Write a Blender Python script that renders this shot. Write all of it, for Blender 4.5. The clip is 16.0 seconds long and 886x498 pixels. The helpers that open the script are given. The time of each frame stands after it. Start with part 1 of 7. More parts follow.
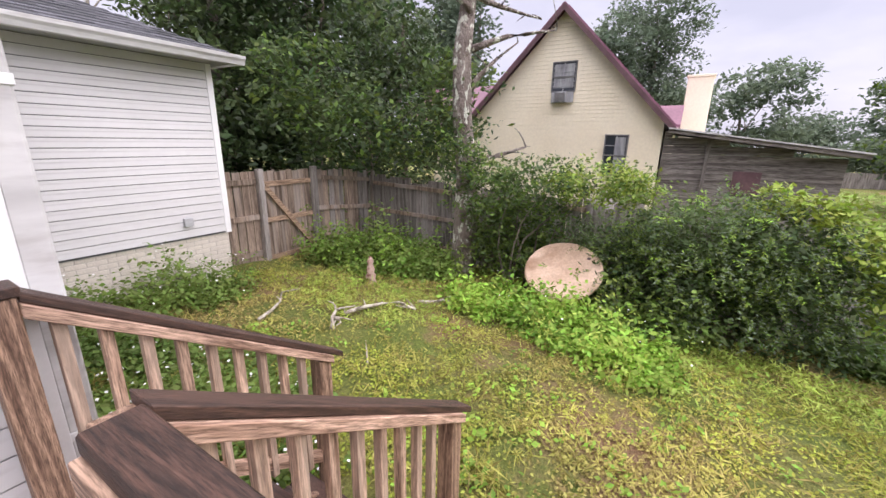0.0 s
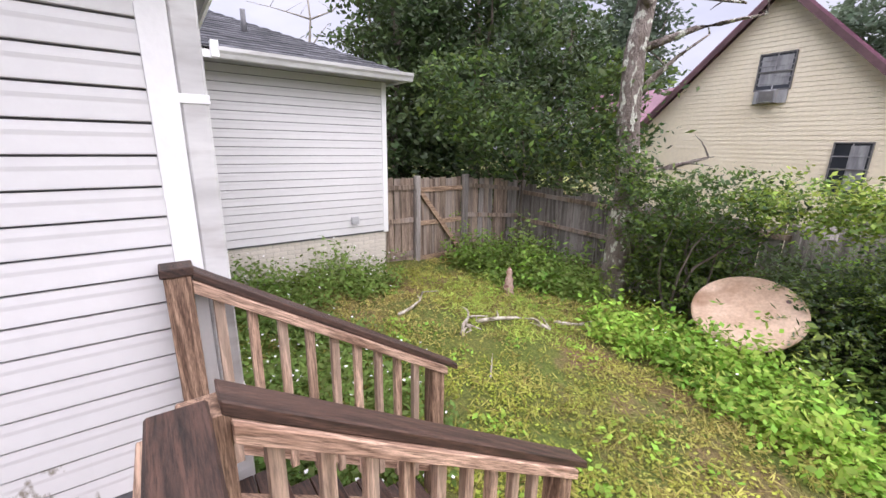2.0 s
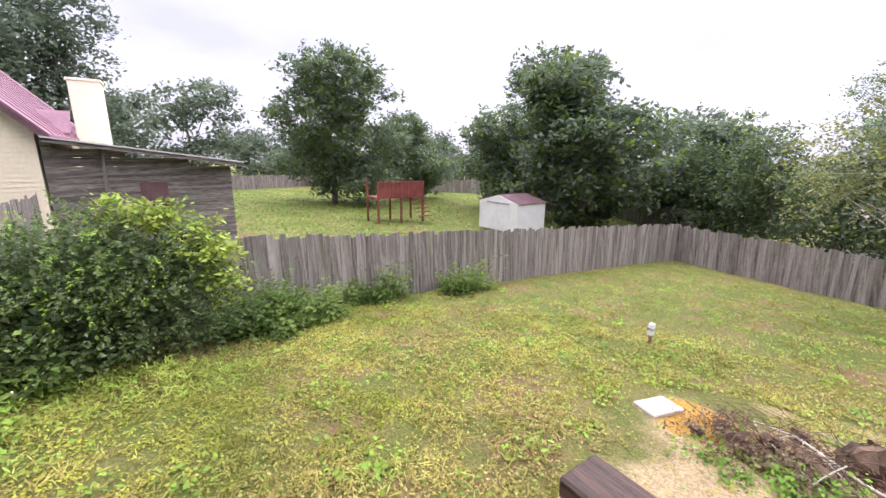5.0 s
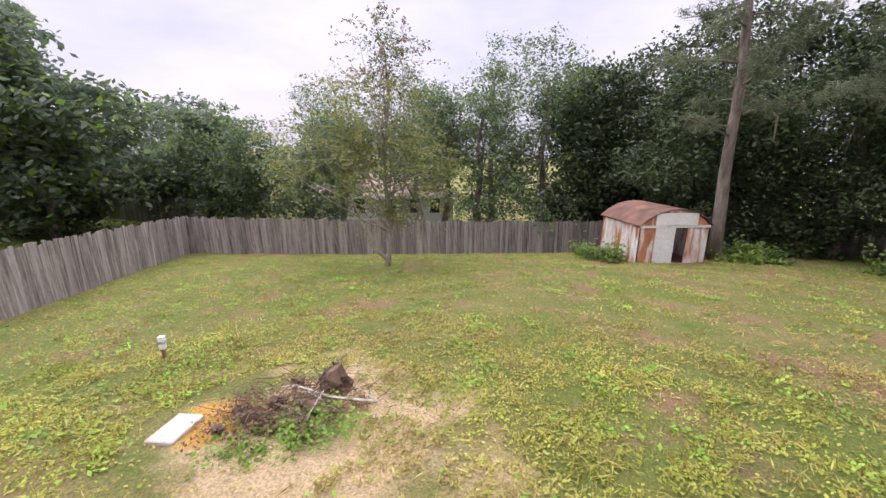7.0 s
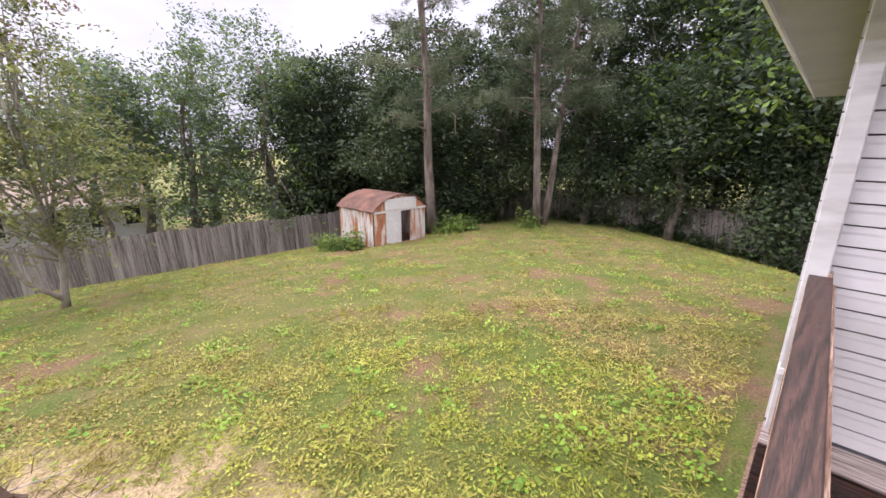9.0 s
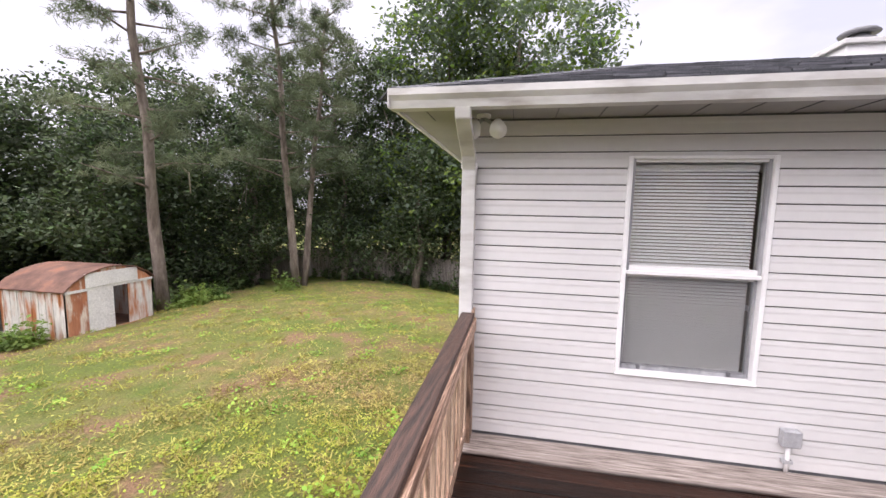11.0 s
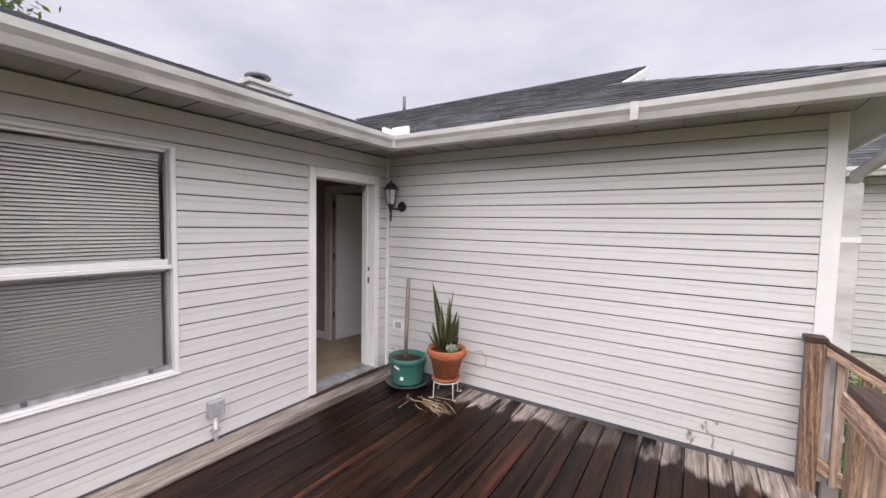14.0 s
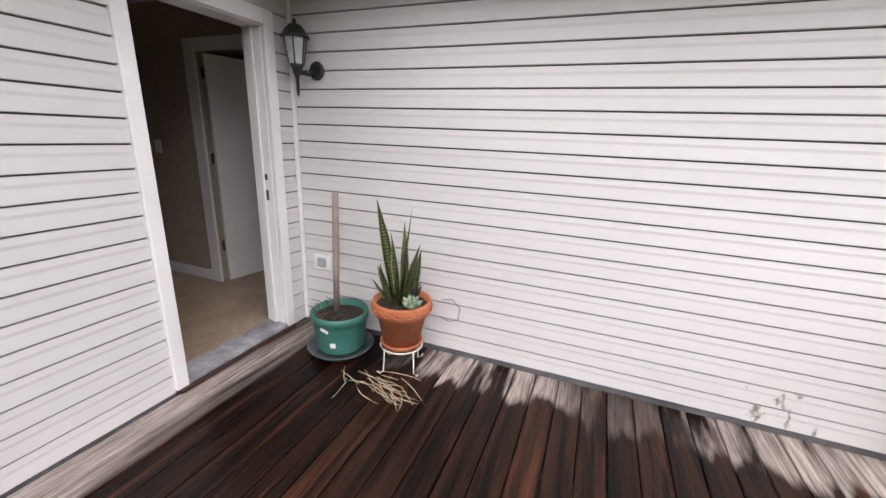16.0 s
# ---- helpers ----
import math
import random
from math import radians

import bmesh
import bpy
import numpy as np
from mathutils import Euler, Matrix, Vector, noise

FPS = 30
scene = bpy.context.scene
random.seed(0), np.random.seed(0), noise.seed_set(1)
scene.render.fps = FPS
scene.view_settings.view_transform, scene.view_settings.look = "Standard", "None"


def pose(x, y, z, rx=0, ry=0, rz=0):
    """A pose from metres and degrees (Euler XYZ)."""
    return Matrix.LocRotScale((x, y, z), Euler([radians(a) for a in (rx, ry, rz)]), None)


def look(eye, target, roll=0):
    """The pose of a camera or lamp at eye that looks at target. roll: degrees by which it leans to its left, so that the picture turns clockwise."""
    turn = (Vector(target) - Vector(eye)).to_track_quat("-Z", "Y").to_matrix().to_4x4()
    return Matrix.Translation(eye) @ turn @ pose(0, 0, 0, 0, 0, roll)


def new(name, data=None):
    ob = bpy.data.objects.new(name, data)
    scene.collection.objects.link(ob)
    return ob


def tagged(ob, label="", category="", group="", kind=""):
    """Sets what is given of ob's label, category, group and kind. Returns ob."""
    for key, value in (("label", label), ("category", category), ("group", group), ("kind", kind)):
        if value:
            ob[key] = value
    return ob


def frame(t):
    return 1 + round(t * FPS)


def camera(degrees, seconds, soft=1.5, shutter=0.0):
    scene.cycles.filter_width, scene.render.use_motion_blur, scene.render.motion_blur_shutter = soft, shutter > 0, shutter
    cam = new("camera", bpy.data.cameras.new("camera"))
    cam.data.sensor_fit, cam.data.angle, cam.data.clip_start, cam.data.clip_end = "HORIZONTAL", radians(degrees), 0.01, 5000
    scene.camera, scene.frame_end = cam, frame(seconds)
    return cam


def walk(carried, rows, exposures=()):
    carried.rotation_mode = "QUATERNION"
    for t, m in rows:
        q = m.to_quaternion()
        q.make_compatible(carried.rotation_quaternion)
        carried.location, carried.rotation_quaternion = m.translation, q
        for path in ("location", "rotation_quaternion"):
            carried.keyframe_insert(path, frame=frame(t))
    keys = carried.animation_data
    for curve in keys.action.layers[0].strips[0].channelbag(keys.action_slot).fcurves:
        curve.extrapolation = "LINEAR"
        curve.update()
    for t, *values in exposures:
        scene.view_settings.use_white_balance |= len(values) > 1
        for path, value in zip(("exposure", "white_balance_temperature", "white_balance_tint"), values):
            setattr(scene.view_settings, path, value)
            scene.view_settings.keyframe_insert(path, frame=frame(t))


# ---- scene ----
cam = camera(97.1, 16.0)
PATH = [
    (0, (3.47, -1.845, 1.457), (5.111, -0.836, 0.92), 1.1),
    (0.5, (3.546, -1.826, 1.483), (4.961, -0.521, 0.941), 1.2),
    (1, (3.586, -1.749, 1.491), (4.822, -0.272, 0.952), 1.2),
    (1.5, (3.614, -1.74, 1.477), (4.754, -0.184, 0.951), 1.1),
    (2, (3.68, -1.845, 1.456), (4.816, -0.279, 0.949), 1.0),
    (2.5, (3.697, -2.145, 1.458), (4.986, -0.696, 0.97), 1.0),
    (3, (3.678, -2.47, 1.41), (5.266, -1.345, 0.949), 1.0),
    (3.5, (3.695, -2.765, 1.373), (5.544, -2.147, 0.931), 0.9),
    (4, (3.688, -3.121, 1.418), (5.637, -3.053, 0.977), 0.8),
    (4.5, (3.549, -3.444, 1.445), (5.431, -3.955, 1.002), 0.8),
    (4.7, (3.498, -3.553, 1.468), (5.29, -4.321, 1.022), 0.7),
    (6.8, (3.080, -4.120, 1.580), (3.012, -6.058, 1.092), 0.8),
    (7, (3.055, -4.150, 1.590), (2.773, -6.069, 1.104), 0.8),
    (7.5, (3.000, -4.220, 1.610), (2.265, -6.010, 1.104), 0.8),
    (8, (2.975, -4.260, 1.630), (1.898, -5.860, 1.103), 0.8),
    (8.2, (2.970, -4.265, 1.640), (1.812, -5.807, 1.109), 0.8),
    (10.3, (2.952, -4.165, 1.772), (1.184, -5.035, 1.43), 0.2),
    (10.5, (2.962, -4.051, 1.791), (1.126, -4.787, 1.498), 0.4),
    (11, (2.966, -3.854, 1.784), (1.013, -4.228, 1.568), 1.1),
    (11.5, (2.953, -3.788, 1.746), (0.96, -3.707, 1.593), 1.4),
    (12, (2.938, -3.808, 1.742), (1.012, -3.281, 1.628), 1.4),
    (12.5, (2.927, -3.764, 1.705), (1.148, -2.854, 1.613), 1.3),
    (13, (2.962, -3.717, 1.688), (1.397, -2.474, 1.603), 1.1),
    (13.5, (2.987, -3.661, 1.707), (1.65, -2.176, 1.609), 1.1),
    (14, (3.011, -3.473, 1.661), (1.93, -1.795, 1.541), 1.1),
    (14.5, (2.946, -3.183, 1.609), (2.1, -1.379, 1.439), 1.4),
    (15, (2.673, -2.924, 1.543), (1.967, -1.071, 1.286), 1.8),
    (15.5, (2.361, -2.618, 1.497), (1.713, -0.765, 1.116), 2.0),
    (16, (2.088, -2.34, 1.482), (1.392, -0.55, 0.924), 2.3),
]
walk(cam, [(t, look(eye, target, roll)) for t, eye, target, roll in PATH],
     [(0.0, 1.28, 6300, 19), (2.0, 1.28, 6150, 18), (3.5, 1.5, 6120, 20), (4.5, 1.56, 6150, 20), (7.0, 1.26, 6250, 22), (7.5, 1.36, 6200, 24), (8.0, 1.4, 6200, 24), (10.5, 1.55, 6400, 19), (11.5, 1.5, 6450, 16), (12.5, 1.32, 6450, 13), (13.5, 1.1, 6480, 13), (14.5, 1.08, 6500, 15), (16.0, 1.25, 6500, 13)])

# ---- light ----
world = bpy.data.worlds.new("overcast_sky")
scene.world = world
world.use_nodes = True
wn, wl = world.node_tree.nodes, world.node_tree.links
wn.clear()
w_out = wn.new("ShaderNodeOutputWorld")
w_bg = wn.new("ShaderNodeBackground")
w_sky = wn.new("ShaderNodeTexSky")
w_sky.sky_type, w_sky.sun_disc = "NISHITA", False
w_sky.sun_elevation, w_sky.sun_rotation, w_sky.air_density, w_sky.dust_density = radians(58), radians(160), 1.0, 3.0
w_gain = wn.new("ShaderNodeMix")
w_gain.data_type, w_gain.blend_type = "RGBA", "MULTIPLY"
w_gain.inputs["Factor"].default_value = 1.0
w_gain.inputs[7].default_value = (0.06, 0.06, 0.06, 1)
w_tc = wn.new("ShaderNodeTexCoord")
w_map = wn.new("ShaderNodeMapping")
w_map.inputs["Scale"].default_value = (1.0, 1.0, 2.6)
w_noise = wn.new("ShaderNodeTexNoise")
w_noise.inputs["Scale"].default_value, w_noise.inputs["Detail"].default_value, w_noise.inputs["Roughness"].default_value = 2.3, 5.0, 0.55
w_ramp = wn.new("ShaderNodeValToRGB")
w_ramp.color_ramp.elements[0].position, w_ramp.color_ramp.elements[1].position = 0.35, 0.68
w_ramp.color_ramp.elements[0].color = (0.295, 0.295, 0.34, 1)
w_ramp.color_ramp.elements[1].color = (0.41, 0.40, 0.43, 1)
w_mix = wn.new("ShaderNodeMix")
w_mix.data_type = "RGBA"
w_mix.inputs["Factor"].default_value = 0.86
wl.new(w_tc.outputs["Generated"], w_map.inputs["Vector"])
wl.new(w_map.outputs["Vector"], w_noise.inputs["Vector"])
wl.new(w_noise.outputs["Fac"], w_ramp.inputs["Fac"])
wl.new(w_sky.outputs["Color"], w_gain.inputs[6])
wl.new(w_gain.outputs[2], w_mix.inputs[6])
wl.new(w_ramp.outputs["Color"], w_mix.inputs[7])
wl.new(w_mix.outputs[2], w_bg.inputs["Color"])
w_bg.inputs["Strength"].default_value = 1.1
wl.new(w_bg.outputs["Background"], w_out.inputs["Surface"])
sun_data = bpy.data.lights.new("sun", "SUN")
sun_data.energy, sun_data.angle, sun_data.color = 2.9, radians(120), (1.0, 0.97, 0.93)
sun = new("sun", sun_data)
sun.matrix_world = look((0, 0, 0), (-0.14, 0.36, -1.1))


# ---- materials ----
def hexmix(nt, a, b, fac_socket):
    m = nt.nodes.new("ShaderNodeMix")
    m.data_type = "RGBA"
    nt.links.new(fac_socket, m.inputs["Factor"])
    for i, c in ((6, a), (7, b)):
        if isinstance(c, tuple):
            m.inputs[i].default_value = (*c[:3], 1)
        else:
            nt.links.new(c, m.inputs[i])
    return m.outputs[2]


def noise_fac(nt, vec, scale, detail=4.0, lo=0.35, hi=0.65, rough=0.55):
    n = nt.nodes.new("ShaderNodeTexNoise")
    n.inputs["Scale"].default_value, n.inputs["Detail"].default_value, n.inputs["Roughness"].default_value = scale, detail, rough
    nt.links.new(vec, n.inputs["Vector"])
    r = nt.nodes.new("ShaderNodeMapRange")
    r.inputs["From Min"].default_value, r.inputs["From Max"].default_value = lo, hi
    nt.links.new(n.outputs["Fac"], r.inputs["Value"])
    return r.outputs["Result"]


def coords(nt, stretch=(1, 1, 1), rot=(0, 0, 0)):
    tc = nt.nodes.new("ShaderNodeTexCoord")
    mp = nt.nodes.new("ShaderNodeMapping")
    mp.inputs["Scale"].default_value = stretch
    mp.inputs["Rotation"].default_value = [radians(a) for a in rot]
    nt.links.new(tc.outputs["Object"], mp.inputs["Vector"])
    return mp.outputs["Vector"]


def surface(name, dark, light, rough=0.7, scale=6.0, fine=60.0, bump=0.15, metal=0.0, stretch=(1, 1, 1), spots=None, spot_scale=1.5,
            spot_range=(0.55, 0.72), vary=0.0, island=0.0, depth=0.01, translucent=0.0, rough2=None, grain_amount=0.6):
    """Two scales of noise between two colours, optional blotches of a third, relief, and a shift of value from piece to piece."""
    m = bpy.data.materials.new(name)
    m.use_nodes = True
    nt = m.node_tree
    b = nt.nodes["Principled BSDF"]
    v = coords(nt, stretch)
    f1 = noise_fac(nt, v, scale)
    f2 = noise_fac(nt, v, fine, 3.0, 0.3, 0.7)
    col = hexmix(nt, dark, light, f1)
    grain = hexmix(nt, (0.72, 0.72, 0.72), (1.18, 1.18, 1.18), f2)
    mul = nt.nodes.new("ShaderNodeMix")
    mul.data_type, mul.blend_type = "RGBA", "MULTIPLY"
    mul.inputs["Factor"].default_value = grain_amount
    nt.links.new(col, mul.inputs[6])
    nt.links.new(grain, mul.inputs[7])
    col = mul.outputs[2]
    if spots:
        f3 = noise_fac(nt, coords(nt, stretch), spot_scale, 6.0, *spot_range)
        col = hexmix(nt, col, spots, f3)
        if rough2 is not None:
            rr = nt.nodes.new("ShaderNodeMapRange")
            rr.inputs["To Min"].default_value, rr.inputs["To Max"].default_value = rough, rough2
            nt.links.new(f3, rr.inputs["Value"])
            nt.links.new(rr.outputs["Result"], b.inputs["Roughness"])
    for amount, kind, socket in ((vary, "ShaderNodeObjectInfo", "Random"), (island, "ShaderNodeNewGeometry", "Random Per Island")):
        if amount:
            src = nt.nodes.new(kind)
            mr = nt.nodes.new("ShaderNodeMapRange")
            mr.inputs["To Min"].default_value, mr.inputs["To Max"].default_value = 1 - amount, 1 + amount
            nt.links.new(src.outputs[socket], mr.inputs["Value"])
            hs = nt.nodes.new("ShaderNodeHueSaturation")
            nt.links.new(mr.outputs["Result"], hs.inputs["Value"])
            hr = nt.nodes.new("ShaderNodeMapRange")
            hr.inputs["To Min"].default_value, hr.inputs["To Max"].default_value = 0.5 - amount * 0.06, 0.5 + amount * 0.06
            nt.links.new(src.outputs[socket], hr.inputs["Value"])
            nt.links.new(hr.outputs["Result"], hs.inputs["Hue"])
            nt.links.new(col, hs.inputs["Color"])
            col = hs.outputs["Color"]
    nt.links.new(col, b.inputs["Base Color"])
    if rough2 is None:
        b.inputs["Roughness"].default_value = rough
    b.inputs["Metallic"].default_value = metal
    if bump:
        bp = nt.nodes.new("ShaderNodeBump")
        bp.inputs["Strength"].default_value, bp.inputs["Distance"].default_value = bump, depth
        nt.links.new(f2, bp.inputs["Height"])
        nt.links.new(bp.outputs["Normal"], b.inputs["Normal"])
    if translucent:
        b.inputs["Subsurface Weight"].default_value = 0.0
        tr = nt.nodes.new("ShaderNodeBsdfTranslucent")
        nt.links.new(col, tr.inputs["Color"])
        mx = nt.nodes.new("ShaderNodeMixShader")
        mx.inputs[0].default_value = translucent
        nt.links.new(b.outputs[0], mx.inputs[1])
        nt.links.new(tr.outputs[0], mx.inputs[2])
        nt.links.new(mx.outputs[0], nt.nodes["Material Output"].inputs["Surface"])
    return m


def wood(name, dark, light, rough=0.65, along=1, vary=0.18, ring=9.0, bump=0.35, grey=None, grey_range=(0.5, 0.7), tilt=0.0, veins=0.85):
    """Sawn wood: stretched grain with dark bands along one axis, and weathered blotches."""
    m = bpy.data.materials.new(name)
    m.use_nodes = True
    nt = m.node_tree
    b = nt.nodes["Principled BSDF"]
    st = [1.0, 1.0, 1.0]
    st[along] = 0.075
    tc = nt.nodes.new("ShaderNodeTexCoord")
    oi = nt.nodes.new("ShaderNodeObjectInfo")
    sh = nt.nodes.new("ShaderNodeVectorMath")
    sh.operation = "MULTIPLY_ADD"
    nt.links.new(oi.outputs["Random"], sh.inputs[0])
    sh.inputs[1].default_value = (7.0, 5.0, 3.0)
    nt.links.new(tc.outputs["Object"], sh.inputs[2])
    mp = nt.nodes.new("ShaderNodeMapping")
    mp.inputs["Scale"].default_value = st
    turn = nt.nodes.new("ShaderNodeVectorRotate")
    turn.rotation_type = "Y_AXIS"
    turn.inputs["Angle"].default_value = radians(tilt)
    nt.links.new(sh.outputs[0], turn.inputs["Vector"])
    nt.links.new(turn.outputs["Vector"], mp.inputs["Vector"])
    v = mp.outputs["Vector"]
    f1 = noise_fac(nt, v, ring, 6.0, 0.35, 0.65, 0.6)
    f2 = noise_fac(nt, v, ring * 13, 5.0, 0.36, 0.60, 0.65)
    band = nt.nodes.new("ShaderNodeTexWave")
    band.inputs["Scale"].default_value, band.inputs["Distortion"].default_value, band.inputs["Detail"].default_value = ring * 0.75, 8.0, 3.0
    band.inputs["Detail Scale"].default_value = 1.2
    band.bands_direction = "DIAGONAL"
    nt.links.new(v, band.inputs["Vector"])
    mixf = nt.nodes.new("ShaderNodeMath")
    mixf.operation = "MAXIMUM"
    nt.links.new(band.outputs["Fac"], mixf.inputs[0])
    nt.links.new(f1, mixf.inputs[1])
    col = hexmix(nt, dark, light, mixf.outputs[0])
    g = hexmix(nt, (0.30, 0.27, 0.25), (1.28, 1.28, 1.28), f2)
    mul = nt.nodes.new("ShaderNodeMix")
    mul.data_type, mul.blend_type = "RGBA", "MULTIPLY"
    mul.inputs["Factor"].default_value = veins
    nt.links.new(col, mul.inputs[6])
    nt.links.new(g, mul.inputs[7])
    col = mul.outputs[2]
    if grey:
        f3 = noise_fac(nt, v, ring * 0.35, 6.0, *grey_range)
        col = hexmix(nt, col, grey, f3)
    mr = nt.nodes.new("ShaderNodeMapRange")
    mr.inputs["To Min"].default_value, mr.inputs["To Max"].default_value = 1 - vary, 1 + vary
    nt.links.new(oi.outputs["Random"], mr.inputs["Value"])
    hs = nt.nodes.new("ShaderNodeHueSaturation")
    nt.links.new(mr.outputs["Result"], hs.inputs["Value"])
    nt.links.new(col, hs.inputs["Color"])
    nt.links.new(hs.outputs["Color"], b.inputs["Base Color"])
    b.inputs["Roughness"].default_value = rough
    bp = nt.nodes.new("ShaderNodeBump")
    bp.inputs["Strength"].default_value, bp.inputs["Distance"].default_value = bump, 0.004
    nt.links.new(f2, bp.inputs["Height"])
    nt.links.new(bp.outputs["Normal"], b.inputs["Normal"])
    return m


VINYL = surface("grey_vinyl_siding", (0.63, 0.615, 0.62), (0.67, 0.655, 0.66), 0.42, 0.6, 14.0, 0.02, vary=0.02, grain_amount=0.08)
# dark wall body behind the courses: paints the shadow line under each lap
LAP_SHADE = surface("dark_lap_shade", (0.10, 0.10, 0.105), (0.15, 0.15, 0.155), 0.9, 3.0, 40.0, 0.1)
VINYL_STAIN = surface("stained_vinyl", (0.63, 0.615, 0.62), (0.67, 0.655, 0.66), 0.42, 0.6, 14.0, 0.02, spots=(0.24, 0.21, 0.17), spot_scale=22.0, spot_range=(0.56, 0.66), stretch=(1, 1, 0.5), grain_amount=0.08)
TRIM = surface("white_trim_paint", (0.80, 0.79, 0.80), (0.87, 0.86, 0.87), 0.4, 2.0, 40.0, 0.04, grain_amount=0.08)
GUTTER = surface("white_gutter_metal", (0.50, 0.49, 0.49), (0.68, 0.67, 0.67), 0.4, 1.5, 14.0, 0.03, spots=(0.36, 0.33, 0.32), spot_scale=2.4, spot_range=(0.52, 0.8), stretch=(1, 1, 4), grain_amount=0.12)
# white vinyl in grey: the shade under the eaves is put into the colour
SOFFIT = surface("shaded_vinyl_soffit", (0.31, 0.30, 0.30), (0.37, 0.36, 0.36), 0.6, 2.0, 30.0, 0.05, grain_amount=0.08)
SHINGLE = surface("asphalt_shingle", (0.045, 0.047, 0.055), (0.10, 0.10, 0.115), 0.9, 3.0, 120.0, 0.5, island=0.45)
ROOFDECK = surface("roof_underlay", (0.03, 0.03, 0.035), (0.05, 0.05, 0.055), 0.95, 3.0, 60.0, 0.1)
BRICKPAINT = surface("painted_brick", (0.56, 0.51, 0.45), (0.66, 0.60, 0.53), 0.85, 3.0, 40.0, 0.3, vary=0.05, spots=(0.44, 0.40, 0.33), spot_scale=2.0, grain_amount=0.3)
MORTAR = surface("mortar", (0.50, 0.46, 0.40), (0.58, 0.53, 0.47), 0.95, 5.0, 60.0, 0.3)
DARKGAP = surface("grey_flashing", (0.10, 0.10, 0.11), (0.16, 0.16, 0.17), 0.5, 4.0, 40.0, 0.1)
RAILWOOD = wood("stained_railing_wood", (0.15, 0.075, 0.045), (0.60, 0.41, 0.30), 0.7, 2, 0.18, 14.0, grey=(0.50, 0.39, 0.31), grey_range=(0.45, 0.7))
RAILWOOD_X = wood("stained_rail_board", (0.15, 0.075, 0.045), (0.56, 0.38, 0.28), 0.7, 0, 0.10, 14.0)
RAILWOOD_Y = wood("stained_rail_board_y", (0.15, 0.075, 0.045), (0.56, 0.38, 0.28), 0.7, 1, 0.10, 14.0)
RAILWOOD_S = wood("stained_sloping_rail", (0.17, 0.085, 0.05), (0.58, 0.39, 0.29), 0.7, 0, 0.10, 14.0, tilt=-32.8)
POSTWOOD = wood("weathered_post_wood", (0.07, 0.032, 0.02), (0.38, 0.245, 0.17), 0.65, 2, 0.12, 24.0)
CAP_X = wood("dark_wet_cap_board", (0.018, 0.009, 0.0065), (0.075, 0.038, 0.027), 0.58, 0, 0.1, 24.0)
CAP_Y = wood("dark_wet_cap_board_y", (0.018, 0.009, 0.0065), (0.075, 0.038, 0.027), 0.58, 1, 0.1, 24.0)
CAP_S = wood("dark_wet_sloping_cap", (0.020, 0.010, 0.007), (0.088, 0.046, 0.033), 0.58, 0, 0.1, 24.0, tilt=-32.8)
FENCEWOOD = wood("grey_fence_board", (0.10, 0.085, 0.075), (0.29, 0.26, 0.245), 0.9, 2, 0.25, 7.0, grey=(0.40, 0.37, 0.35), grey_range=(0.5, 0.74), veins=0.5)
FENCEBROWN = wood("brown_fence_board", (0.10, 0.068, 0.05), (0.33, 0.25, 0.195), 0.85, 2, 0.22, 7.0, grey=(0.34, 0.29, 0.26), grey_range=(0.5, 0.7), veins=0.55)
GATEBROWN = wood("newer_gate_board", (0.20, 0.125, 0.08), (0.42, 0.29, 0.20), 0.8, 0, 0.12, 7.0)
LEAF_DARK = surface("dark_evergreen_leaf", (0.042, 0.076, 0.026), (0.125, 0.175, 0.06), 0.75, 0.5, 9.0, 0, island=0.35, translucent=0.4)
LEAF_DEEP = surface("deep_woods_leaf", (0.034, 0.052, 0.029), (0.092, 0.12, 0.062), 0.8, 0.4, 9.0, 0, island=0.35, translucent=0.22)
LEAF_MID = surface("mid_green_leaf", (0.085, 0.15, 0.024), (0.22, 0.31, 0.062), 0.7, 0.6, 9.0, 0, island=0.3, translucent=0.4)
LEAF_LIGHT = surface("yellow_green_leaf", (0.19, 0.28, 0.03), (0.42, 0.50, 0.085), 0.65, 0.8, 9.0, 0, island=0.35, translucent=0.3)
LEAF_WEED = surface("bright_weed_leaf", (0.13, 0.25, 0.02), (0.31, 0.48, 0.055), 0.65, 1.0, 9.0, 0, island=0.35, translucent=0.3)
# paleness paints haze on far trees; on the bush it is plain grey-green
LEAF_FAR = surface("grey_green_haze_leaf", (0.10, 0.14, 0.095), (0.20, 0.25, 0.17), 0.8, 0.15, 2.0, 0, island=0.22, translucent=0.4)
LEAF_OLIVE = surface("olive_sapling_leaf", (0.15, 0.175, 0.05), (0.33, 0.34, 0.12), 0.75, 0.5, 6.0, 0, island=0.35, translucent=0.4)
LEAF_TIP = surface("bronze_shoot_leaf", (0.20, 0.12, 0.10), (0.36, 0.25, 0.19), 0.7, 0.5, 6.0, 0, island=0.35, translucent=0.4)
PALEBARK = surface("pale_sapling_bark", (0.30, 0.25, 0.21), (0.52, 0.46, 0.40), 0.9, 4.0, 40.0, 0.3)
NEEDLE = surface("pine_needle", (0.075, 0.10, 0.055), (0.19, 0.22, 0.125), 0.8, 0.5, 6.0, 0, island=0.35, translucent=0.4)
LEAF_RED = surface("reddish_new_leaf", (0.10, 0.045, 0.03), (0.20, 0.12, 0.06), 0.5, 1.0, 9.0, 0, island=0.4, translucent=0.2)
BARK = surface("grey_bark", (0.11, 0.085, 0.07), (0.27, 0.225, 0.19), 0.95, 5.0, 30.0, 0.8, stretch=(1, 1, 0.25), depth=0.03)
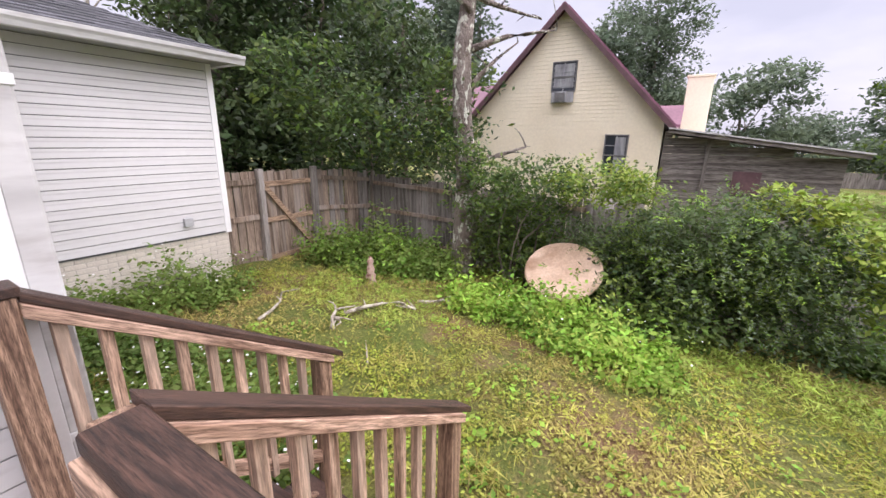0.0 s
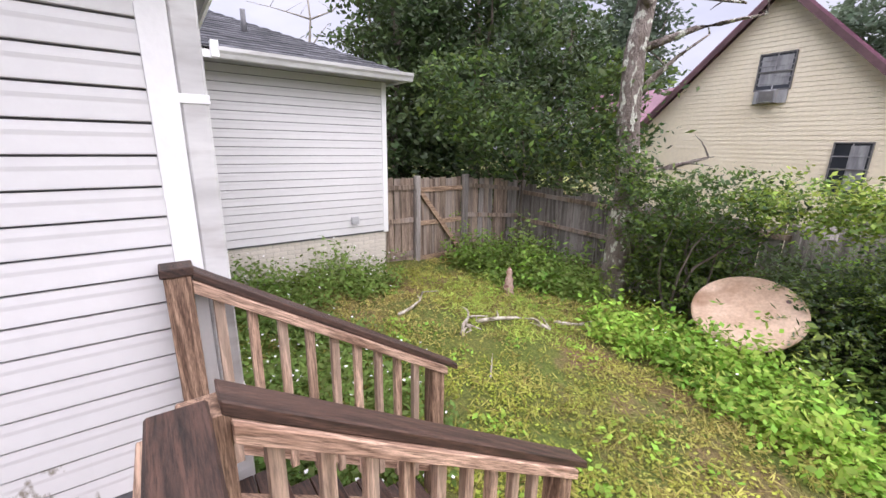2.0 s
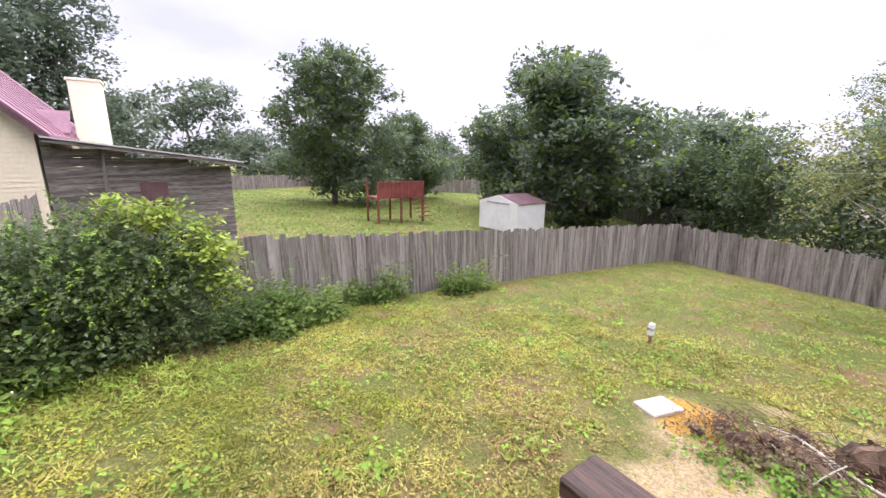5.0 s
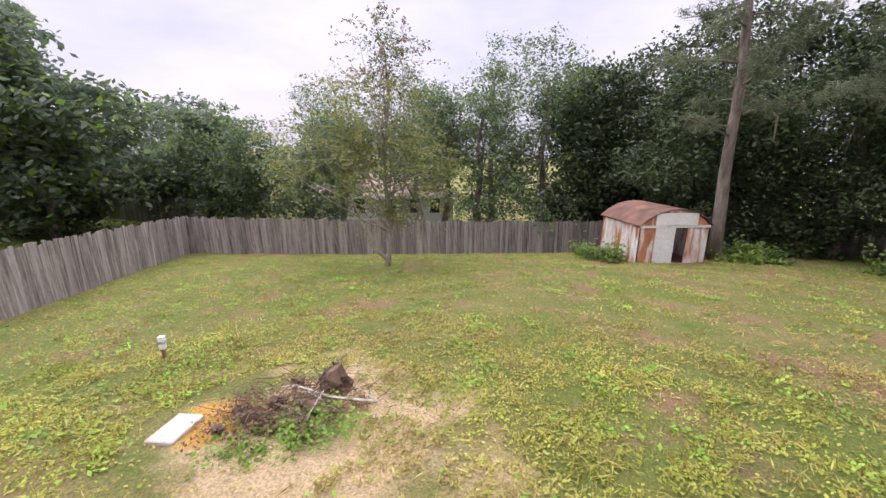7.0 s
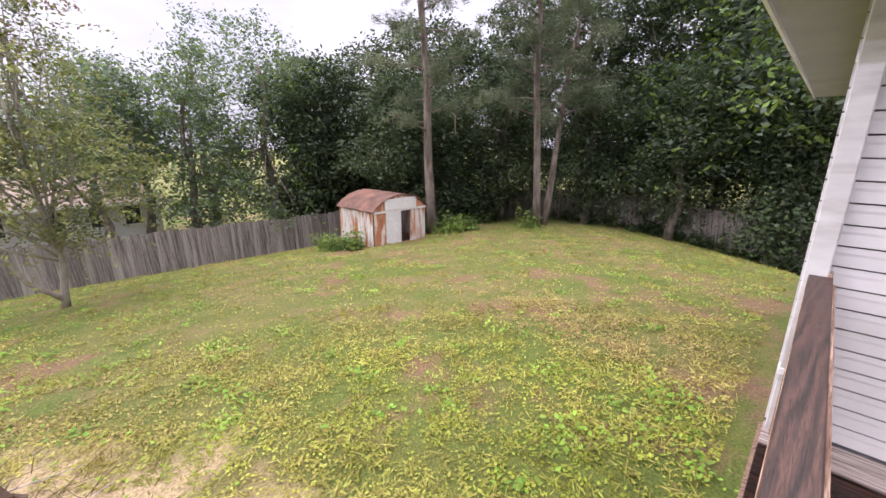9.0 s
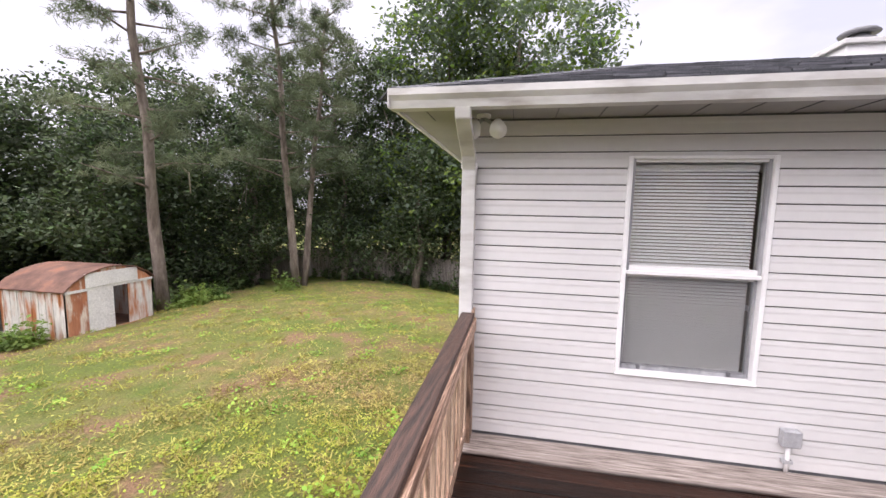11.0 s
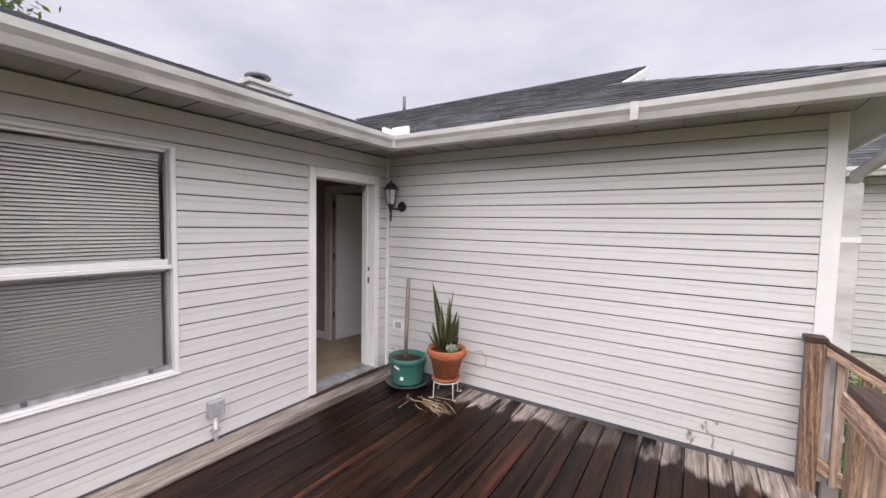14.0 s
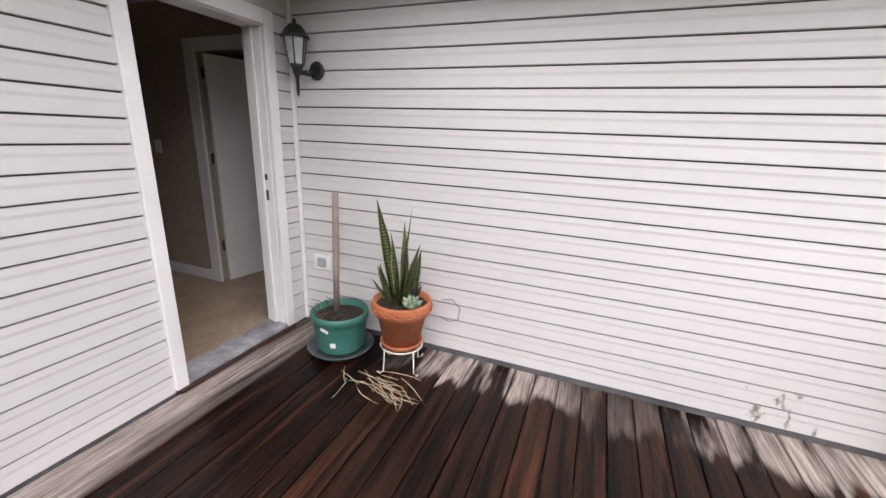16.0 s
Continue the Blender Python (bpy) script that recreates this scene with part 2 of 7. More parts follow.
LICHEN = surface("lichened_bark", (0.15, 0.115, 0.10), (0.32, 0.27, 0.24), 0.95, 4.0, 26.0, 1.0, stretch=(1, 1, 0.5), spots=(0.62, 0.62, 0.54), spot_scale=9.0, spot_range=(0.55, 0.60), depth=0.03)
TWIG = surface("pale_bare_twig", (0.28, 0.25, 0.21), (0.42, 0.38, 0.33), 0.9, 5.0, 40.0, 0.3)


# ---- mesh helpers ----
BASES = {}


def thing(name, loc, label="", category="", group="", kind=""):
    ob = new(name)
    ob.empty_display_size = 0.1
    ob.location = loc
    BASES[ob.name] = Vector(loc)
    return tagged(ob, label, category, group, kind)


def hang(ob, parent, label=""):
    ob.parent = parent
    ob.matrix_parent_inverse = Matrix.Translation(-BASES.get(parent.name, Vector((0, 0, 0))))
    return tagged(ob, label)


def mesh_of(name, bm, material, smooth=False):
    me = bpy.data.meshes.new(name)
    bm.normal_update()
    bm.to_mesh(me)
    bm.free()
    for m in (material if isinstance(material, (list, tuple)) else [material]):
        me.materials.append(m)
    if smooth:
        me.polygons.foreach_set("use_smooth", [True] * len(me.polygons))
    return me


def part(name, bm, material, parent, label="", smooth=False):
    return hang(new(name, mesh_of(name, bm, material, smooth)), parent, label)


def single(name, bm, material, label="", category="", group="", kind="", smooth=False):
    return tagged(new(name, mesh_of(name, bm, material, smooth)), label, category, group, kind)


def box(x0, x1, y0, y1, z0, z1, bevel=0.0, bm=None, m=None):
    bm = bm or bmesh.new()
    vs = [bm.verts.new((x, y, z)) for x in (x0, x1) for y in (y0, y1) for z in (z0, z1)]
    fs = [bm.faces.new([vs[i] for i in q]) for q in ((0, 1, 3, 2), (4, 6, 7, 5), (0, 4, 5, 1), (2, 3, 7, 6), (0, 2, 6, 4), (1, 5, 7, 3))]
    if m:
        bmesh.ops.transform(bm, matrix=m, verts=vs)
    if bevel:
        es = list({e for f in fs for e in f.edges})
        bmesh.ops.bevel(bm, geom=es, offset=bevel, segments=1, affect="EDGES", profile=0.5)
    return bm


def prism(pts, origin, u, n, length, bm=None):
    """Profile points (out, up) carried along u from origin over length; n is the outward way."""
    bm = bm or bmesh.new()
    o, u, n = Vector(origin), Vector(u), Vector(n)
    a = [bm.verts.new(o + n * p + Vector((0, 0, q))) for p, q in pts]
    b = [bm.verts.new(o + u * length + n * p + Vector((0, 0, q))) for p, q in pts]
    k = len(pts)
    for i in range(k):
        bm.faces.new((a[i], a[(i + 1) % k], b[(i + 1) % k], b[i]))
    bm.faces.new(a[::-1])
    bm.faces.new(b)
    bmesh.ops.recalc_face_normals(bm, faces=bm.faces)
    return bm


def tube(pts, radii, seg=8, bm=None, wobble=0.0):
    bm = bm or bmesh.new()
    pts = [Vector(p) for p in pts]
    rings = []
    for i, p in enumerate(pts):
        d = (pts[min(i + 1, len(pts) - 1)] - pts[max(i - 1, 0)]).normalized()
        a = d.orthogonal().normalized() if abs(d.z) < 0.9 else (Vector((1, 0, 0)) - d * d.x).normalized()
        b = d.cross(a)
        r = radii[i] if isinstance(radii, (list, tuple)) else radii
        ring = []
        for k in range(seg):
            t = 2 * math.pi * k / seg
            rr = r * (1 + wobble * noise.noise(p * 3 + Vector((math.cos(t), math.sin(t), 0)) * 2))
            ring.append(bm.verts.new(p + a * (rr * math.cos(t)) + b * (rr * math.sin(t))))
        rings.append(ring)
    for r0, r1 in zip(rings, rings[1:]):
        for k in range(seg):
            bm.faces.new((r0[k], r0[(k + 1) % seg], r1[(k + 1) % seg], r1[k]))
    bm.faces.new(rings[0][::-1])
    bm.faces.new(rings[-1])
    return bm


def lathe(profile, centre, seg=28, bm=None):
    """Profile of (radius, height) turned round the upright through centre; ends are closed."""
    bm = bm or bmesh.new()
    c = Vector(centre)
    rings = [[bm.verts.new(c + Vector((r * math.cos(2 * math.pi * k / seg), r * math.sin(2 * math.pi * k / seg), z))) for k in range(seg)] for r, z in profile]
    for r0, r1 in zip(rings, rings[1:]):
        for k in range(seg):
            bm.faces.new((r0[k], r0[(k + 1) % seg], r1[(k + 1) % seg], r1[k]))
    bm.faces.new(rings[0][::-1])
    bm.faces.new(rings[-1])
    bmesh.ops.recalc_face_normals(bm, faces=bm.faces)
    return bm


def quads_mesh(name, v, material):
    """One mesh of many loose quads: v has the shape (count, 4, 3)."""
    n = len(v)
    me = bpy.data.meshes.new(name)
    me.vertices.add(n * 4)
    me.vertices.foreach_set("co", np.ascontiguousarray(v, dtype=np.float32).ravel())
    me.loops.add(n * 4)
    me.loops.foreach_set("vertex_index", np.arange(n * 4, dtype=np.int32))
    me.polygons.add(n)
    me.polygons.foreach_set("loop_start", np.arange(0, n * 4, 4, dtype=np.int32))
    me.update(calc_edges=True)
    me.validate()
    me.materials.append(material)
    return me


RNG = np.random.default_rng(11)


def leaf_quads(c, size, aspect=0.5, up=0.5, droop=0.0):
    """Leaf shapes at the places c, turned at random, facing upward by the amount up."""
    n = len(c)
    nrm = RNG.normal(size=(n, 3))
    nrm /= np.linalg.norm(nrm, axis=1)[:, None]
    nrm[:, 2] = np.abs(nrm[:, 2]) + up
    nrm /= np.linalg.norm(nrm, axis=1)[:, None]
    a = np.cross(nrm, RNG.normal(size=(n, 3)))
    a /= np.linalg.norm(a, axis=1)[:, None] + 1e-9
    b = np.cross(nrm, a)
    s = size * RNG.uniform(0.6, 1.35, n)[:, None]
    tip = c + a * s + np.array([0, 0, -droop]) * s
    mid = c + a * s * 0.1
    return np.stack([c - a * s, mid - b * s * aspect, tip, mid + b * s * aspect], 1)


def crown(blobs, clumps, leaves, spread, shell=0.55, flat=0.6):
    """Leaf places in clumps through a set of blobs (centre, radii); the clumps sit towards the outside."""
    w = np.array([r[0] * r[1] * r[2] for _, r in blobs]) ** 0.67
    pick = RNG.choice(len(blobs), clumps, p=w / w.sum())
    cen = np.array([c for c, _ in blobs], float)[pick]
    rad = np.array([r for _, r in blobs], float)[pick]
    d = RNG.normal(size=(clumps, 3))
    d /= np.linalg.norm(d, axis=1)[:, None]
    r = shell + (1.0 - shell) * RNG.uniform(0, 1, clumps) ** 0.6
    r *= RNG.uniform(0.85, 1.12, clumps)
    cc = cen + d * rad * r[:, None]
    off = RNG.normal(size=(clumps, leaves, 3)) * np.array([1, 1, flat]) * spread * RNG.uniform(0.6, 1.3, (clumps, 1, 1))
    return (cc[:, None, :] + off).reshape(-1, 3), cc


# ---- ground ----
HEIGHTS = np.array([(12.6, -8, -2.4), (12.5, -10.3, -2.42), (12.7, -16, -2.9), (12.6, -18.8, -3.05), (12.5, -23.8, -3.45), (5.6, -24.3, -3.6), (-4.75, -24.2, -3.85),
                    (-7, -24, -3.85), (-5.9, -16.7, -2.2), (-8, -16.3, -2.15), (-17, -14, -2.6), (6.6, -10.4, -1.7), (3.9, -9.4, -1.42), (8.9, 4.7, -0.92),
                    (6.8, 4.2, -0.88), (5.3, -0.6, -0.85), (6.5, 1.4, -0.8), (7.3, 1.2, -0.85), (8.2, 2.6, -0.85), (9.4, -1.1, -1.12), (3.7, -4.6, -1.0),
                    (0, -4.6, -0.95), (-5, -6, -1.1), (10.9, 4.9, -1.2), (11.4, -0.3, -1.48), (20, -16, -2.6)])


def ground_terms(x, y):
    x, y = np.clip(x, -19, 15) / 10, np.clip(y, -25, 6) / 10
    return np.stack([np.ones_like(x), x, y, x * x, x * y, y * y, y ** 3, x * x * y, x * y * y], -1)


GROUND_FIT = np.linalg.lstsq(ground_terms(HEIGHTS[:, 0], HEIGHTS[:, 1]), HEIGHTS[:, 2], rcond=None)[0]


def ground_at(x, y):
    return ground_terms(np.asarray(x, float), np.asarray(y, float)) @ GROUND_FIT


def gz(x, y):
    return float(ground_at(x, y))


def spaced(lo, a, b, hi, step, far):
    return np.concatenate([np.linspace(lo, a, far)[:-1], np.arange(a, b, step), np.linspace(b, hi, far)])


gx, gy = spaced(-400, -26, 22, 400, 0.25, 14), spaced(-400, -30, 9, 400, 0.25, 14)
GX, GY = np.meshgrid(gx, gy, indexing="ij")
GZ = ground_at(GX, GY) + 0.025 * np.sin(GX * 2.3 + 1.3 * np.sin(GY * 1.7)) * np.cos(GY * 2.9) + 0.018 * np.sin(GX * 5.1 + GY * 4.3)
nx, ny = len(gx), len(gy)
g_me = bpy.data.meshes.new("ground")
idx = np.arange(nx * ny).reshape(nx, ny)
gq = np.stack([idx[:-1, :-1], idx[1:, :-1], idx[1:, 1:], idx[:-1, 1:]], -1).reshape(-1, 4)
g_me.from_pydata(np.stack([GX, GY, GZ], -1).reshape(-1, 3).tolist(), [], gq.tolist())
g_me.polygons.foreach_set("use_smooth", [True] * len(g_me.polygons))


def lawn_material():
    m = bpy.data.materials.new("weedy_lawn")
    m.use_nodes = True
    nt = m.node_tree
    b = nt.nodes["Principled BSDF"]
    v = coords(nt)
    big = noise_fac(nt, v, 0.35, 4.0, 0.38, 0.62)
    mid = noise_fac(nt, v, 1.6, 5.0, 0.35, 0.65)
    fine = noise_fac(nt, v, 38.0, 6.0, 0.34, 0.66, 0.7)
    bare = noise_fac(nt, v, 0.7, 7.0, 0.53, 0.65, 0.65)
    c = hexmix(nt, (0.15, 0.18, 0.026), (0.27, 0.205, 0.08), big)
    c = hexmix(nt, c, (0.13, 0.175, 0.025), mid)
    c = hexmix(nt, c, (0.26, 0.155, 0.085), bare)
    sep = nt.nodes.new("ShaderNodeSeparateXYZ")
    nt.links.new(v, sep.inputs[0])
    wob = nt.nodes.new("ShaderNodeTexNoise")
    wob.inputs["Scale"].default_value, wob.inputs["Detail"].default_value = 1.3, 6.0
    nt.links.new(v, wob.inputs["Vector"])
    dist = nt.nodes.new("ShaderNodeVectorMath")
    dist.operation = "DISTANCE"
    flat = nt.nodes.new("ShaderNodeCombineXYZ")
    nt.links.new(sep.outputs[0], flat.inputs[0])
    nt.links.new(sep.outputs[1], flat.inputs[1])
    nt.links.new(flat.outputs[0], dist.inputs[0])
    dist.inputs[1].default_value = (3.7, -7.7, 0)
    add = nt.nodes.new("ShaderNodeMath")
    add.operation = "MULTIPLY_ADD"
    nt.links.new(wob.outputs["Fac"], add.inputs[0])
    add.inputs[1].default_value = -3.9
    nt.links.new(dist.outputs["Value"], add.inputs[2])
    sand = nt.nodes.new("ShaderNodeMapRange")
    sand.inputs["From Min"].default_value, sand.inputs["From Max"].default_value = -0.05, -0.9
    nt.links.new(add.outputs[0], sand.inputs["Value"])
    c = hexmix(nt, c, (0.56, 0.42, 0.24), sand.outputs["Result"])
    near = nt.nodes.new("ShaderNodeVectorMath")
    near.operation = "DISTANCE"
    nt.links.new(flat.outputs[0], near.inputs[0])
    near.inputs[1].default_value = (4.95, -8.25, 0)
    add2 = nt.nodes.new("ShaderNodeMath")
    add2.operation = "MULTIPLY_ADD"
    nt.links.new(wob.outputs["Fac"], add2.inputs[0])
    add2.inputs[1].default_value = -0.9
    nt.links.new(near.outputs["Value"], add2.inputs[2])
    ochre = nt.nodes.new("ShaderNodeMapRange")
    ochre.inputs["From Min"].default_value, ochre.inputs["From Max"].default_value = 0.1, -0.1
    nt.links.new(add2.outputs[0], ochre.inputs["Value"])
    c = hexmix(nt, c, (0.60, 0.33, 0.06), ochre.outputs["Result"])
    g = hexmix(nt, (0.38, 0.38, 0.38), (1.55, 1.55, 1.55), fine)
    mul = nt.nodes.new("ShaderNodeMix")
    mul.data_type, mul.blend_type = "RGBA", "MULTIPLY"
    mul.inputs["Factor"].default_value = 0.8
    nt.links.new(c, mul.inputs[6])
    nt.links.new(g, mul.inputs[7])
    nt.links.new(mul.outputs[2], b.inputs["Base Color"])
    b.inputs["Roughness"].default_value = 0.95
    bp = nt.nodes.new("ShaderNodeBump")
    bp.inputs["Strength"].default_value, bp.inputs["Distance"].default_value = 0.8, 0.04
    nt.links.new(fine, bp.inputs["Height"])
    nt.links.new(bp.outputs["Normal"], b.inputs["Normal"])
    return m


LAWN = lawn_material()
g_me.materials.append(LAWN)
tagged(new("ground", g_me), "weedy uneven green lawn sloping away from the house", "ground", kind="structure")


# ---- house shell ----
PITCH = 0.1143
LAP = [(0.0, 0.0074), (0.0178, 0.0074), (0.0203, 0.0096), (0.0203, 0.015), (0.0150, 0.068), (0.0162, 0.084), (0.0128, PITCH - 0.001), (0.0, PITCH - 0.001)]


def siding(parent, origin, u, n, length, z0, z1, holes=(), material=None, stained=None):
    """Lapped courses along u, cut round holes (a, b, low, high)."""
    z, k = z0, 0
    while z < z1 - 0.02:
        top = min(z + PITCH, z1)
        prof = [(p, min(q, z1 - z)) for p, q in LAP]
        spans = [(0.0, length)]
        for a, b, lo, hi in holes:
            if lo < z + PITCH * 0.5 < hi:
                spans = [s for p, q in spans for s in ((p, min(q, a)), (max(p, b), q)) if s[1] - s[0] > 0.01]
        for p, q in spans:
            o = Vector(origin) + Vector(u) * p
            o.z = z
            if stained and k < 2:
                for a, b in ((p, 2.90), (2.90, 3.32), (3.32, q)):
                    part("siding_course", prism(prof, Vector(origin) + Vector(u) * a + Vector((0, 0, z)), u, n, b - a), stained if a == 2.90 else VINYL, parent)
                continue
            part("siding_course", prism(prof, o, u, n, q - p), material or VINYL, parent)
        z, k = top, k + 1


EAVE = 2.42
W1_END = -4.28

# wall with the window and the door, in the plane x = 0
wall_west = thing("wall_west", (0, -2, 0), "light grey lapped vinyl wall beside the deck", "wall", kind="structure")
WIN = (-3.12, -2.21, 0.60, 2.155)
DOOR = (-1.06, -0.235, 0.06, 2.115)


def wall_pieces(parent, pieces, x0, x1):
    for y0, y1, z0, z1 in pieces:
        part("wall_body", box(x0, x1, y0, y1, z0, z1), LAP_SHADE, parent)


wall_pieces(wall_west, [(W1_END, WIN[0], -1.6, 2.6), (WIN[0], WIN[1], -1.6, WIN[2]), (WIN[0], WIN[1], WIN[3], 2.6), (WIN[1], DOOR[0], -1.6, 2.6),
                        (DOOR[0], DOOR[1], -1.6, DOOR[2] - 0.06), (DOOR[0], DOOR[1], DOOR[3], 2.6), (DOOR[1], -0.0, -1.6, 2.6)], -0.14, 0.0)
siding(wall_west, (0, W1_END, 0), (0, 1, 0), (1, 0, 0), -W1_END, 0.010, EAVE,
       ((WIN[0] - W1_END, WIN[1] - W1_END, WIN[2], WIN[3]), (-1.115 - W1_END, -0.175 - W1_END, 0.0, 2.18)))

# long blank wall in the plane y = 0
wall_north = thing("wall_north", (2, 0, 0), "blank light grey vinyl-sided wall above the deck", "wall", kind="structure")
part("wall_body", box(-0.14, 3.78, 0.0, 0.14, -1.6, 2.6), LAP_SHADE, wall_north)
siding(wall_north, (0, 0, 0), (1, 0, 0), (0, -1, 0), 3.69, 0.03, EAVE, stained=VINYL_STAIN)

# end of that wall, the recess and the wing
wall_east = thing("wall_east", (3.78, 1.7, 0), "grey vinyl wall in the recess beside the steps", "wall", kind="structure")
part("wall_body", box(3.64, 3.78, 0.14, 4.35, -1.6, 2.6), LAP_SHADE, wall_east)
siding(wall_east, (3.78, 0.1, 0), (0, 1, 0), (1, 0, 0), 4.2, 0.03, EAVE)
WING = 4.14
wall_wing = thing("wall_wing", (5, WING, 0), "grey vinyl wall of the house wing over a brick base", "wall", kind="structure")
part("wall_body", box(3.64, 6.80, WING, WING + 0.14, 0.01, 2.6), LAP_SHADE, wall_wing)
siding(wall_wing, (3.78, WING, 0), (1, 0, 0), (0, -1, 0), 2.96, 0.03, EAVE)
part("wall_body", box(6.66, 6.80, WING + 0.14, 9.5, -1.2, 2.6), VINYL, wall_wing)
part("corner_board", box(6.74, 6.825, WING - 0.026, WING + 0.06, 0.01, EAVE, 0.004), TRIM, wall_wing)

# brick base of the wing, laid brick by brick
def brick_base(parent, x0, x1, y, z0, z1):
    part("mortar", box(x0, x1, y + 0.0045, y + 0.12, z0, z1), MORTAR, parent)
    bm = box(-0.098, 0.098, -0.05, 0.0, -0.0285, 0.0285, 0.004)
    me = mesh_of("brick", bm, BRICKPAINT)
    row, z = 0, z0 + 0.03
    while z < z1:
        x = x0 + (0.1 if row % 2 else 0.0)
        while x < x1 - 0.05:
            ob = hang(new("brick", me), parent)
            ob.location = (min(x + 0.1, x1 - 0.1), y + 0.05 + random.uniform(-0.0015, 0.0015), z)
            x += 0.207
        z, row = z + 0.067, row + 1


wing_base = thing("brick_base", (5, WING, -0.9), "pale painted brick foundation under the wing", "foundation", kind="structure")
brick_base(wing_base, 3.79, 6.79, WING + 0.02, -1.05, 0.01)
part("side_face", box(6.64, 6.785, WING + 0.14, 9.5, -1.3, 0.01), BRICKPAINT, wing_base)


# ---- roofs ----
SLOPE = 0.4167


def shingled(name, parent, eave, u, inward, z0, spans, slope=0.4167):
    """Rows of shingle tabs; spans(d) gives the start and end along u at the distance d inward from the eave."""
    eave, u, inw = np.array(eave, float), np.array(u, float), np.array(inward, float)
    out, d, row = [], 0.0, 0
    rise = np.array([0, 0, 1.0])
    while spans(d) is not None:
        a, b = spans(d)
        t = a - RNG.uniform(0, 0.3)
        while t < b:
            w = RNG.uniform(0.16, 0.32)
            p, q = max(t, a), min(t + w - 0.006, b)
            t += w
            if q - p < 0.03:
                continue
            lift = RNG.uniform(0.006, 0.011)
            lo, hi = d + RNG.uniform(-0.008, 0.008), d + 0.15
            at = lambda s, e, up: eave + u * s + inw * e + rise * (z0 + slope * e + up)
            v = [at(p, lo, lift + 0.008), at(q, lo, lift + 0.008), at(q, hi, 0.004), at(p, hi, 0.004)]
            out.append(v)
            out.append([at(p, lo, 0.0), at(q, lo, 0.0), v[1], v[0]])
        d, row = d + 0.135, row + 1
    me = quads_mesh(name, np.array(out), SHINGLE)
    return tagged(hang(new(name, me), parent), kind="stuff")


def slab(parent, name, pts, thick, material):
    bm = bmesh.new()
    top = [bm.verts.new(p) for p in pts]
    low = [bm.verts.new((p[0], p[1], p[2] - thick)) for p in pts]
    bm.faces.new(top)
    bm.faces.new(low[::-1])
    for i in range(len(pts)):
        j = (i + 1) % len(pts)
        bm.faces.new((top[i], low[i], low[j], top[j]))
    bmesh.ops.recalc_face_normals(bm, faces=bm.faces)
    return part(name, bm, material, parent)


RZ = 2.52
roof = thing("roof", (-1, 1, 2.5), "dark grey asphalt shingle hip roof of the house", "roof", kind="structure")
rz = lambda d: RZ + SLOPE * d - 0.004
LOW = 0.37
r1 = lambda d: RZ + LOW * d - 0.004
slab(roof, "roof_slope", [(0.42, -4.69, r1(0)), (0.42, -0.42, r1(0)), (-1.78, 1.53, r1(2.2)), (-1.78, -2.55, r1(2.2))], 0.03, ROOFDECK)
slab(roof, "roof_slope", [(0.42, -0.42, rz(0)), (4.12, -0.42, rz(0)), (2.12, 1.58, rz(2)), (2.12, 4.15, rz(4.57)), (-4.72, 4.15, rz(4.57))], 0.03, ROOFDECK)
slab(roof, "roof_slope", [(4.12, -0.42, rz(0)), (4.12, 4.0, rz(0)), (2.12, 4.0, rz(2)), (2.12, 1.58, rz(2))], 0.03, ROOFDECK)
slab(roof, "roof_slope", [(-6, -4.69, r1(0)), (0.42, -4.69, r1(0)), (-1.78, -2.55, r1(2.2)), (-6, -2.55, r1(2.2))], 0.03, ROOFDECK)
slab(roof, "roof_slope", [(-1.78, -2.55, r1(2.2)), (-1.78, 1.6, r1(2.2)), (-6, 1.6, r1(0.6)), (-6, -2.55, r1(0.6))], 0.03, ROOFDECK)
slab(roof, "roof_slope", [(2.12, 4.15, rz(4.57)), (2.12, 8.7, rz(0)), (-4.72, 8.7, rz(0)), (-4.72, 4.15, rz(4.57))], 0.03, ROOFDECK)
shingled("shingles", roof, (0.44, 0, 0), (0, 1, 0), (-1, 0, 0), RZ, lambda d: (-4.56 + d, -0.42 + 0.888 * d) if d < 2.15 else None, LOW)
shingled("shingles", roof, (0, -0.44, 0), (1, 0, 0), (0, 1, 0), RZ, lambda d: (0.42 - 1.126 * d, 3.99 - d if d < 1.85 else 2.16) if d < 4.55 else None)
shingled("shingles", roof, (4.14, 0, 0), (0, 1, 0), (-1, 0, 0), RZ, lambda d: (-0.28 + d, 4.0) if d < 2 else None)
slab(roof, "gablet", [(2.15, 1.35, rz(1.77)), (2.20, 1.35, rz(1.77)), (2.20, 4.15, rz(4.57)), (2.15, 4.15, rz(4.57))], 0.13, TRIM)
slab(roof, "gablet", [(2.10, 1.4, rz(1.78)), (2.145, 1.4, rz(1.78)), (2.145, 4.15, rz(4.53)), (2.10, 4.15, rz(4.53))], 1.2, VINYL)
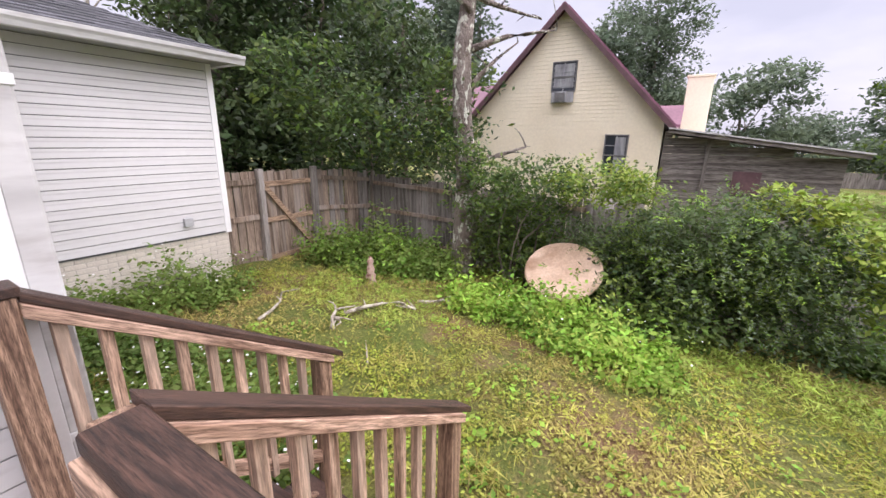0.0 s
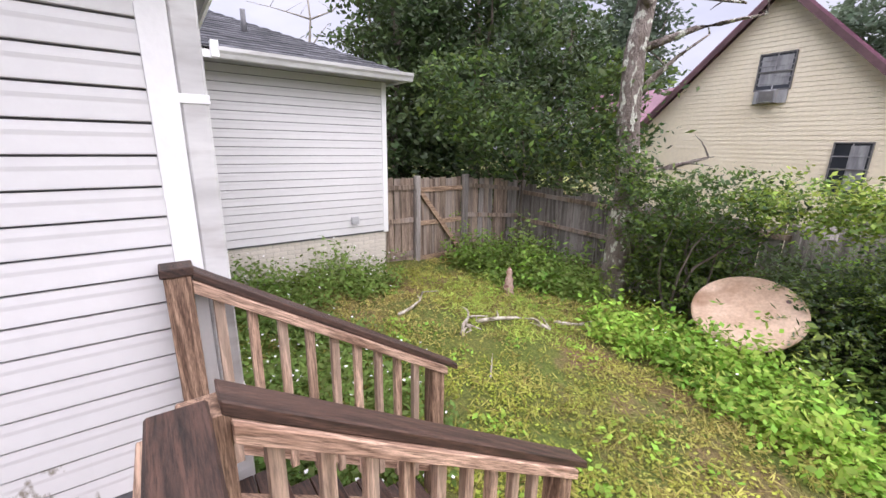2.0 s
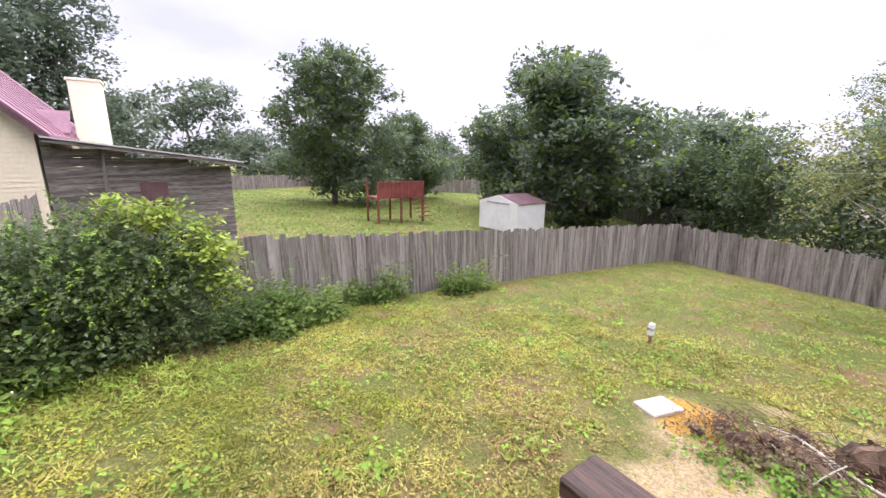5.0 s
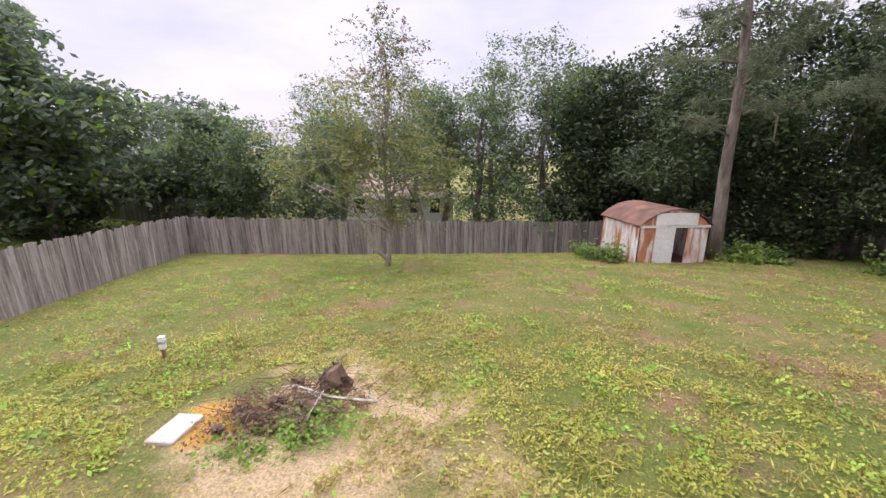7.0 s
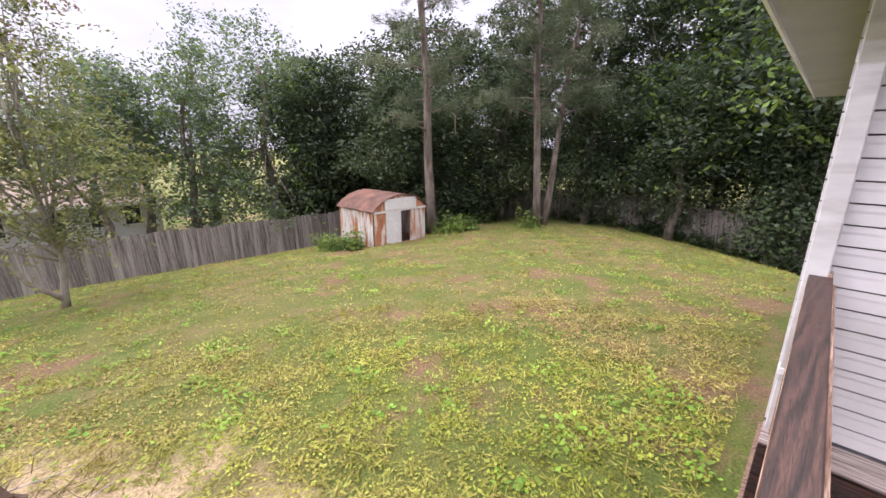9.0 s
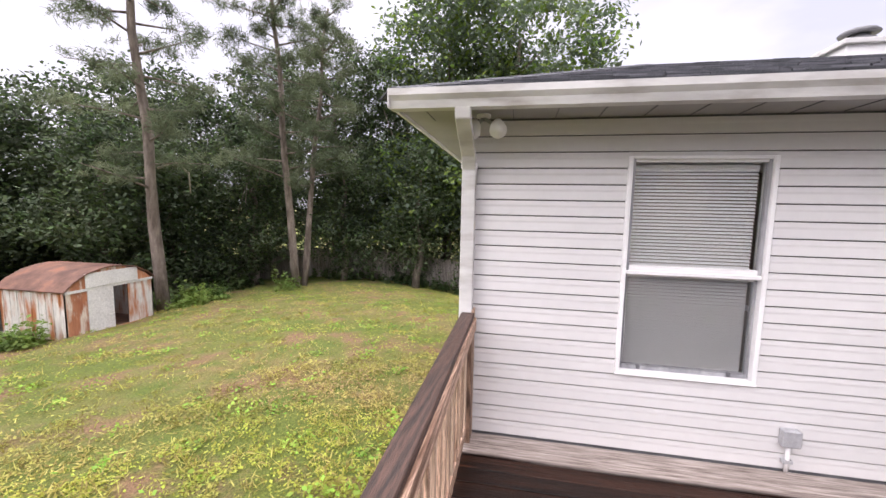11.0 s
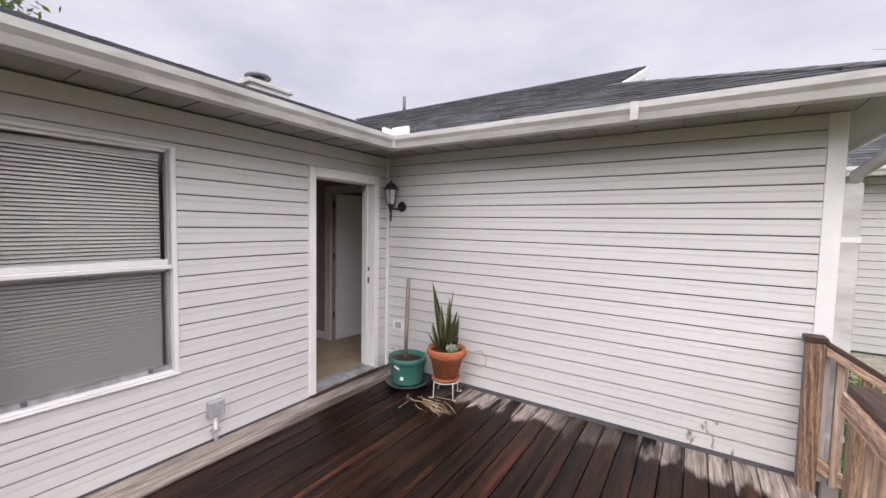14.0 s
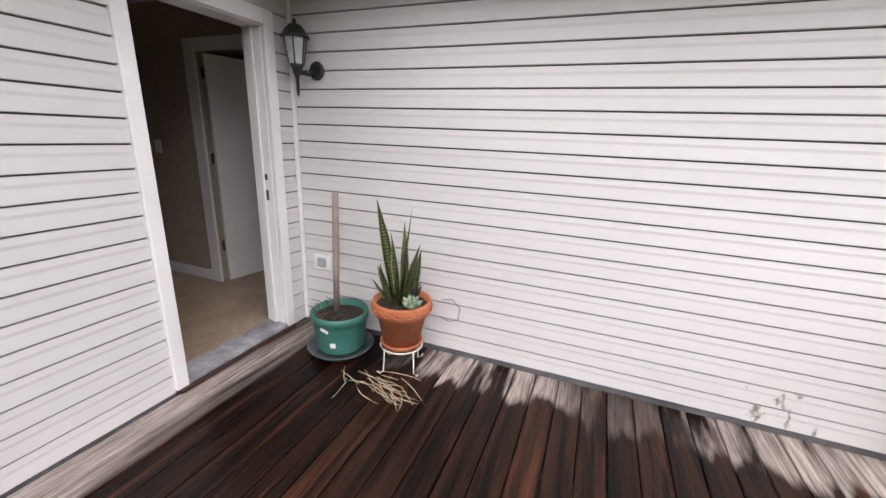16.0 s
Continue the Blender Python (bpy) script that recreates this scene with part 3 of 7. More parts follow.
for a, b in (((4.14, -0.44, RZ), (2.12, 1.58, rz(2))), ((0.44, -4.71, RZ), (-1.78, -2.55, r1(2.2)))):
    a, b = Vector(a), Vector(b)
    for i in range(12):
        p, q = a.lerp(b, i / 12), a.lerp(b, (i + 1.04) / 12)
        side = Vector((b.y - a.y, a.x - b.x, 0)).normalized() * 0.15
        slab(roof, "hip_cap", [p - side + Vector((0, 0, -0.012)), p + Vector((0, 0, 0.030)), q + Vector((0, 0, 0.026)), q - side + Vector((0, 0, -0.02))], 0.012, SHINGLE)
        slab(roof, "hip_cap", [p + Vector((0, 0, 0.030)), p + side + Vector((0, 0, -0.012)), q + side + Vector((0, 0, -0.02)), q + Vector((0, 0, 0.026))], 0.012, SHINGLE)
part("ridge_cap", prism([(-0.12, -0.05), (0.0, 0.012), (0.12, -0.05), (0.0, -0.01)], (-4.72, 4.15, rz(4.57) + 0.02), (1, 0, 0), (0, 1, 0), 6.88), SHINGLE, roof)
wing_roof = thing("wing_roof", (5, 6, 2.5), "dark grey shingle hip roof over the wing", "roof", kind="structure")
WY, WX = WING - 0.44, 7.0
slab(wing_roof, "roof_slope", [(3.8, WY, rz(0)), (WX, WY, rz(0)), (WX - 2.9, WY + 2.9, rz(2.9)), (3.8, WY + 2.9, rz(2.9))], 0.03, ROOFDECK)
slab(wing_roof, "roof_slope", [(WX, WY, rz(0)), (WX, 9.6, rz(0)), (WX - 2.9, 9.6, rz(2.9)), (WX - 2.9, WY + 2.9, rz(2.9))], 0.03, ROOFDECK)
shingled("shingles", wing_roof, (0, WY - 0.02, 0), (1, 0, 0), (0, 1, 0), RZ, lambda d: (3.8, WX - 0.13 - d) if d < 2.9 else None)
shingled("shingles", wing_roof, (WX + 0.02, 0, 0), (0, 1, 0), (-1, 0, 0), RZ, lambda d: (WY + 0.13 + d, 9.5) if d < 2.9 else None)
part("vent_pipe", tube([(4.95, 4.75, 2.9), (4.95, 4.75, 3.25)], 0.035, 10), DARKGAP, wing_roof, smooth=True)
part("vent_pipe", tube([(-1.62, 2.3, 3.6), (-1.62, 2.3, 4.01)], 0.03, 10), DARKGAP, roof, smooth=True)

chimney = thing("chimney", (-5.1, 1.6, 3.6), "white boxed chimney with a round black metal cap", "chimney")
part("chase", box(-5.55, -4.65, 1.15, 2.05, 2.9, 4.46, 0.01), TRIM, chimney)
part("crown", box(-5.62, -4.58, 1.08, 2.12, 4.46, 4.54, 0.008), GUTTER, chimney)
part("flue", lathe([(0.15, 4.54), (0.15, 4.74)], (-5.1, 1.6, 0), 20), DARKGAP, chimney, smooth=True)
part("cap", lathe([(0.26, 4.76), (0.27, 4.78), (0.22, 4.83), (0.05, 4.88)], (-5.1, 1.6, 0), 24), DARKGAP, chimney, smooth=True)
part("cap", lathe([(0.22, 4.64), (0.23, 4.66), (0.22, 4.68)], (-5.1, 1.6, 0), 24), DARKGAP, chimney, smooth=True)

# ---- eaves, gutters and downspouts ----
K = [(0.0, 0.0), (0.085, 0.0), (0.10, 0.045), (0.122, 0.075), (0.125, 0.115), (0.112, 0.118), (0.112, 0.108), (0.01, 0.108), (0.0, 0.118)]
eaves = thing("eaves", (0.3, -0.3, 2.4), "white vinyl soffit and fascia under the roof edge", "eaves", kind="structure")
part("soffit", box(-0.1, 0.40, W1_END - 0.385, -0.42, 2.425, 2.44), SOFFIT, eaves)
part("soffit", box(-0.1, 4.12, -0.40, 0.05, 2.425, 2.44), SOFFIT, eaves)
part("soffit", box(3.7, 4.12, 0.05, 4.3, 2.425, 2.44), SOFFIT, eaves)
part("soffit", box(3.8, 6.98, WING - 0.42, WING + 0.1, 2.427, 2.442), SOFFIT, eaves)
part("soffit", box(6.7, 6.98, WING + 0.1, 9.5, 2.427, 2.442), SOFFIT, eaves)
part("fascia", box(0.40, 0.42, W1_END - 0.385, -0.40, 2.40, 2.53), TRIM, eaves)
part("fascia", box(0.42, 4.12, -0.42, -0.40, 2.40, 2.53), TRIM, eaves)
part("fascia", box(4.12, 4.14, -0.40, 3.85, 2.38, 2.53), TRIM, eaves)
part("fascia", box(-6.0, 0.40, W1_END - 0.405, W1_END - 0.385, 2.40, 2.53), TRIM, eaves)
part("fascia", box(3.8, 6.98, WING - 0.44, WING - 0.42, 2.40, 2.53), TRIM, eaves)
part("fascia", box(6.98, 7.0, WING - 0.44, 9.5, 2.40, 2.53), TRIM, eaves)
for i in range(14):
    part("soffit_seam", box(0.02, 0.39, -4.5 + i * 0.29, -4.494 + i * 0.29, 2.420, 2.4255), DARKGAP, eaves)
for i in range(12):
    part("soffit_seam", box(0.5 + i * 0.3, 0.506 + i * 0.3, -0.39, -0.02, 2.420, 2.4255), DARKGAP, eaves)
gutter = thing("gutter", (0.5, -2, 2.4), "white aluminium gutter with grey rain streaks", "gutter", "gutters", kind="structure")
part("trough", prism(K, (0.42, W1_END - 0.405, 2.395), (0, 1, 0), (1, 0, 0), -W1_END - 0.115), GUTTER, gutter)
part("end_cap", box(0.42, 0.545, W1_END - 0.411, W1_END - 0.403, 2.395, 2.512), GUTTER, gutter)
gutter = thing("gutter", (2.3, -0.5, 2.4), "white aluminium gutter with grey rain streaks", "gutter", "gutters", kind="structure")
part("trough", prism(K, (0.54, -0.42, 2.395), (1, 0, 0), (0, -1, 0), 3.63), GUTTER, gutter)
part("joint", box(2.60, 2.65, -0.549, -0.415, 2.391, 2.514, 0.002), GUTTER, gutter)
part("corner_flap", box(0.42, 0.62, -0.43, -0.40, 2.50, 2.62, 0.003, m=pose(0, 0, 0)), TRIM, gutter)
part("corner_flap", box(0.40, 0.43, -0.56, -0.42, 2.50, 2.60, 0.003), TRIM, gutter)
part("corner_box", box(0.42, 0.55, -0.555, -0.42, 2.39, 2.515, 0.004), GUTTER, gutter)
gutter = thing("gutter", (5.3, WING - 0.5, 2.4), "white aluminium gutter along the wing", "gutter", "gutters", kind="structure")
part("trough", prism(K, (4.42, WING - 0.44, 2.395), (1, 0, 0), (0, -1, 0), 2.6), GUTTER, gutter)
part("corner_flap", box(4.36, 4.44, WING - 0.56, WING - 0.42, 2.395, 2.57, 0.003), TRIM, gutter)


def downspout(pts, w, d, label, straps):
    ob = thing("downspout", pts[-1], label, "downspout", kind="structure")
    bm = bmesh.new()
    rings = []
    for i, p in enumerate(pts):
        p = Vector(p)
        rings.append([bm.verts.new(p + Vector((a * w, b * d, 0))) for a, b in ((-0.5, -0.5), (0.5, -0.5), (0.5, 0.5), (-0.5, 0.5))])
    for r0, r1 in zip(rings, rings[1:]):
        for k in range(4):
            bm.faces.new((r0[k], r0[(k + 1) % 4], r1[(k + 1) % 4], r1[k]))
    bm.faces.new(rings[0])
    bm.faces.new(rings[-1][::-1])
    bmesh.ops.recalc_face_normals(bm, faces=bm.faces)
    bmesh.ops.bevel(bm, geom=bm.edges, offset=0.006, segments=1, affect="EDGES")
    part("pipe", bm, GUTTER, ob)
    x, y, _ = pts[-1]
    for z in straps:
        part("strap", box(x - w / 2 - 0.006, x + w / 2 + 0.006, y - d / 2 - 0.006, y + d / 2 + 0.006, z - 0.02, z + 0.02, 0.002), TRIM, ob)
    return ob


downspout([(0.47, -4.22, 2.40), (0.45, -4.22, 2.33), (0.14, -4.22, 2.14), (0.085, -4.22, 2.05), (0.085, -4.22, -0.85)], 0.075, 0.10, "white rectangular downspout at the wall end", (2.08, 0.4))
spout = thing("downspout", (3.84, 0.07, -0.7), "white downspout with a curved elbow at the wall corner", "downspout", kind="structure")
part("elbow", tube([(4.03, -0.47, 2.40), (4.03, -0.465, 2.29), (4.01, -0.43, 2.225), (3.90, -0.10, 2.09), (3.85, 0.04, 2.03), (3.84, 0.07, 1.94)], [0.037, 0.037, 0.036, 0.035, 0.036, 0.038], 12), GUTTER, spout, smooth=True)
part("pipe", box(3.79, 3.885, 0.03, 0.11, -0.75, 1.98, 0.008), GUTTER, spout)
part("strap", box(3.785, 3.89, 0.024, 0.116, 1.60, 1.635, 0.002), TRIM, spout)
part("strap", box(3.785, 3.89, 0.024, 0.116, 0.30, 0.335, 0.002), TRIM, spout)
trim_n = thing("corner_board", (3.74, 0, 0), "white corner board at the wall end", "trim", kind="structure")
part("board", box(3.69, 3.785, -0.024, 0.10, 0.02, EAVE, 0.003), TRIM, trim_n)
part("pipe", box(0.018, 0.045, -0.045, -0.019, 0.02, 2.42, 0.004), TRIM, trim_n)
flash = thing("wall_flashing", (0, -2.5, 0), "dark grey flashing strip between siding and deck", "flashing", kind="structure")
part("strip", box(0.001, 0.012, W1_END, -1.115, -0.05, 0.06), DARKGAP, flash)
part("strip", box(0.0, 3.69, -0.010, -0.001, -0.05, 0.04), DARKGAP, flash)


# ---- deck ----
def deck_material():
    m = bpy.data.materials.new("wet_deck_board")
    m.use_nodes = True
    nt = m.node_tree
    b = nt.nodes["Principled BSDF"]
    tc = nt.nodes.new("ShaderNodeTexCoord")
    oi = nt.nodes.new("ShaderNodeObjectInfo")
    sh = nt.nodes.new("ShaderNodeVectorMath")
    sh.operation = "MULTIPLY_ADD"
    nt.links.new(oi.outputs["Random"], sh.inputs[0])
    sh.inputs[1].default_value = (3.0, 9.0, 2.0)
    nt.links.new(tc.outputs["Object"], sh.inputs[2])
    mp = nt.nodes.new("ShaderNodeMapping")
    mp.inputs["Scale"].default_value = (1, 0.06, 1)
    nt.links.new(sh.outputs[0], mp.inputs["Vector"])
    v = mp.outputs["Vector"]
    grain = noise_fac(nt, v, 60.0, 5.0, 0.3, 0.7, 0.65)
    streak = noise_fac(nt, v, 11.0, 5.0, 0.38, 0.62)
    worn = noise_fac(nt, v, 9.0, 7.0, 0.54, 0.68, 0.7)
    wet = hexmix(nt, (0.004, 0.0022, 0.0018), (0.036, 0.0145, 0.0085), streak)
    wet = hexmix(nt, wet, (0.095, 0.034, 0.018), worn)
    vein = noise_fac(nt, v, 34.0, 6.0, 0.52, 0.62, 0.7)
    wet = hexmix(nt, wet, (0.004, 0.0025, 0.002), vein)
    dry = hexmix(nt, (0.15, 0.115, 0.10), (0.60, 0.52, 0.48), grain)
    sep = nt.nodes.new("ShaderNodeSeparateXYZ")
    nt.links.new(tc.outputs["Object"], sep.inputs[0])
    edge = nt.nodes.new("ShaderNodeTexNoise")
    edge.inputs["Scale"].default_value, edge.inputs["Detail"].default_value = 1.0, 6.0
    mp2 = nt.nodes.new("ShaderNodeMapping")
    mp2.inputs["Scale"].default_value = (9.0, 1.2, 1)
    nt.links.new(sh.outputs[0], mp2.inputs["Vector"])
    nt.links.new(mp2.outputs["Vector"], edge.inputs["Vector"])

    def ramp(sock, lo, hi, wobble):
        a = nt.nodes.new("ShaderNodeMath")
        a.operation = "MULTIPLY_ADD"
        nt.links.new(edge.outputs["Fac"], a.inputs[0])
        a.inputs[1].default_value = wobble
        nt.links.new(sock, a.inputs[2])
        r = nt.nodes.new("ShaderNodeMapRange")
        r.inputs["From Min"].default_value, r.inputs["From Max"].default_value = lo, hi
        nt.links.new(a.outputs[0], r.inputs["Value"])
        return r.outputs["Result"]

    near_n = ramp(sep.outputs[1], -0.10, -0.02, 0.55)
    near_n2 = ramp(sep.outputs[1], 0.24, 0.16, 0.0)
    past = ramp(sep.outputs[0], 0.95, 1.25, 0.2)
    near_w = ramp(sep.outputs[0], 0.34, 0.30, 0.05)
    mul = nt.nodes.new("ShaderNodeMath")
    mul.operation = "MULTIPLY"
    nt.links.new(near_n, mul.inputs[0])
    nt.links.new(past, mul.inputs[1])
    patch = noise_fac(nt, mp2.outputs["Vector"], 0.8, 5.0, 0.42, 0.52)
    from_x, to_x = ramp(sep.outputs[0], 2.0, 2.25, 0.2), ramp(sep.outputs[0], 3.0, 2.8, 0.2)
    soaked = nt.nodes.new("ShaderNodeMath")
    soaked.operation = "MULTIPLY"
    nt.links.new(from_x, soaked.inputs[0])
    nt.links.new(to_x, soaked.inputs[1])
    less = nt.nodes.new("ShaderNodeMath")
    less.operation = "MULTIPLY_ADD"
    nt.links.new(soaked.outputs[0], less.inputs[0])
    less.inputs[1].default_value, less.inputs[2].default_value = -0.78, 1.0
    thin = nt.nodes.new("ShaderNodeMath")
    thin.operation = "MULTIPLY"
    nt.links.new(patch, thin.inputs[0])
    nt.links.new(less.outputs[0], thin.inputs[1])
    patch = thin.outputs[0]
    mul2 = nt.nodes.new("ShaderNodeMath")
    mul2.operation = "MULTIPLY"
    nt.links.new(mul.outputs[0], mul2.inputs[0])
    nt.links.new(patch, mul2.inputs[1])
    dull = nt.nodes.new("ShaderNodeMath")
    dull.operation = "MULTIPLY"
    nt.links.new(near_w, dull.inputs[0])
    dpatch = noise_fac(nt, v, 6.0, 5.0, 0.28, 0.48)
    nt.links.new(dpatch, dull.inputs[1])
    mx = nt.nodes.new("ShaderNodeMath")
    mx.operation = "MAXIMUM"
    nt.links.new(mul2.outputs[0], mx.inputs[0])
    nt.links.new(dull.outputs[0], mx.inputs[1])
    col = hexmix(nt, wet, dry, mx.outputs[0])
    mr = nt.nodes.new("ShaderNodeMapRange")
    mr.inputs["To Min"].default_value, mr.inputs["To Max"].default_value = 0.62, 1.05
    nt.links.new(oi.outputs["Random"], mr.inputs["Value"])
    hs = nt.nodes.new("ShaderNodeHueSaturation")
    nt.links.new(mr.outputs["Result"], hs.inputs["Value"])
    nt.links.new(col, hs.inputs["Color"])
    nt.links.new(hs.outputs["Color"], b.inputs["Base Color"])
    ro = nt.nodes.new("ShaderNodeMapRange")
    ro.inputs["To Min"].default_value, ro.inputs["To Max"].default_value = 0.36, 0.85
    nt.links.new(mx.outputs[0], ro.inputs["Value"])
    nt.links.new(ro.outputs["Result"], b.inputs["Roughness"])
    b.inputs["Specular IOR Level"].default_value = 0.17
    bp = nt.nodes.new("ShaderNodeBump")
    bp.inputs["Strength"].default_value, bp.inputs["Distance"].default_value = 0.8, 0.005
    nt.links.new(grain, bp.inputs["Height"])
    nt.links.new(bp.outputs["Normal"], b.inputs["Normal"])
    return m


DECK = deck_material()
deck = thing("deck_floor", (1.9, -2, -0.04), "dark wet wooden deck with grey worn boards by the walls", "deck", kind="structure")
for i in range(26):
    x0 = 0.03 + i * 0.1425
    lift = 0.006 if i < 2 else random.uniform(-0.0015, 0.0015)
    y1 = -0.014 if i > 7 or i < 1 else -0.012
    part("deck_board", box(x0, x0 + 0.137, -4.28, y1, -0.035 + lift, lift, 0.005), DECK, deck)
part("rim_joist", box(3.70, 3.738, -4.28, -0.01, -0.24, -0.036), POSTWOOD, deck)
part("rim_joist", box(0.0, 3.70, -4.30, -4.262, -0.24, -0.036), POSTWOOD, deck)
for y in (-4.0, -2.4, -0.8):
    part("joist", box(0.0, 3.70, y, y + 0.04, -0.22, -0.037), POSTWOOD, deck)
for x, y in ((3.62, -4.2), (3.62, -2.2), (3.62, -0.2), (1.8, -4.2), (0.2, -4.2)):
    part("deck_post", box(x - 0.045, x + 0.045, y - 0.045, y + 0.045, gz(x, y) - 0.2, -0.24), POSTWOOD, deck)


def skewed(x0, x1, y0, y1, top, drop, slope, bevel=0.003):
    """A board that runs down along x: its top is top - slope * (x - x0)."""
    bm = bmesh.new()
    vs = {}
    for i, x in enumerate((x0, x1)):
        for j, y in enumerate((y0, y1)):
            for k, d in enumerate((0, drop)):
                vs[i, j, k] = bm.verts.new((x, y, top - slope * (x - x0) - d))
    q = lambda *s: bm.faces.new([vs[t] for t in s])
    q((0, 0, 0), (1, 0, 0), (1, 1, 0), (0, 1, 0))
    q((0, 0, 1), (0, 1, 1), (1, 1, 1), (1, 0, 1))
    q((0, 0, 0), (0, 0, 1), (1, 0, 1), (1, 0, 0))
    q((0, 1, 0), (1, 1, 0), (1, 1, 1), (0, 1, 1))
    q((0, 0, 0), (0, 1, 0), (0, 1, 1), (0, 0, 1))
    q((1, 0, 0), (1, 0, 1), (1, 1, 1), (1, 1, 0))
    bmesh.ops.recalc_face_normals(bm, faces=bm.faces)
    if bevel:
        bmesh.ops.bevel(bm, geom=bm.edges, offset=bevel, segments=1, affect="EDGES")
    return bm


RUN = 0.644


def stair_rail(y, side, label, top=0.985, end=5.05, start=3.735):
    """A sloping stair rail from the deck post down to its foot post; side is the way to its outer face."""
    r = thing("stair_railing", (4.4, y, -0.4), label, "railing", "railings of the deck")
    part("post", box(3.645, 3.735, y - 0.045, y + 0.045, -0.3, top - 0.023 if start > 3.7 else top - 0.035, 0.004), POSTWOOD, r)
    part("cap_board", skewed(start, end, y - 0.048, y + 0.048, top + RUN * (3.735 - start), 0.038, RUN, 0.004), CAP_S, r)
    s = side * 0.045
    part("top_rail", skewed(3.735, end - 0.09, y + s - 0.019, y + s + 0.019, top - 0.041, 0.05, RUN), RAILWOOD_S, r)
    part("bottom_rail", skewed(3.735, end - 0.09, y - 0.019, y + 0.019, top - 0.765, 0.09, RUN), RAILWOOD_S, r)
    part("foot_post", box(end - 0.19, end - 0.10, y - 0.045, y + 0.045, gz(4.9, y) - 0.3, top - 0.043 - RUN * (end - 3.825), 0.004), POSTWOOD, r)
    for i in range(9):
        x = 3.815 + i * 0.118
        t = top - 0.09 - RUN * (x - 3.735)
        part("baluster", box(x - 0.019, x + 0.019, min(y + s - side * 0.057, y + s - side * 0.0195), max(y + s - side * 0.057, y + s - side * 0.0195), t - 0.80, t + 0.03, 0.002), RAILWOOD, r)
    return r


rail_a = stair_rail(-0.09, -1, "reddish stained wooden stair railing beside the house wall")
part("post_cap", box(3.635, 3.745, -0.145, -0.035, 0.965, 1.0, 0.004), CAP_Y, rail_a)
rail_b = stair_rail(-1.0, -1, "reddish stained wooden stair railing with a dark cap", 0.955, 5.09, 3.72)


def deck_rail(a, b, along, out, label, last_post=True):
    """A level railing from a to b along an axis; out is the sign of its outer side."""
    m = lambda p, q0, q1, z0, z1, bev=0.003: box(*(p if along == 0 else (q0, q1)), *((q0, q1) if along == 0 else p), z0, z1, bev)
    fix = 3.652 if along == 1 else -4.20
    r = thing("deck_railing", ((a + b) / 2, fix, 0) if along == 0 else (fix, (a + b) / 2, 0), label, "railing", "railings of the deck")
    part("cap_board", m((a, b), fix - 0.048, fix + 0.048, 0.96, 1.0, 0.005), CAP_X if along == 0 else CAP_Y, r)
    part("top_rail", m((a, b), fix + out * 0.03 - 0.019, fix + out * 0.03 + 0.019, 0.87, 0.958), RAILWOOD_X if along == 0 else RAILWOOD_Y, r)
    part("top_rail", m((a, b), fix - out * 0.045 - 0.019, fix - out * 0.045 + 0.019, 0.87, 0.958), RAILWOOD_X if along == 0 else RAILWOOD_Y, r)
    part("bottom_rail", m((a, b), fix - 0.019, fix + 0.019, 0.08, 0.17), RAILWOOD_X if along == 0 else RAILWOOD_Y, r)
    n = int((b - a) / 0.135)
    for i in range(1, n):
        p = a + (b - a) * i / n
        part("baluster", m((p - 0.019, p + 0.019), fix - 0.016, fix + 0.016, 0.05, 0.90, 0.002), RAILWOOD, r)
    for p in ([a + 0.045, (a + b) / 2, b - 0.045] if last_post else [a + 0.045, (a + b) / 2]):
        part("post", m((p - 0.045, p + 0.045), fix - 0.045, fix + 0.045, -0.25, 0.958, 0.004), POSTWOOD, r)
    return r


deck_rail(-4.13, -1.085, 1, 1, "reddish stained deck railing with a dark wet cap", last_post=False)
south_rail = deck_rail(0.10, 3.76, 0, -1, "reddish stained deck railing ending at the house wall")
part("wall_post", box(0.03, 0.12, -4.245, -4.155, -0.02, 1.02, 0.004), RAILWOOD, south_rail)

steps = thing("deck_steps", (4.4, -0.65, -0.85), "wooden steps from the deck down to the lawn", "steps")
for i in range(5):
    z, x = -0.174 * (i + 1), 3.74 + 0.27 * i
    for j in range(2):
        part("tread", box(x + 0.137 * j, x + 0.137 * j + 0.131, -0.96, 0.03, z - 0.035, z, 0.004), CAP_Y, steps)
    part("riser", box(x + 0.25, x + 0.268, -0.90, -0.03, z - 0.174, z - 0.036, 0.003), CAP_Y, steps)
for y in (-0.93, -0.19):
    part("stringer", skewed(3.74, 5.08, y, y + 0.04, -0.05, 0.24, RUN, 0.003), POSTWOOD, steps)


# ---- fences ----
def board_mesh(h, w=0.1405, material=None, notch=0.0):
    bm = bmesh.new()
    bevel = 0.010
    prof = [(-w / 2, -0.3), (w / 2, -0.3), (w / 2, h - bevel - notch), (w / 2 - bevel, h), (-w / 2 + bevel, h - notch * 0.4), (-w / 2, h - bevel)]
    a = [bm.verts.new((x, -0.009, z)) for x, z in prof]
    b = [bm.verts.new((x, 0.009, z)) for x, z in prof]
    bm.faces.new(a)
    bm.faces.new(b[::-1])
    for i in range(len(prof)):
        j = (i + 1) % len(prof)
        bm.faces.new((a[j], a[i], b[i], b[j]))
    bmesh.ops.recalc_face_normals(bm, faces=bm.faces)
    return mesh_of("fence_board", bm, material or FENCEWOOD)


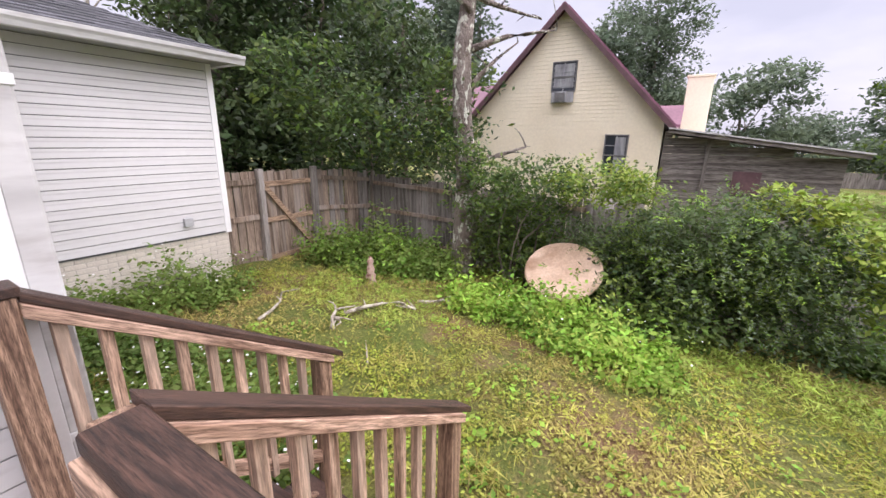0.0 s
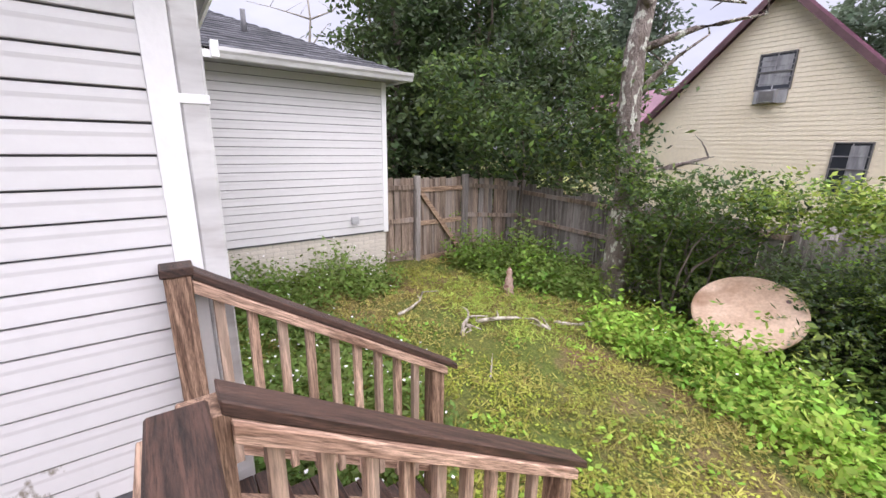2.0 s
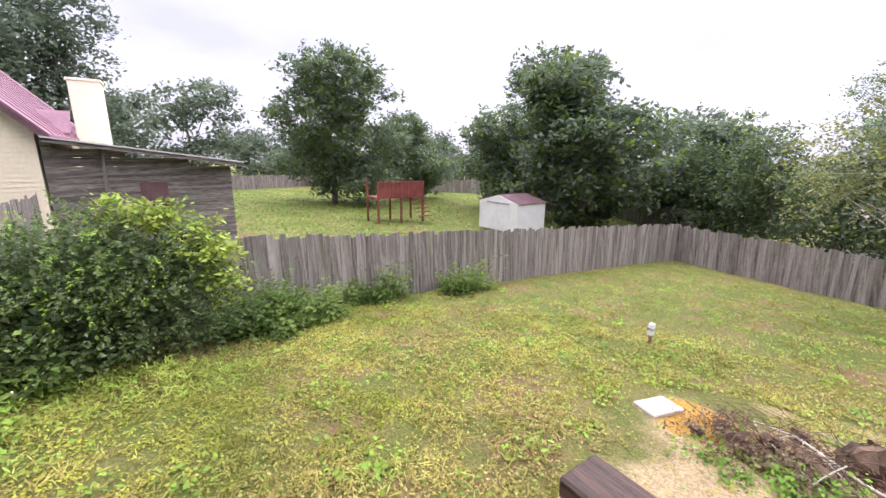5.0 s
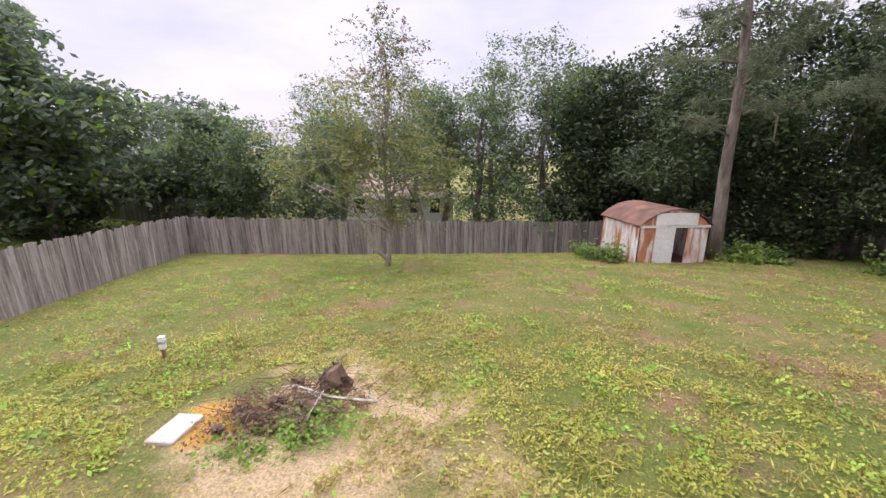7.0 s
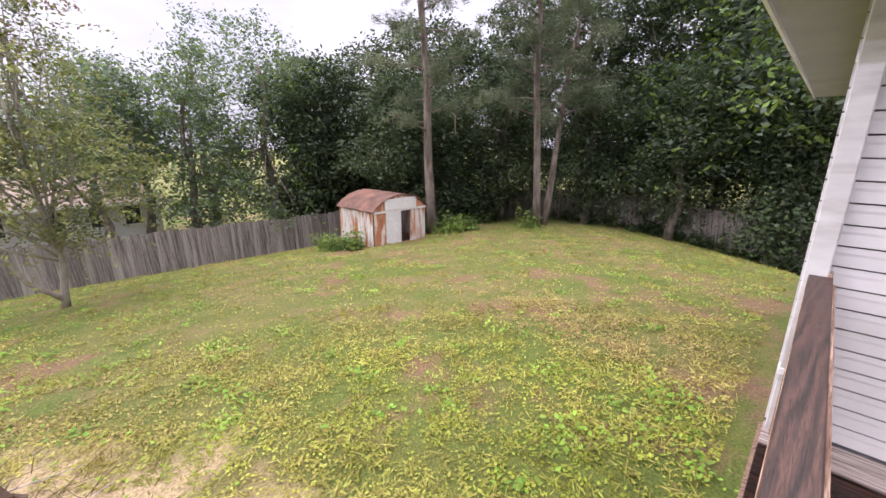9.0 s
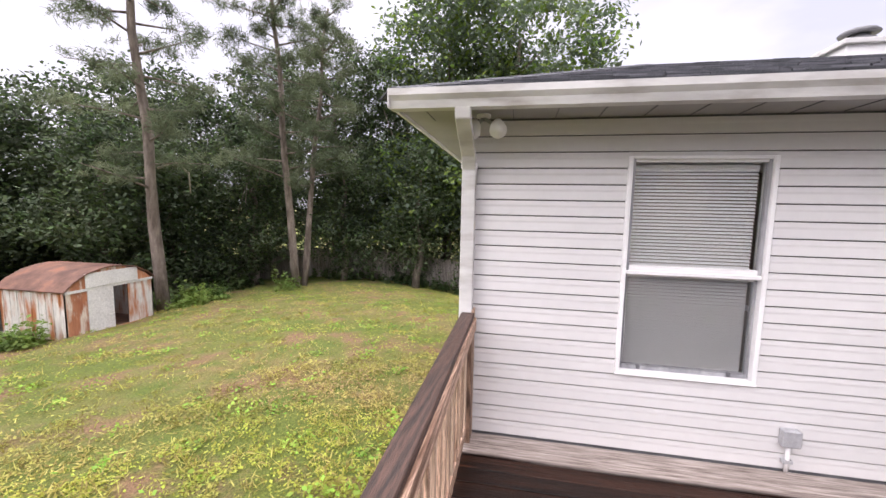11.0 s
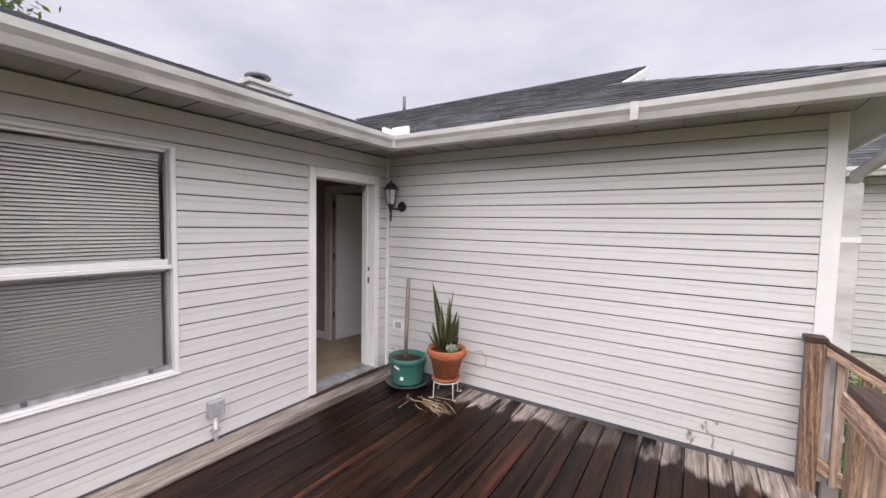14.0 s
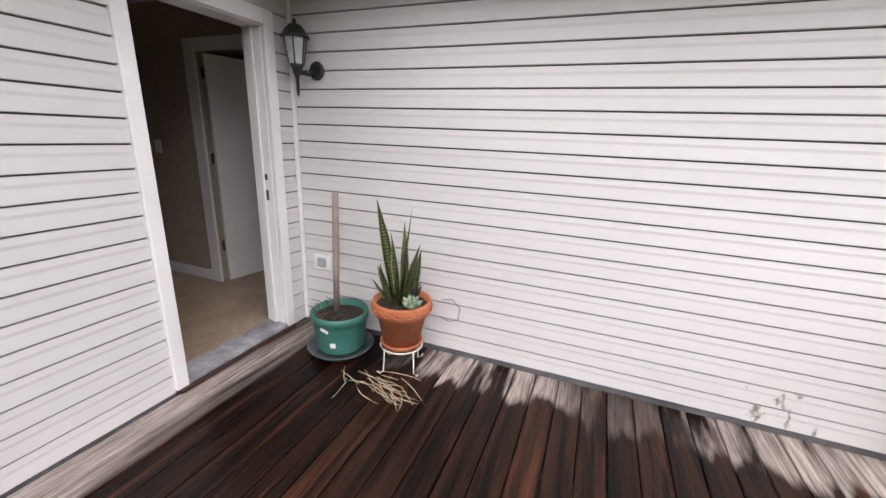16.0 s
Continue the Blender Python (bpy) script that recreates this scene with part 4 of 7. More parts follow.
GREY_BOARDS = [board_mesh(h, 0.1402, FENCEWOOD, n) for h, n in ((1.80, 0.0), (1.83, 0.01), (1.77, 0.03), (1.81, 0.0), (1.73, 0.05))]
BROWN_BOARDS = [board_mesh(h, 0.1402, FENCEBROWN, n) for h, n in ((1.80, 0.0), (1.82, 0.01), (1.78, 0.02))]


def fence(name, a, b, label, boards, rails=0, z_off=0.0, skip=(), joined=False, posts=2.4, tops=None):
    """Upright boards from a to b over the ground; rails is the side that shows rails and posts (0: none seen)."""
    ax, ay, bx, by = *a, *b
    length = math.hypot(bx - ax, by - ay)
    ux, uy = (bx - ax) / length, (by - ay) / length
    f = thing(name, (ax, ay, gz(ax, ay)), label, "fence", "yard fences", kind="structure")
    ang = math.atan2(uy, ux)
    top = (lambda s: tops[0] + (tops[1] - tops[0]) * s / length) if tops else None
    n = int(length / 0.141)
    big = bmesh.new() if joined else None
    for i in range(n):
        s = (i + 0.5) * length / n
        if any(p < s < q for p, q in skip):
            continue
        x, y = ax + ux * s, ay + uy * s
        z = (top(s) - 1.8 if top else gz(x, y)) + z_off + 0.014 * math.sin(i * 1.7) * math.sin(i * 0.61) + random.uniform(-0.010, 0.010)
        m = pose(x, y, z, random.uniform(-0.5, 0.5), random.uniform(-0.35, 0.35), math.degrees(ang) + random.uniform(-0.6, 0.6))
        me = boards[random.randrange(len(boards))]
        if joined:
            box(-0.066, 0.066, -0.009, 0.009, 0, random.uniform(1.75, 1.83), 0, big, m)
        else:
            ob = new("fence_board", me)
            ob.parent = f
            ob.matrix_parent_inverse = Matrix.Translation(-BASES[f.name])
            ob.matrix_basis = m
    if joined:
        tagged(part("fence_boards", big, FENCEWOOD, f), kind="stuff")
    if rails:
        px, py = -uy * rails * 0.03, ux * rails * 0.03
        z0, z1 = ((top(0) - 1.8, top(length) - 1.8) if top else (gz(ax, ay), gz(bx, by)))
        for h in (0.30, 0.98, 1.62):
            bm = bmesh.new()
            q = [Vector((ax + px, ay + py, z0 + h)), Vector((bx + px, by + py, z1 + h))]
            nn = Vector((-uy * rails, ux * rails, 0))
            vs = [bm.verts.new(p + nn * d + Vector((0, 0, e))) for p in q for d, e in ((-0.019, -0.045), (0.019, -0.045), (0.019, 0.045), (-0.019, 0.045))]
            for k in range(4):
                bm.faces.new((vs[k], vs[(k + 1) % 4], vs[4 + (k + 1) % 4], vs[4 + k]))
            bm.faces.new(vs[:4])
            bm.faces.new(vs[4:])
            bmesh.ops.recalc_face_normals(bm, faces=bm.faces)
            part("rail", bm, FENCEBROWN, f)
        k = max(1, round(length / posts))
        for i in range(k + 1):
            s = length * i / k
            x, y = ax + ux * s + px * 2.2, ay + uy * s + py * 2.2
            z = z0 + (z1 - z0) * s / length
            part("post", box(x - 0.045, x + 0.045, y - 0.045, y + 0.045, z - 0.25, z + 1.83, 0.004), FENCEWOOD, f)
    return f


GATE_Y = 4.75
fence("gate_fence", (6.82, GATE_Y), (7.75, GATE_Y), "weathered brown wooden fence beside the gate", BROWN_BOARDS, -1, tops=(0.86, 0.86), posts=0.75)
fence("gate_fence", (8.95, GATE_Y), (10.75, GATE_Y), "weathered grey wooden fence panel beside the gate", BROWN_BOARDS + GREY_BOARDS[:2], -1, tops=(0.86, 0.68), posts=1.8)
fence("side_fence", (10.75, GATE_Y), (11.45, -0.3), "weathered grey fence with rails towards the yard", GREY_BOARDS, -1, tops=(0.62, 0.36), posts=2.5)
fence("boundary_fence", (11.45, -0.3), (12.55, -8.0), "grey weathered board fence behind the bushes", GREY_BOARDS, 0, tops=(0.36, -0.40))
fence("boundary_fence", (12.55, -8.0), (12.55, -24.1), "long grey weathered board fence along the lawn", GREY_BOARDS, 0, tops=(-0.42, -1.55))
fence("boundary_fence", (12.55, -24.1), (-8.5, -24.1), "dark grey weathered board fence at the yard's end", GREY_BOARDS, 0)
fence("boundary_fence", (-8.5, -24.1), (-19.5, -21.0), "dark board fence in the shade of the woods", GREY_BOARDS, 0, joined=True)
fence("boundary_fence", (-19.5, -21.0), (-20.5, 2.0), "dark board fence in front of the woods", GREY_BOARDS, 0, joined=True)
fence("neighbour_fence", (11.6, -0.25), (18.1, -0.75), "pale grey fence rising to the neighbouring house", GREY_BOARDS, 0, tops=(0.36, 0.46), joined=True)
fence("neighbour_fence", (70, -22), (40, -44), "grey board fence across the neighbouring lawn", GREY_BOARDS, 0, joined=True)
fence("neighbour_fence", (52, -2), (70, -22), "grey board fence across the neighbouring lawn", GREY_BOARDS, 0, joined=True)
fence("neighbour_fence", (40, -44), (14, -30), "dark board fence under the neighbouring trees", GREY_BOARDS, 0, joined=True)

gate = thing("yard_gate", (8.35, GATE_Y, -0.95), "brown wooden yard gate with a diagonal brace", "gate")
for i in range(8):
    part("gate_board", box(7.83 + i * 0.135, 7.83 + i * 0.135 + 0.129, GATE_Y - 0.009, GATE_Y + 0.009, -0.86, 0.84 + 0.015 * math.sin(i * 2.1), 0.002), FENCEBROWN, gate)
for z in (-0.78, -0.05, 0.62):
    part("gate_rail", box(7.83, 8.92, GATE_Y - 0.047, GATE_Y - 0.010, z - 0.045, z + 0.045, 0.003), GATEBROWN, gate)
brace = bmesh.new()
box(-0.85, 0.85, -0.019, 0.019, -0.045, 0.045, 0.003, brace, pose(8.37, GATE_Y - 0.068, -0.08, 0, 52, 0))
part("gate_brace", brace, GATEBROWN, gate)
for x in (7.76, 8.97):
    part("gate_post", box(x - 0.05, x + 0.05, GATE_Y - 0.13, GATE_Y - 0.03, -1.15, 0.90, 0.004), FENCEWOOD, gate)

wall_south = thing("wall_south", (-3, W1_END, 0), "grey vinyl wall round the house corner", "wall", kind="structure")
part("wall_body", box(-6.0, -0.14, W1_END, W1_END + 0.14, -1.6, 2.6), VINYL, wall_south)
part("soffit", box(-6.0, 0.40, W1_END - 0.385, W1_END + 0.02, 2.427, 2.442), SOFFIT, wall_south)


# ---- trees and plants ----
def leaves(name, parent, places, size, material, aspect=0.5, up=0.5, droop=0.0):
    return hang(new(name, quads_mesh(name, leaf_quads(places, size, aspect, up, droop), material)), parent)


def limb_path(a, b, bend=0.25, n=5):
    a, b = Vector(a), Vector(b)
    side = Vector((random.uniform(-1, 1), random.uniform(-1, 1), random.uniform(-0.2, 0.5))) * (b - a).length * bend
    return [a.lerp(b, i / n) + side * math.sin(math.pi * i / n) * random.uniform(0.7, 1.2) for i in range(n + 1)]


def tree(name, base, trunk, radius, blobs, clumps, per, spread, size, material, bark, label, category="tree", group="", limbs=8, shell=0.55, aspect=0.5, second=None, up=0.4, core=0.0, limb_from=0.35, flat=0.6):
    """A trunk along the points in trunk, limbs out to the blobs of the crown, and leaves in clumps."""
    t = thing(name, base, label, category, group)
    n = len(trunk)
    bm = tube(trunk, [radius * (1 - 0.75 * i / (n - 1)) for i in range(n)], 10, wobble=0.25)
    part("trunk", bm, bark, t, smooth=True)
    places, cc = crown(blobs, clumps, per, spread, shell, flat)
    if limbs:
        for i in range(limbs):
            tgt = cc[RNG.integers(len(cc))]
            k = RNG.uniform(limb_from, 0.95)
            s = min(int(k * (n - 1)), n - 2)
            p = Vector(trunk[s]).lerp(Vector(trunk[s + 1]), k * (n - 1) - s)
            r = radius * (1 - 0.75 * k) * 0.5
            path = limb_path(p, tgt, 0.12)
            part("limb", tube(path, [r * (1 - 0.8 * j / (len(path) - 1)) for j in range(len(path))], 6), bark, t, smooth=True)
    if second:
        cut = int(len(places) * (1 - second[1]))
        RNG.shuffle(places)
        leaves("foliage", t, places[cut:], size, second[0], aspect, up)
        places = places[:cut]
    leaves("crown", t, places, size, material, aspect, up)
    if core:
        cb = bmesh.new()
        for c, r in blobs:
            o = bmesh.ops.create_icosphere(cb, subdivisions=3, radius=1.0)["verts"]
            for v in o:
                k = core * (1 + 0.25 * noise.noise(v.co * 2.1 + Vector(c)) + 0.2 * noise.noise(v.co * 5.0 + Vector(c)))
                v.co = Vector(c) + Vector((v.co.x * r[0], v.co.y * r[1], v.co.z * r[2])) * k
        part("inner_foliage", cb, material, t)
    return t


def up_trunk(x, y, h, lean=(0, 0), n=7, wig=0.08, z=None):
    z = gz(x, y) - 0.1 if z is None else z
    return [(x + lean[0] * i / n + wig * math.sin(i * 1.9 + x), y + lean[1] * i / n + wig * math.cos(i * 1.3 + y), z + h * i / n) for i in range(n + 1)]


# lichened oak at the side fence
oak = up_trunk(10.05, 1.75, 9.5, (0.35, 0.3), 9, 0.07)
oak_ob = tree("oak_tree", oak[0], oak, 0.24, [((10.6, 2.4, 7.6), (2.6, 2.4, 1.8)), ((9.2, 3.6, 7.2), (1.8, 1.8, 1.4))], 420, 26, 0.22, 0.055, LEAF_DARK, LICHEN,
     "old oak with grey lichen-covered bark by the fence", limbs=12, limb_from=0.6)
for a, b in (((10.1, 1.75, 1.05), (10.9, 0.9, 1.35)), ((10.15, 1.8, 3.6), (9.2, 2.6, 4.1)), ((10.2, 1.8, 3.9), (11.5, 1.0, 3.7)), ((10.2, 1.85, 4.4), (9.0, 1.0, 4.9)),
             ((10.2, 1.85, 3.0), (11.2, 0.6, 3.4)), ((10.2, 1.9, 5.0), (11.8, 0.4, 5.2)), ((10.2, 1.85, 2.3), (10.9, 1.2, 3.2)), ((10.2, 1.9, 4.8), (8.6, 2.6, 5.6))):
    sb = bmesh.new()
    p = limb_path(a, b, 0.15, 6)
    tube(p, [0.07 * (1 - 0.8 * i / 6) for i in range(7)], 6, sb)
    for _ in range(4):
        q = p[random.randint(2, 6)]
        tube(limb_path(q, q + Vector((random.uniform(-0.5, 0.5), random.uniform(-0.5, 0.5), random.uniform(-0.15, 0.4))), 0.2, 3), [0.018, 0.013, 0.009, 0.004], 5, sb)
    part("branch", sb, LICHEN, oak_ob, smooth=True)

# dark evergreens behind the gate fence
for x, y, h, r, cl in ((9.5, 8.6, 6.8, 2.0, 330), (11.6, 7.6, 8.2, 2.6, 420), (14.4, 6.6, 7.6, 2.3, 300), (11.6, 11.5, 7.5, 2.6, 240)):
    z = gz(x, y)
    blobs = [((x, y, z + h * 0.28), (r, r, h * 0.24)), ((x + 0.3, y, z + h * 0.55), (r * 0.95, r * 0.95, h * 0.25)), ((x - 0.2, y + 0.2, z + h * 0.82), (r * 0.7, r * 0.7, h * 0.2))]
    tree("evergreen_tree", (x, y, z), up_trunk(x, y, h * 0.9), 0.2, blobs, cl, 34, 0.36, 0.10, LEAF_DARK, BARK, "dense dark green broadleaf tree behind the fence", "tree", "trees behind the gate",
         limbs=12, second=(LEAF_DEEP, 0.3), shell=0.3, flat=0.26)
tree("shade_tree", (10.6, 4.3, -1.1), up_trunk(10.6, 4.6, 3.4), 0.05, [((9.9, 4.3, 1.6), (1.3, 0.9, 0.8)), ((11.2, 3.2, 1.5), (1.0, 1.3, 0.8)), ((10.6, 2.4, 2.2), (0.9, 0.8, 0.9)), ((9.3, 4.9, 2.6), (1.4, 0.9, 0.9))],
     230, 30, 0.2, 0.07, LEAF_DARK, BARK, "dark overhanging foliage above the fence corner", "tree", limbs=5, second=(LEAF_MID, 0.25))
bare = thing("bare_tree", (7.6, 10.5, -1.0), "bare grey tree behind the wing roof", "tree")
bb = bmesh.new()
trunk = up_trunk(7.6, 10.5, 6.6, (0.2, 0), 8)
tube(trunk, [0.10 * (1 - 0.8 * i / 8) for i in range(9)], 7, bb)
for i in range(14):
    p = Vector(trunk[3 + i % 6])
    q = p + Vector((random.uniform(-1.8, 1.2), random.uniform(-0.8, 0.8), random.uniform(0.2, 1.3)))
    path = limb_path(p, q, 0.18, 4)
    tube(path, [0.03, 0.024, 0.017, 0.011, 0.005], 5, bb)
    for _ in range(3):
        s = path[random.randint(1, 4)]
        tube([s, s + Vector((random.uniform(-0.5, 0.4), random.uniform(-0.3, 0.3), random.uniform(0.0, 0.5)))], [0.009, 0.003], 4, bb)
part("branch", bb, TWIG, bare, smooth=True)

# shrub below the oak; lighter yellow-green leaves paint its sunlit side
shrub = thing("leafy_shrub", (10.2, 0.6, -1.2), "broad leafy shrub under the oak", "shrub")
pl, _ = crown([((10.0, 1.2, 0.55), (0.8, 0.7, 0.7)), ((10.2, 0.3, 0.72), (0.8, 0.9, 0.5)), ((10.5, 1.2, -0.3), (0.7, 0.9, 0.7)), ((9.9, 1.7, 1.2), (0.5, 0.4, 0.45)), ((10.5, 0.5, 0.1), (0.6, 0.9, 0.6)), ((10.7, 0.3, -0.7), (0.6, 0.6, 0.5)), ((10.4, 0.9, -0.6), (0.8, 0.9, 0.5))], 520, 26, 0.12, 0.35)
leaves("foliage", shrub, pl[::2], 0.046, LEAF_DARK, 0.45)
leaves("foliage", shrub, pl[1::2], 0.046, LEAF_MID, 0.45)
pl, _ = crown([((10.2, -0.55, 0.85), (0.7, 0.75, 0.38)), ((10.2, -1.1, 0.8), (0.5, 0.4, 0.3))], 130, 26, 0.12, 0.4)
leaves("foliage", shrub, pl[::2], 0.04, LEAF_LIGHT, 0.45)
leaves("foliage", shrub, pl[1::2], 0.04, LEAF_MID, 0.45)
sb = bmesh.new()
for i in range(7):
    a = Vector((10.1 + random.uniform(-0.2, 0.2), 0.5 + random.uniform(-0.4, 0.6), gz(10.1, 0.5)))
    tube(limb_path(a, (a.x + random.uniform(-0.5, 0.4), a.y + random.uniform(-1.3, 1.0), random.uniform(0.4, 1.2)), 0.15, 4), [0.03, 0.025, 0.018, 0.012, 0.006], 5, sb)
part("stem", sb, BARK, shrub, smooth=True)

# the big dense bush
bush = thing("large_bush", (10.6, -2.5, -1.7), "large dense dark green small-leaved bush", "shrub")
blobs = [((10.6, -1.5, -0.75), (0.95, 1.1, 0.95)), ((10.65, -2.5, -0.7), (1.15, 1.3, 1.1)), ((10.7, -3.4, -0.75), (1.05, 1.0, 1.05)), ((10.6, -2.3, -0.1), (0.85, 1.25, 0.8)), ((10.7, -3.2, -0.05), (0.75, 0.8, 0.7)), ((10.8, -0.75, -0.6), (0.7, 0.75, 0.75))]
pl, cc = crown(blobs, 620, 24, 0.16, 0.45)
# darker leaf colour inside paints the shade in the bush's depth
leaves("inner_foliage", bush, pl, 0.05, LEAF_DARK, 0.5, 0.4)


def sprays(blobs, count, per, length, width):
    """Places along arching shoots that leave the surface of the blobs outward and upward, then bow down."""
    _, c = crown(blobs, count, 1, 0.01, 0.80)
    mid = np.array([b[0] for b in blobs], float)
    near = np.argmin(np.linalg.norm(c[:, None] - mid[None], axis=2), axis=1)
    d = c - mid[near]
    d /= np.linalg.norm(d, axis=1)[:, None] + 1e-9
    d[:, 2] = d[:, 2] * 0.5 + 0.30
    d += RNG.normal(0, 0.28, d.shape)
    d /= np.linalg.norm(d, axis=1)[:, None]
    k = np.linspace(0.0, 1.0, per)[None, :, None]
    ln = length * RNG.uniform(0.55, 1.25, (count, 1, 1))
    p = c[:, None, :] + d[:, None, :] * ln * k + np.array([0, 0, -0.42]) * ln * k * k
    return (p + RNG.normal(0, width, p.shape)).reshape(-1, 3)


pl = sprays(blobs, 2300, 24, 0.42, 0.018)
low = pl[:, 2] < gz(9.7, -2.5) + 0.25
pl = pl[~low]
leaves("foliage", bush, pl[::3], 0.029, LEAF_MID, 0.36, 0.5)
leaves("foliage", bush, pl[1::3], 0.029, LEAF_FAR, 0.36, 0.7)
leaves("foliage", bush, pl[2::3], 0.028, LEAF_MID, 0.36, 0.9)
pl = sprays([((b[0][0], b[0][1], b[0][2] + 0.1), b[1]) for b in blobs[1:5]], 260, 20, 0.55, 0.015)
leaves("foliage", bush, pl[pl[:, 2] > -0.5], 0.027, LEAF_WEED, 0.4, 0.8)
pl, _ = crown([((10.4, -3.55, 0.62), (0.3, 0.35, 0.3)), ((10.2, -4.0, 0.25), (0.35, 0.4, 0.4)), ((10.1, -4.2, -0.25), (0.35, 0.4, 0.5)), ((10.7, -3.0, 0.72), (0.25, 0.3, 0.25))], 90, 22, 0.10, 0.3)
leaves("vine", bush, pl, 0.05, LEAF_LIGHT, 0.5)
sb = bmesh.new()
for i in range(10):
    a = Vector((10.7 + random.uniform(-0.3, 0.3), -2.4 + random.uniform(-0.8, 0.8), gz(10.7, -2.4) - 0.05))
    tube(limb_path(a, Vector(cc[RNG.integers(len(cc))]), 0.12, 4), [0.035, 0.028, 0.02, 0.012, 0.006], 5, sb)
part("stem", sb, BARK, bush, smooth=True)


def weeds(name, label, patches, count, height, size, material, flowers=0, category="weeds", aspect=0.55):
    """Leafy stems over elliptical patches (x, y, rx, ry)."""
    w = np.array([p[2] * p[3] for p in patches])
    pick = RNG.choice(len(patches), count, p=w / w.sum())
    P = np.array(patches)[pick]
    a, r = RNG.uniform(0, 2 * np.pi, count), np.sqrt(RNG.uniform(0, 1, count))
    x, y = P[:, 0] + P[:, 2] * r * np.cos(a), P[:, 1] + P[:, 3] * r * np.sin(a)
    x, y = x + RNG.normal(0, 0.13, count), y + RNG.normal(0, 0.13, count)
    z = ground_at(x, y)
    lump = 0.8 + 0.45 * np.sin(x * 4.1 + 1.3 * y) * np.cos(y * 3.3 - 0.8 * x)
    h = height * RNG.uniform(0.25, 1.3, count) * (1.1 - 0.55 * r) * lump
    k = 16
    s = RNG.uniform(0.1, 1.0, (count, k))
    tilt = RNG.normal(0, 0.26, (count, 2))
    px = x[:, None] + tilt[:, :1] * h[:, None] * s + RNG.normal(0, 0.07, (count, k))
    py = y[:, None] + tilt[:, 1:] * h[:, None] * s + RNG.normal(0, 0.07, (count, k))
    pz = z[:, None] + h[:, None] * s
    t = thing(name, (float(x.mean()), float(y.mean()), float(z.mean())), label, category, kind="stuff")
    leaves("leaves", t, np.stack([px, py, pz], -1).reshape(-1, 3), size, material, aspect, 0.6)
    if flowers:
        f = RNG.choice(count, flowers)
        top = np.stack([px[f, 0], py[f, 0], z[f] + h[f] * 1.03], -1)
        leaves("flowers", t, np.repeat(top, 2, 0), 0.014, TRIM, 0.9, 1.2)
    return t


weeds("weed_bed", "tall green weeds along the brick foundation", [(5.4, 3.55, 1.25, 0.55), (4.4, 3.2, 0.6, 0.8), (6.1, 3.7, 0.5, 0.4)], 520, 0.75, 0.035, LEAF_MID, 120)
weeds("flowering_weeds", "low weeds with small white flowers beside the steps", [(4.7, 1.4, 0.85, 1.4), (4.25, 0.62, 0.4, 0.38)], 800, 0.34, 0.03, LEAF_MID, 260)
weeds("weed_bed", "bright green weeds before the fence corner", [(9.2, 3.4, 0.9, 0.8), (9.6, 2.4, 0.8, 0.8), (8.8, 3.9, 0.7, 0.5), (10.2, 3.6, 0.5, 0.9)], 760, 0.95, 0.046, LEAF_MID)
weeds("tall_weed", "pale green leggy weeds standing out of the fence corner", [(9.3, 3.0, 0.9, 1.0), (8.8, 3.9, 0.6, 0.4)], 150, 1.15, 0.042, LEAF_WEED, aspect=0.45)
weeds("weed_bed", "bright green weeds round the leaning disc", [(8.75, 0.55, 0.6, 0.55), (8.6, -0.4, 0.55, 0.75), (8.3, -1.35, 0.6, 0.7), (9.05, -0.25, 0.35, 0.7)], 600, 0.64, 0.044, LEAF_WEED)
weeds("tall_weed", "lighter leggy weeds among the bright green ones", [(8.7, 0.4, 0.7, 0.6), (8.4, -0.9, 0.6, 0.8), (7.9, -1.9, 0.5, 0.5)], 160, 0.8, 0.036, LEAF_LIGHT, 20, aspect=0.3)
weeds("weed_bed", "green weeds at the foot of the bush", [(9.6, -1.6, 0.35, 0.9), (10.8, -4.9, 0.6, 0.6), (11.4, -5.6, 0.7, 0.9), (11.3, -4.6, 0.6, 0.7)], 620, 1.05, 0.05, LEAF_MID)
weeds("fence_vine", "green vines and weeds against the board fence", [(12.15, -7.7, 0.3, 0.9), (11.9, -10.3, 0.5, 0.7)], 300, 1.15, 0.05, LEAF_MID)
weeds("dry_grass", "tall tan and green grass before the bush", [(9.2, -3.0, 0.7, 1.6), (9.0, 0.9, 0.6, 0.5), (7.6, 2.2, 0.9, 1.2)], 500, 0.28, 0.05, LEAF_LIGHT, aspect=0.12)
weeds("weed_bed", "green weeds beside the metal shed", [(-4.9, -17.2, 0.4, 0.9), (-5.2, -18.8, 0.5, 0.8), (-10.6, -16.6, 1.2, 0.7), (-13.2, -14.3, 0.5, 0.4)], 300, 0.95, 0.07, LEAF_MID)
weeds("dark_undergrowth", "dark undergrowth along the edge of the woods", [(-14, -19, 3.5, 1.2), (-19.6, -10, 0.6, 7.0), (-10.5, -20, 1.5, 2.5)], 500, 1.0, 0.11, LEAF_DARK)

